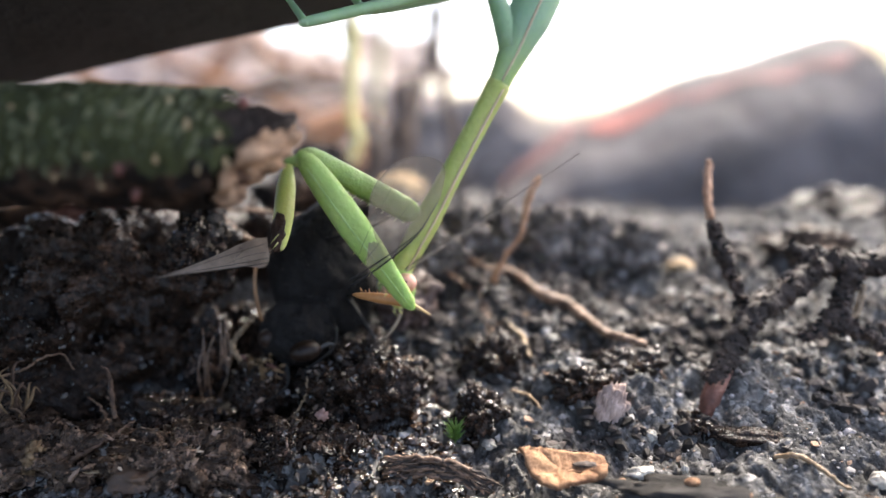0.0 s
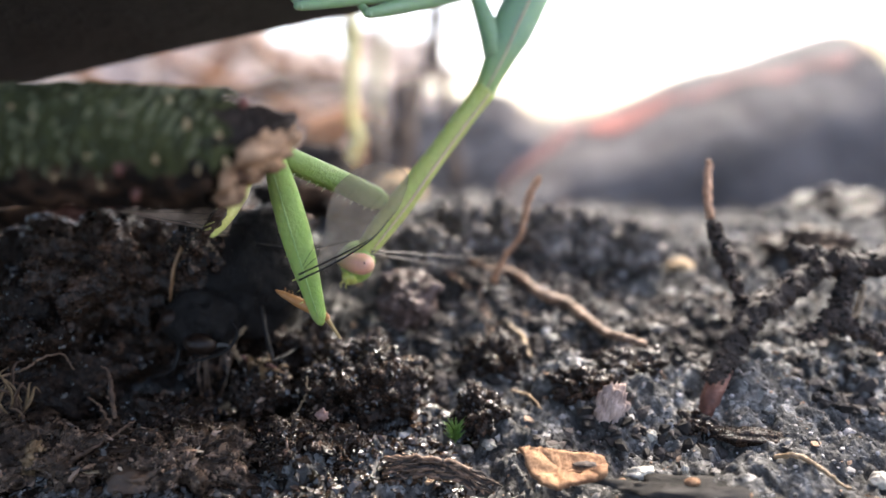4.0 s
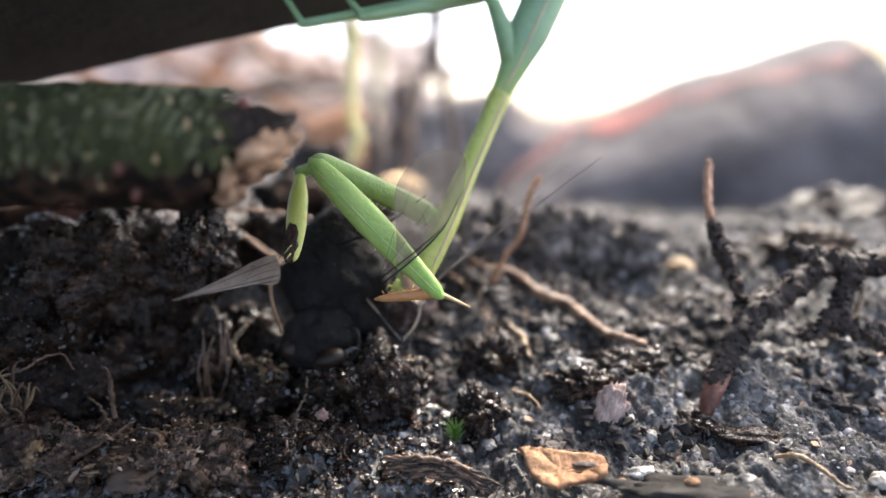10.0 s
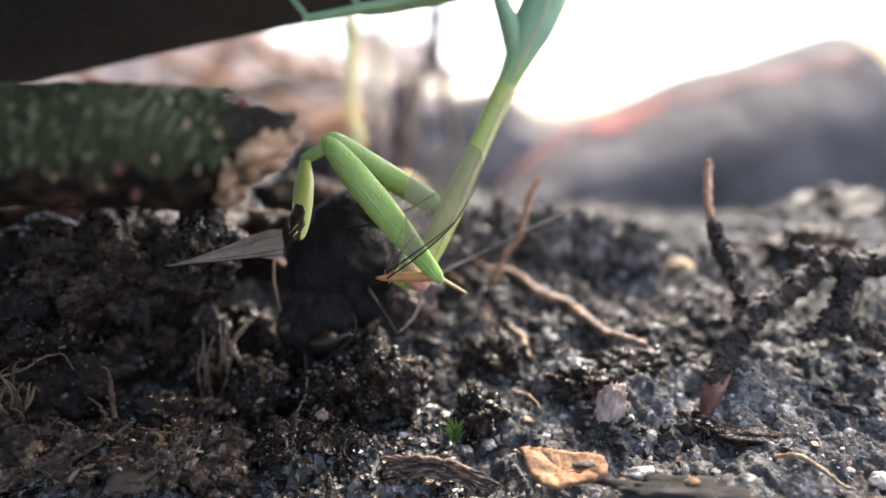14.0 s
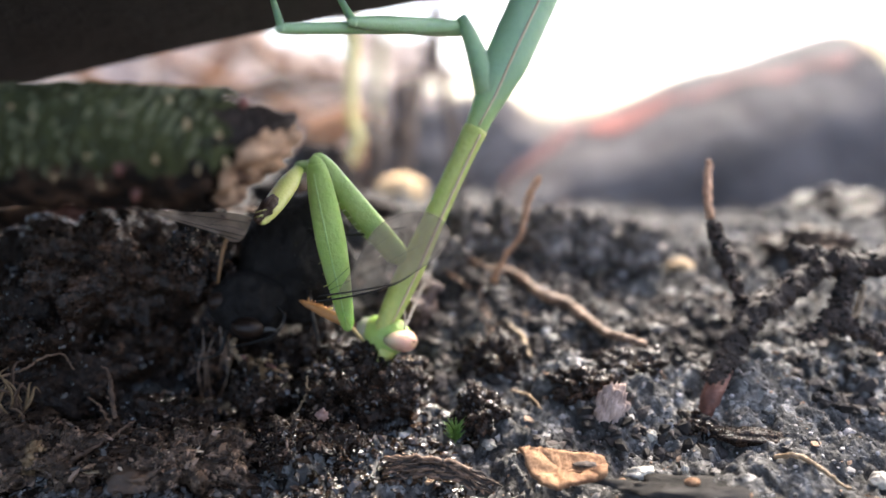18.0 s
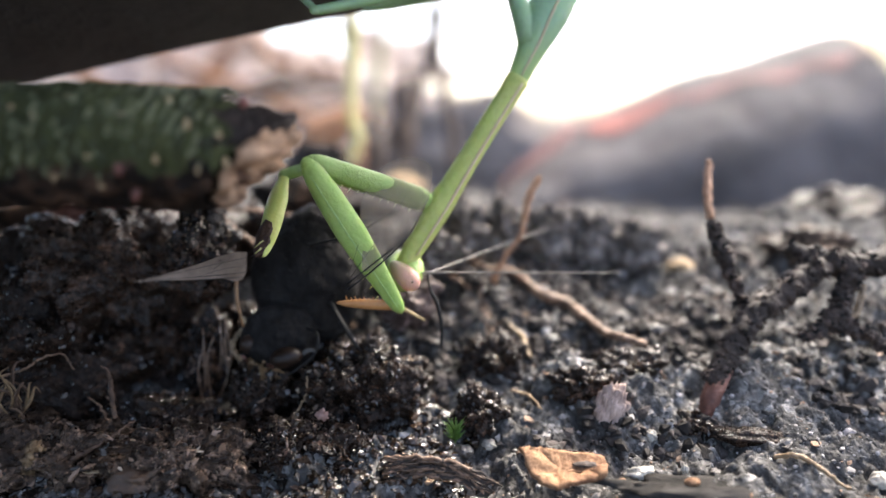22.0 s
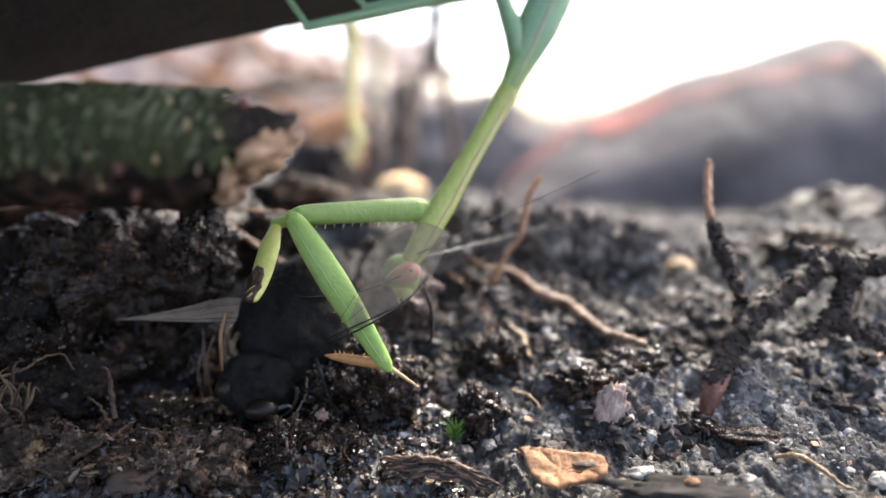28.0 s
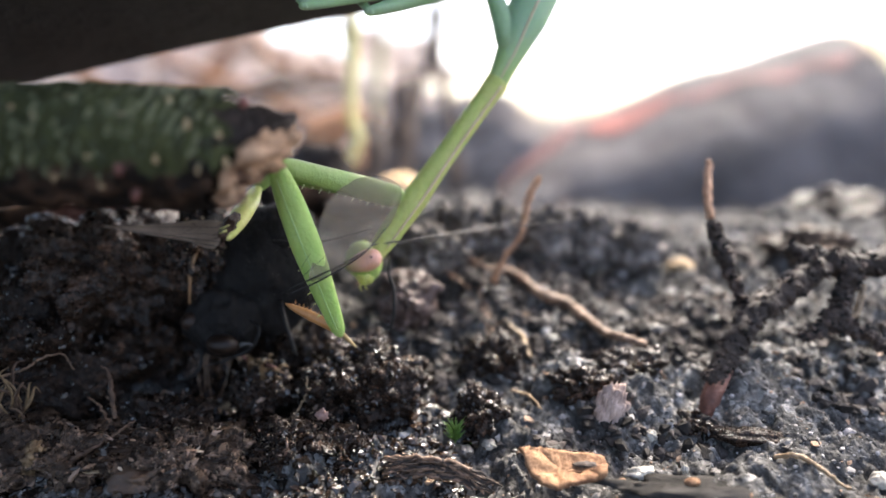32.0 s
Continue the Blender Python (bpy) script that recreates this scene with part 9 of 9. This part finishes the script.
        (7.5, bone(-10.53, 52.56, 32.33, 2.00, 61.76, 35.12)), (8, bone(-10.51, 52.30, 32.29, 1.99, 61.50, 35.07)),
        (8.5, bone(-10.83, 53.34, 32.41, 2.03, 62.02, 35.13)), (9, bone(-11.14, 54.39, 32.53, 2.08, 62.54, 35.19)),
        (9.5, bone(-11.48, 57.69, 32.52, 2.79, 63.86, 35.43)), (10, bone(-11.97, 62.03, 32.57, 3.50, 64.66, 35.59)),
        (10.5, bone(-11.95, 62.57, 32.70, 3.48, 65.14, 35.44)), (11, bone(-11.84, 62.58, 32.77, 3.46, 65.62, 35.29)),
        (11.5, bone(-11.73, 62.87, 32.96, 3.61, 65.49, 35.95)), (12, bone(-11.57, 62.90, 33.11, 3.76, 65.36, 36.60)),
        (12.5, bone(-11.56, 63.16, 33.14, 3.73, 65.60, 36.52)), (13, bone(-11.68, 64.21, 33.27, 3.70, 65.84, 36.45)),
        (13.5, bone(-11.55, 62.90, 33.11, 3.84, 65.32, 36.36)), (14, bone(-11.56, 62.38, 33.05, 3.96, 64.79, 36.28)),
        (14.5, bone(-11.89, 62.84, 32.80, 3.68, 65.45, 35.72)), (16.5, bone(-11.28, 53.50, 31.90, 2.14, 61.73, 33.62)),
        (17, bone(-11.01, 55.11, 32.30, 3.04, 61.94, 34.72)), (17.5, bone(-13.43, 63.62, 32.87, 2.26, 65.11, 33.97)),
        (18, bone(-11.06, 49.70, 30.72, 1.21, 59.65, 32.08)), (18.5, bone(-12.32, 57.03, 31.70, 1.88, 63.72, 33.38)),
        (19, bone(-12.07, 57.58, 31.90, 2.46, 63.36, 34.15)), (19.5, bone(-10.90, 53.77, 31.97, 2.38, 61.89, 34.43)),
        (20, bone(-10.55, 53.87, 32.51, 2.39, 62.51, 35.02)), (20.5, bone(-9.77, 51.50, 32.09, 2.91, 60.27, 35.28)),
        (21, bone(-10.56, 57.50, 32.82, 3.68, 63.30, 36.45)), (21.5, bone(-9.77, 54.64, 32.52, 4.16, 61.21, 36.18)),
        (22, bone(-10.11, 58.06, 33.10, 4.81, 62.02, 36.43)), (22.5, bone(-9.43, 53.59, 32.35, 4.32, 60.44, 36.15)),
        (23, bone(-9.43, 53.04, 32.15, 3.95, 60.44, 36.17)), (23.5, bone(-11.64, 63.46, 33.37, 3.84, 64.31, 36.43)),
        (24, bone(-11.25, 59.51, 32.68, 3.47, 64.22, 35.96)), (24.5, bone(-11.91, 63.96, 33.32, 3.71, 66.36, 36.50)),
        (25, bone(-10.25, 55.87, 32.32, 3.61, 62.44, 35.99)), (25.5, bone(-11.24, 61.90, 33.20, 4.30, 64.35, 36.64)),
        (27.5, bone(-11.02, 63.14, 33.01, 4.96, 65.58, 36.42)), (28, bone(-11.59, 62.25, 32.37, 4.24, 64.74, 36.02)),
        (28.5, bone(-11.61, 63.05, 32.58, 4.53, 65.51, 36.05)), (29, bone(-11.43, 62.82, 32.66, 4.77, 65.49, 35.95)),
        (30, bone(-11.25, 63.08, 32.70, 4.86, 65.49, 35.95)), (31, bone(-11.76, 63.29, 32.50, 4.43, 65.97, 35.80)),
        (32, bone(-10.50, 55.52, 33.10, 3.14, 62.77, 36.37))])
    walk(mid_tibia, [
        (0, bone(-10.00, 52.66, 31.51, -16.04, 65.03, 38.29)), (0.5, bone(-9.97, 51.83, 31.18, -16.04, 65.03, 38.29)),
        (1, bone(-12.31, 63.25, 32.27, -16.04, 65.03, 38.29)), (1.5, bone(-12.54, 63.44, 33.25, -16.04, 65.03, 38.29)),
        (2, bone(-11.04, 54.98, 32.97, -16.04, 65.03, 38.29)), (2.5, bone(-10.38, 52.42, 32.91, -16.04, 65.03, 38.29)),
        (3, bone(-11.37, 58.26, 34.13, -16.04, 65.03, 38.29)), (3.5, bone(-10.76, 55.00, 33.05, -16.04, 65.03, 38.29)),
        (5.5, bone(-12.63, 63.34, 34.05, -16.04, 65.03, 38.29)), (6, bone(-12.03, 62.33, 34.09, -16.04, 65.03, 38.29)),
        (6.5, bone(-11.25, 57.31, 33.18, -16.04, 65.03, 38.29)), (7, bone(-10.54, 52.83, 32.37, -16.04, 65.03, 38.29)),
        (7.5, bone(-10.53, 52.56, 32.33, -16.04, 65.03, 38.29)), (8, bone(-10.51, 52.30, 32.29, -16.04, 65.03, 38.29)),
        (8.5, bone(-10.83, 53.34, 32.41, -16.04, 65.03, 38.29)), (9, bone(-11.14, 54.39, 32.53, -16.04, 65.03, 38.29)),
        (9.5, bone(-11.48, 57.69, 32.52, -16.04, 65.03, 38.29)), (10, bone(-11.97, 62.03, 32.57, -16.04, 65.03, 38.29)),
        (10.5, bone(-11.95, 62.57, 32.70, -16.04, 65.03, 38.29)), (11, bone(-11.84, 62.58, 32.77, -16.04, 65.03, 38.29)),
        (11.5, bone(-11.73, 62.87, 32.96, -16.04, 65.03, 38.29)), (12, bone(-11.57, 62.90, 33.11, -16.04, 65.03, 38.29)),
        (12.5, bone(-11.56, 63.16, 33.14, -16.04, 65.03, 38.29)), (13, bone(-11.68, 64.21, 33.27, -16.04, 65.03, 38.29)),
        (13.5, bone(-11.55, 62.90, 33.11, -16.04, 65.03, 38.29)), (14, bone(-11.56, 62.38, 33.05, -16.04, 65.03, 38.29)),
        (14.5, bone(-11.89, 62.84, 32.80, -16.04, 65.03, 38.29)), (16.5, bone(-11.28, 53.50, 31.90, -16.04, 65.03, 38.29)),
        (17, bone(-11.01, 55.11, 32.30, -16.04, 65.03, 38.29)), (17.5, bone(-13.43, 63.62, 32.87, -16.04, 65.03, 38.29)),
        (18, bone(-11.06, 49.70, 30.72, -16.04, 65.03, 38.29)), (18.5, bone(-12.32, 57.03, 31.70, -16.04, 65.03, 38.29)),
        (19, bone(-12.07, 57.58, 31.90, -16.04, 65.03, 38.29)), (19.5, bone(-10.90, 53.77, 31.97, -16.04, 65.03, 38.29)),
        (20, bone(-10.55, 53.87, 32.51, -16.04, 65.03, 38.29)), (20.5, bone(-9.77, 51.50, 32.09, -16.04, 65.03, 38.29)),
        (21, bone(-10.56, 57.50, 32.82, -16.04, 65.03, 38.29)), (21.5, bone(-9.77, 54.64, 32.52, -16.04, 65.03, 38.29)),
        (22, bone(-10.11, 58.06, 33.10, -16.04, 65.03, 38.29)), (22.5, bone(-9.43, 53.59, 32.35, -16.04, 65.03, 38.29)),
        (23, bone(-9.43, 53.04, 32.15, -16.04, 65.03, 38.29)), (23.5, bone(-11.64, 63.46, 33.37, -16.04, 65.03, 38.29)),
        (24, bone(-11.25, 59.51, 32.68, -16.04, 65.03, 38.29)), (24.5, bone(-11.91, 63.96, 33.32, -16.04, 65.03, 38.29)),
        (25, bone(-10.25, 55.87, 32.32, -16.04, 65.03, 38.29)), (25.5, bone(-11.24, 61.90, 33.20, -16.04, 65.03, 38.29)),
        (27.5, bone(-11.02, 63.14, 33.01, -16.04, 65.03, 38.29)), (28, bone(-11.59, 62.25, 32.37, -16.04, 65.03, 38.29)),
        (28.5, bone(-11.61, 63.05, 32.58, -16.04, 65.03, 38.29)), (29, bone(-11.43, 62.82, 32.66, -16.04, 65.03, 38.29)),
        (30, bone(-11.25, 63.08, 32.70, -16.04, 65.03, 38.29)), (31, bone(-11.76, 63.29, 32.50, -16.04, 65.03, 38.29)),
        (32, bone(-10.50, 55.52, 33.10, -16.04, 65.03, 38.29))])
    walk(mid_femur_b, [
        (0, bone(-5.98, 55.45, 32.76, 3.72, 61.89, 35.76)), (0.5, bone(-5.98, 54.88, 32.43, 3.24, 61.87, 35.67)),
        (1, bone(-6.82, 61.88, 33.09, 3.64, 67.41, 35.33)), (1.5, bone(-7.15, 64.17, 33.08, 3.91, 67.58, 36.20)),
        (2, bone(-6.58, 58.37, 32.08, 1.88, 65.97, 35.79)), (2.5, bone(-6.08, 55.85, 32.18, 2.63, 63.21, 35.99)),
        (3, bone(-6.34, 60.38, 33.21, 3.46, 66.20, 36.96)), (3.5, bone(-5.98, 57.76, 32.84, 2.67, 65.44, 35.70)),
        (5.5, bone(-5.98, 61.15, 33.25, 3.39, 67.69, 36.77)), (6, bone(-5.86, 60.88, 33.21, 3.92, 66.90, 36.63)),
        (6.5, bone(-5.79, 58.51, 32.81, 3.27, 65.75, 35.98)), (7, bone(-5.62, 55.36, 32.31, 2.60, 63.56, 35.18)),
        (7.5, bone(-5.74, 55.09, 32.20, 2.59, 63.30, 35.13)), (8, bone(-5.88, 55.07, 32.12, 2.58, 63.03, 35.09)),
        (8.5, bone(-6.11, 55.84, 32.15, 2.62, 63.55, 35.15)), (9, bone(-6.37, 56.87, 32.20, 2.67, 64.07, 35.20)),
        (9.5, bone(-6.61, 59.51, 32.67, 3.41, 65.39, 35.44)), (10, bone(-6.81, 61.88, 33.11, 4.14, 66.19, 35.60)),
        (10.5, bone(-6.78, 62.17, 33.29, 4.13, 66.67, 35.44)), (11, bone(-6.74, 62.46, 33.47, 4.11, 67.15, 35.29)),
        (11.5, bone(-6.71, 62.75, 33.65, 4.27, 67.02, 35.96)), (12, bone(-6.71, 63.30, 33.86, 4.42, 66.90, 36.63)),
        (12.5, bone(-6.62, 63.07, 33.97, 4.39, 67.14, 36.55)), (13, bone(-6.55, 63.10, 34.11, 4.37, 67.38, 36.47)),
        (13.5, bone(-6.69, 63.32, 33.94, 4.50, 66.85, 36.38)), (14, bone(-6.85, 63.80, 33.81, 4.62, 66.33, 36.30)),
        (14.5, bone(-6.93, 63.50, 33.56, 4.34, 66.98, 35.72)), (16.5, bone(-6.49, 55.77, 31.80, 2.74, 63.25, 33.59)),
        (17, bone(-5.96, 56.66, 32.43, 3.66, 63.47, 34.72)), (17.5, bone(-6.83, 59.75, 32.62, 2.88, 66.63, 33.94)),
        (18, bone(-6.47, 52.40, 31.50, 1.76, 61.16, 32.03)), (18.5, bone(-6.86, 57.70, 32.53, 2.48, 65.24, 33.34)),
        (19, bone(-6.59, 57.77, 32.92, 3.07, 64.88, 34.13)), (19.5, bone(-6.29, 55.95, 32.73, 2.98, 63.41, 34.43)),
        (20, bone(-6.28, 56.75, 32.90, 2.99, 64.04, 35.03)), (20.5, bone(-5.98, 54.93, 32.71, 3.51, 61.80, 35.32)),
        (21, bone(-6.47, 60.44, 33.55, 4.33, 64.83, 36.49)), (21.5, bone(-6.20, 58.88, 33.40, 4.80, 62.75, 36.23)),
        (22, bone(-6.48, 62.56, 33.99, 5.48, 63.56, 36.48)), (22.5, bone(-5.86, 57.60, 33.34, 4.96, 61.98, 36.21)),
        (23, bone(-5.66, 56.56, 33.25, 4.58, 61.98, 36.23)), (23.5, bone(-6.10, 60.75, 33.85, 4.49, 65.85, 36.46)),
        (24, bone(-6.02, 59.70, 33.68, 4.11, 65.75, 35.98)), (24.5, bone(-6.38, 63.11, 34.15, 4.37, 67.90, 36.52)),
        (25, bone(-5.90, 58.12, 33.41, 4.24, 63.98, 36.03)), (25.5, bone(-6.43, 63.10, 34.11, 4.97, 65.89, 36.68)),
        (27.5, bone(-6.86, 66.23, 34.49, 5.65, 67.12, 36.44)), (28, bone(-6.61, 63.60, 34.09, 4.91, 66.27, 36.04)),
        (28.5, bone(-6.82, 65.95, 34.39, 5.21, 67.04, 36.06)), (29, bone(-6.79, 65.95, 34.35, 5.45, 67.02, 35.96)),
        (30, bone(-6.73, 65.93, 34.28, 5.55, 67.02, 35.96)), (31, bone(-6.64, 65.66, 34.17, 5.11, 67.50, 35.81)),
        (32, bone(-5.79, 57.79, 33.00, 3.76, 64.31, 36.41))])
    walk(mid_tibia_b, [
        (0, bone(-5.98, 55.45, 32.76, -11.01, 64.23, 38.36)), (0.5, bone(-5.98, 54.88, 32.43, -11.01, 64.23, 38.36)),
        (1, bone(-6.82, 61.88, 33.09, -11.01, 64.23, 38.36)), (1.5, bone(-7.15, 64.17, 33.08, -11.01, 64.23, 38.36)),
        (2, bone(-6.58, 58.37, 32.08, -11.01, 64.23, 38.36)), (2.5, bone(-6.08, 55.85, 32.18, -11.01, 64.23, 38.36)),
        (3, bone(-6.34, 60.38, 33.21, -11.01, 64.23, 38.36)), (3.5, bone(-5.98, 57.76, 32.84, -11.01, 64.23, 38.36)),
        (5.5, bone(-5.98, 61.15, 33.25, -11.01, 64.23, 38.36)), (6, bone(-5.86, 60.88, 33.21, -11.01, 64.23, 38.36)),
        (6.5, bone(-5.79, 58.51, 32.81, -11.01, 64.23, 38.36)), (7, bone(-5.62, 55.36, 32.31, -11.01, 64.23, 38.36)),
        (7.5, bone(-5.74, 55.09, 32.20, -11.01, 64.23, 38.36)), (8, bone(-5.88, 55.07, 32.12, -11.01, 64.23, 38.36)),
        (8.5, bone(-6.11, 55.84, 32.15, -11.01, 64.23, 38.36)), (9, bone(-6.37, 56.87, 32.20, -11.01, 64.23, 38.36)),
        (9.5, bone(-6.61, 59.51, 32.67, -11.01, 64.23, 38.36)), (10, bone(-6.81, 61.88, 33.11, -11.01, 64.23, 38.36)),
        (10.5, bone(-6.78, 62.17, 33.29, -11.01, 64.23, 38.36)), (11, bone(-6.74, 62.46, 33.47, -11.01, 64.23, 38.36)),
        (11.5, bone(-6.71, 62.75, 33.65, -11.01, 64.23, 38.36)), (12, bone(-6.71, 63.30, 33.86, -11.01, 64.23, 38.36)),
        (12.5, bone(-6.62, 63.07, 33.97, -11.01, 64.23, 38.36)), (13, bone(-6.55, 63.10, 34.11, -11.01, 64.23, 38.36)),
        (13.5, bone(-6.69, 63.32, 33.94, -11.01, 64.23, 38.36)), (14, bone(-6.85, 63.80, 33.81, -11.01, 64.23, 38.36)),
        (14.5, bone(-6.93, 63.50, 33.56, -11.01, 64.23, 38.36)), (16.5, bone(-6.49, 55.77, 31.80, -11.01, 64.23, 38.36)),
        (17, bone(-5.96, 56.66, 32.43, -11.01, 64.23, 38.36)), (17.5, bone(-6.83, 59.75, 32.62, -11.01, 64.23, 38.36)),
        (18, bone(-6.47, 52.40, 31.50, -11.01, 64.23, 38.36)), (18.5, bone(-6.86, 57.70, 32.53, -11.01, 64.23, 38.36)),
        (19, bone(-6.59, 57.77, 32.92, -11.01, 64.23, 38.36)), (19.5, bone(-6.29, 55.95, 32.73, -11.01, 64.23, 38.36)),
        (20, bone(-6.28, 56.75, 32.90, -11.01, 64.23, 38.36)), (20.5, bone(-5.98, 54.93, 32.71, -11.01, 64.23, 38.36)),
        (21, bone(-6.47, 60.44, 33.55, -11.01, 64.23, 38.36)), (21.5, bone(-6.20, 58.88, 33.40, -11.01, 64.23, 38.36)),
        (22, bone(-6.48, 62.56, 33.99, -11.01, 64.23, 38.36)), (22.5, bone(-5.86, 57.60, 33.34, -11.01, 64.23, 38.36)),
        (23, bone(-5.66, 56.56, 33.25, -11.01, 64.23, 38.36)), (23.5, bone(-6.10, 60.75, 33.85, -11.01, 64.23, 38.36)),
        (24, bone(-6.02, 59.70, 33.68, -11.01, 64.23, 38.36)), (24.5, bone(-6.38, 63.11, 34.15, -11.01, 64.23, 38.36)),
        (25, bone(-5.90, 58.12, 33.41, -11.01, 64.23, 38.36)), (25.5, bone(-6.43, 63.10, 34.11, -11.01, 64.23, 38.36)),
        (27.5, bone(-6.86, 66.23, 34.49, -11.01, 64.23, 38.36)), (28, bone(-6.61, 63.60, 34.09, -11.01, 64.23, 38.36)),
        (28.5, bone(-6.82, 65.95, 34.39, -11.01, 64.23, 38.36)), (29, bone(-6.79, 65.95, 34.35, -11.01, 64.23, 38.36)),
        (30, bone(-6.73, 65.93, 34.28, -11.01, 64.23, 38.36)), (31, bone(-6.64, 65.66, 34.17, -11.01, 64.23, 38.36)),
        (32, bone(-5.79, 57.79, 33.00, -11.01, 64.23, 38.36))])


motions()
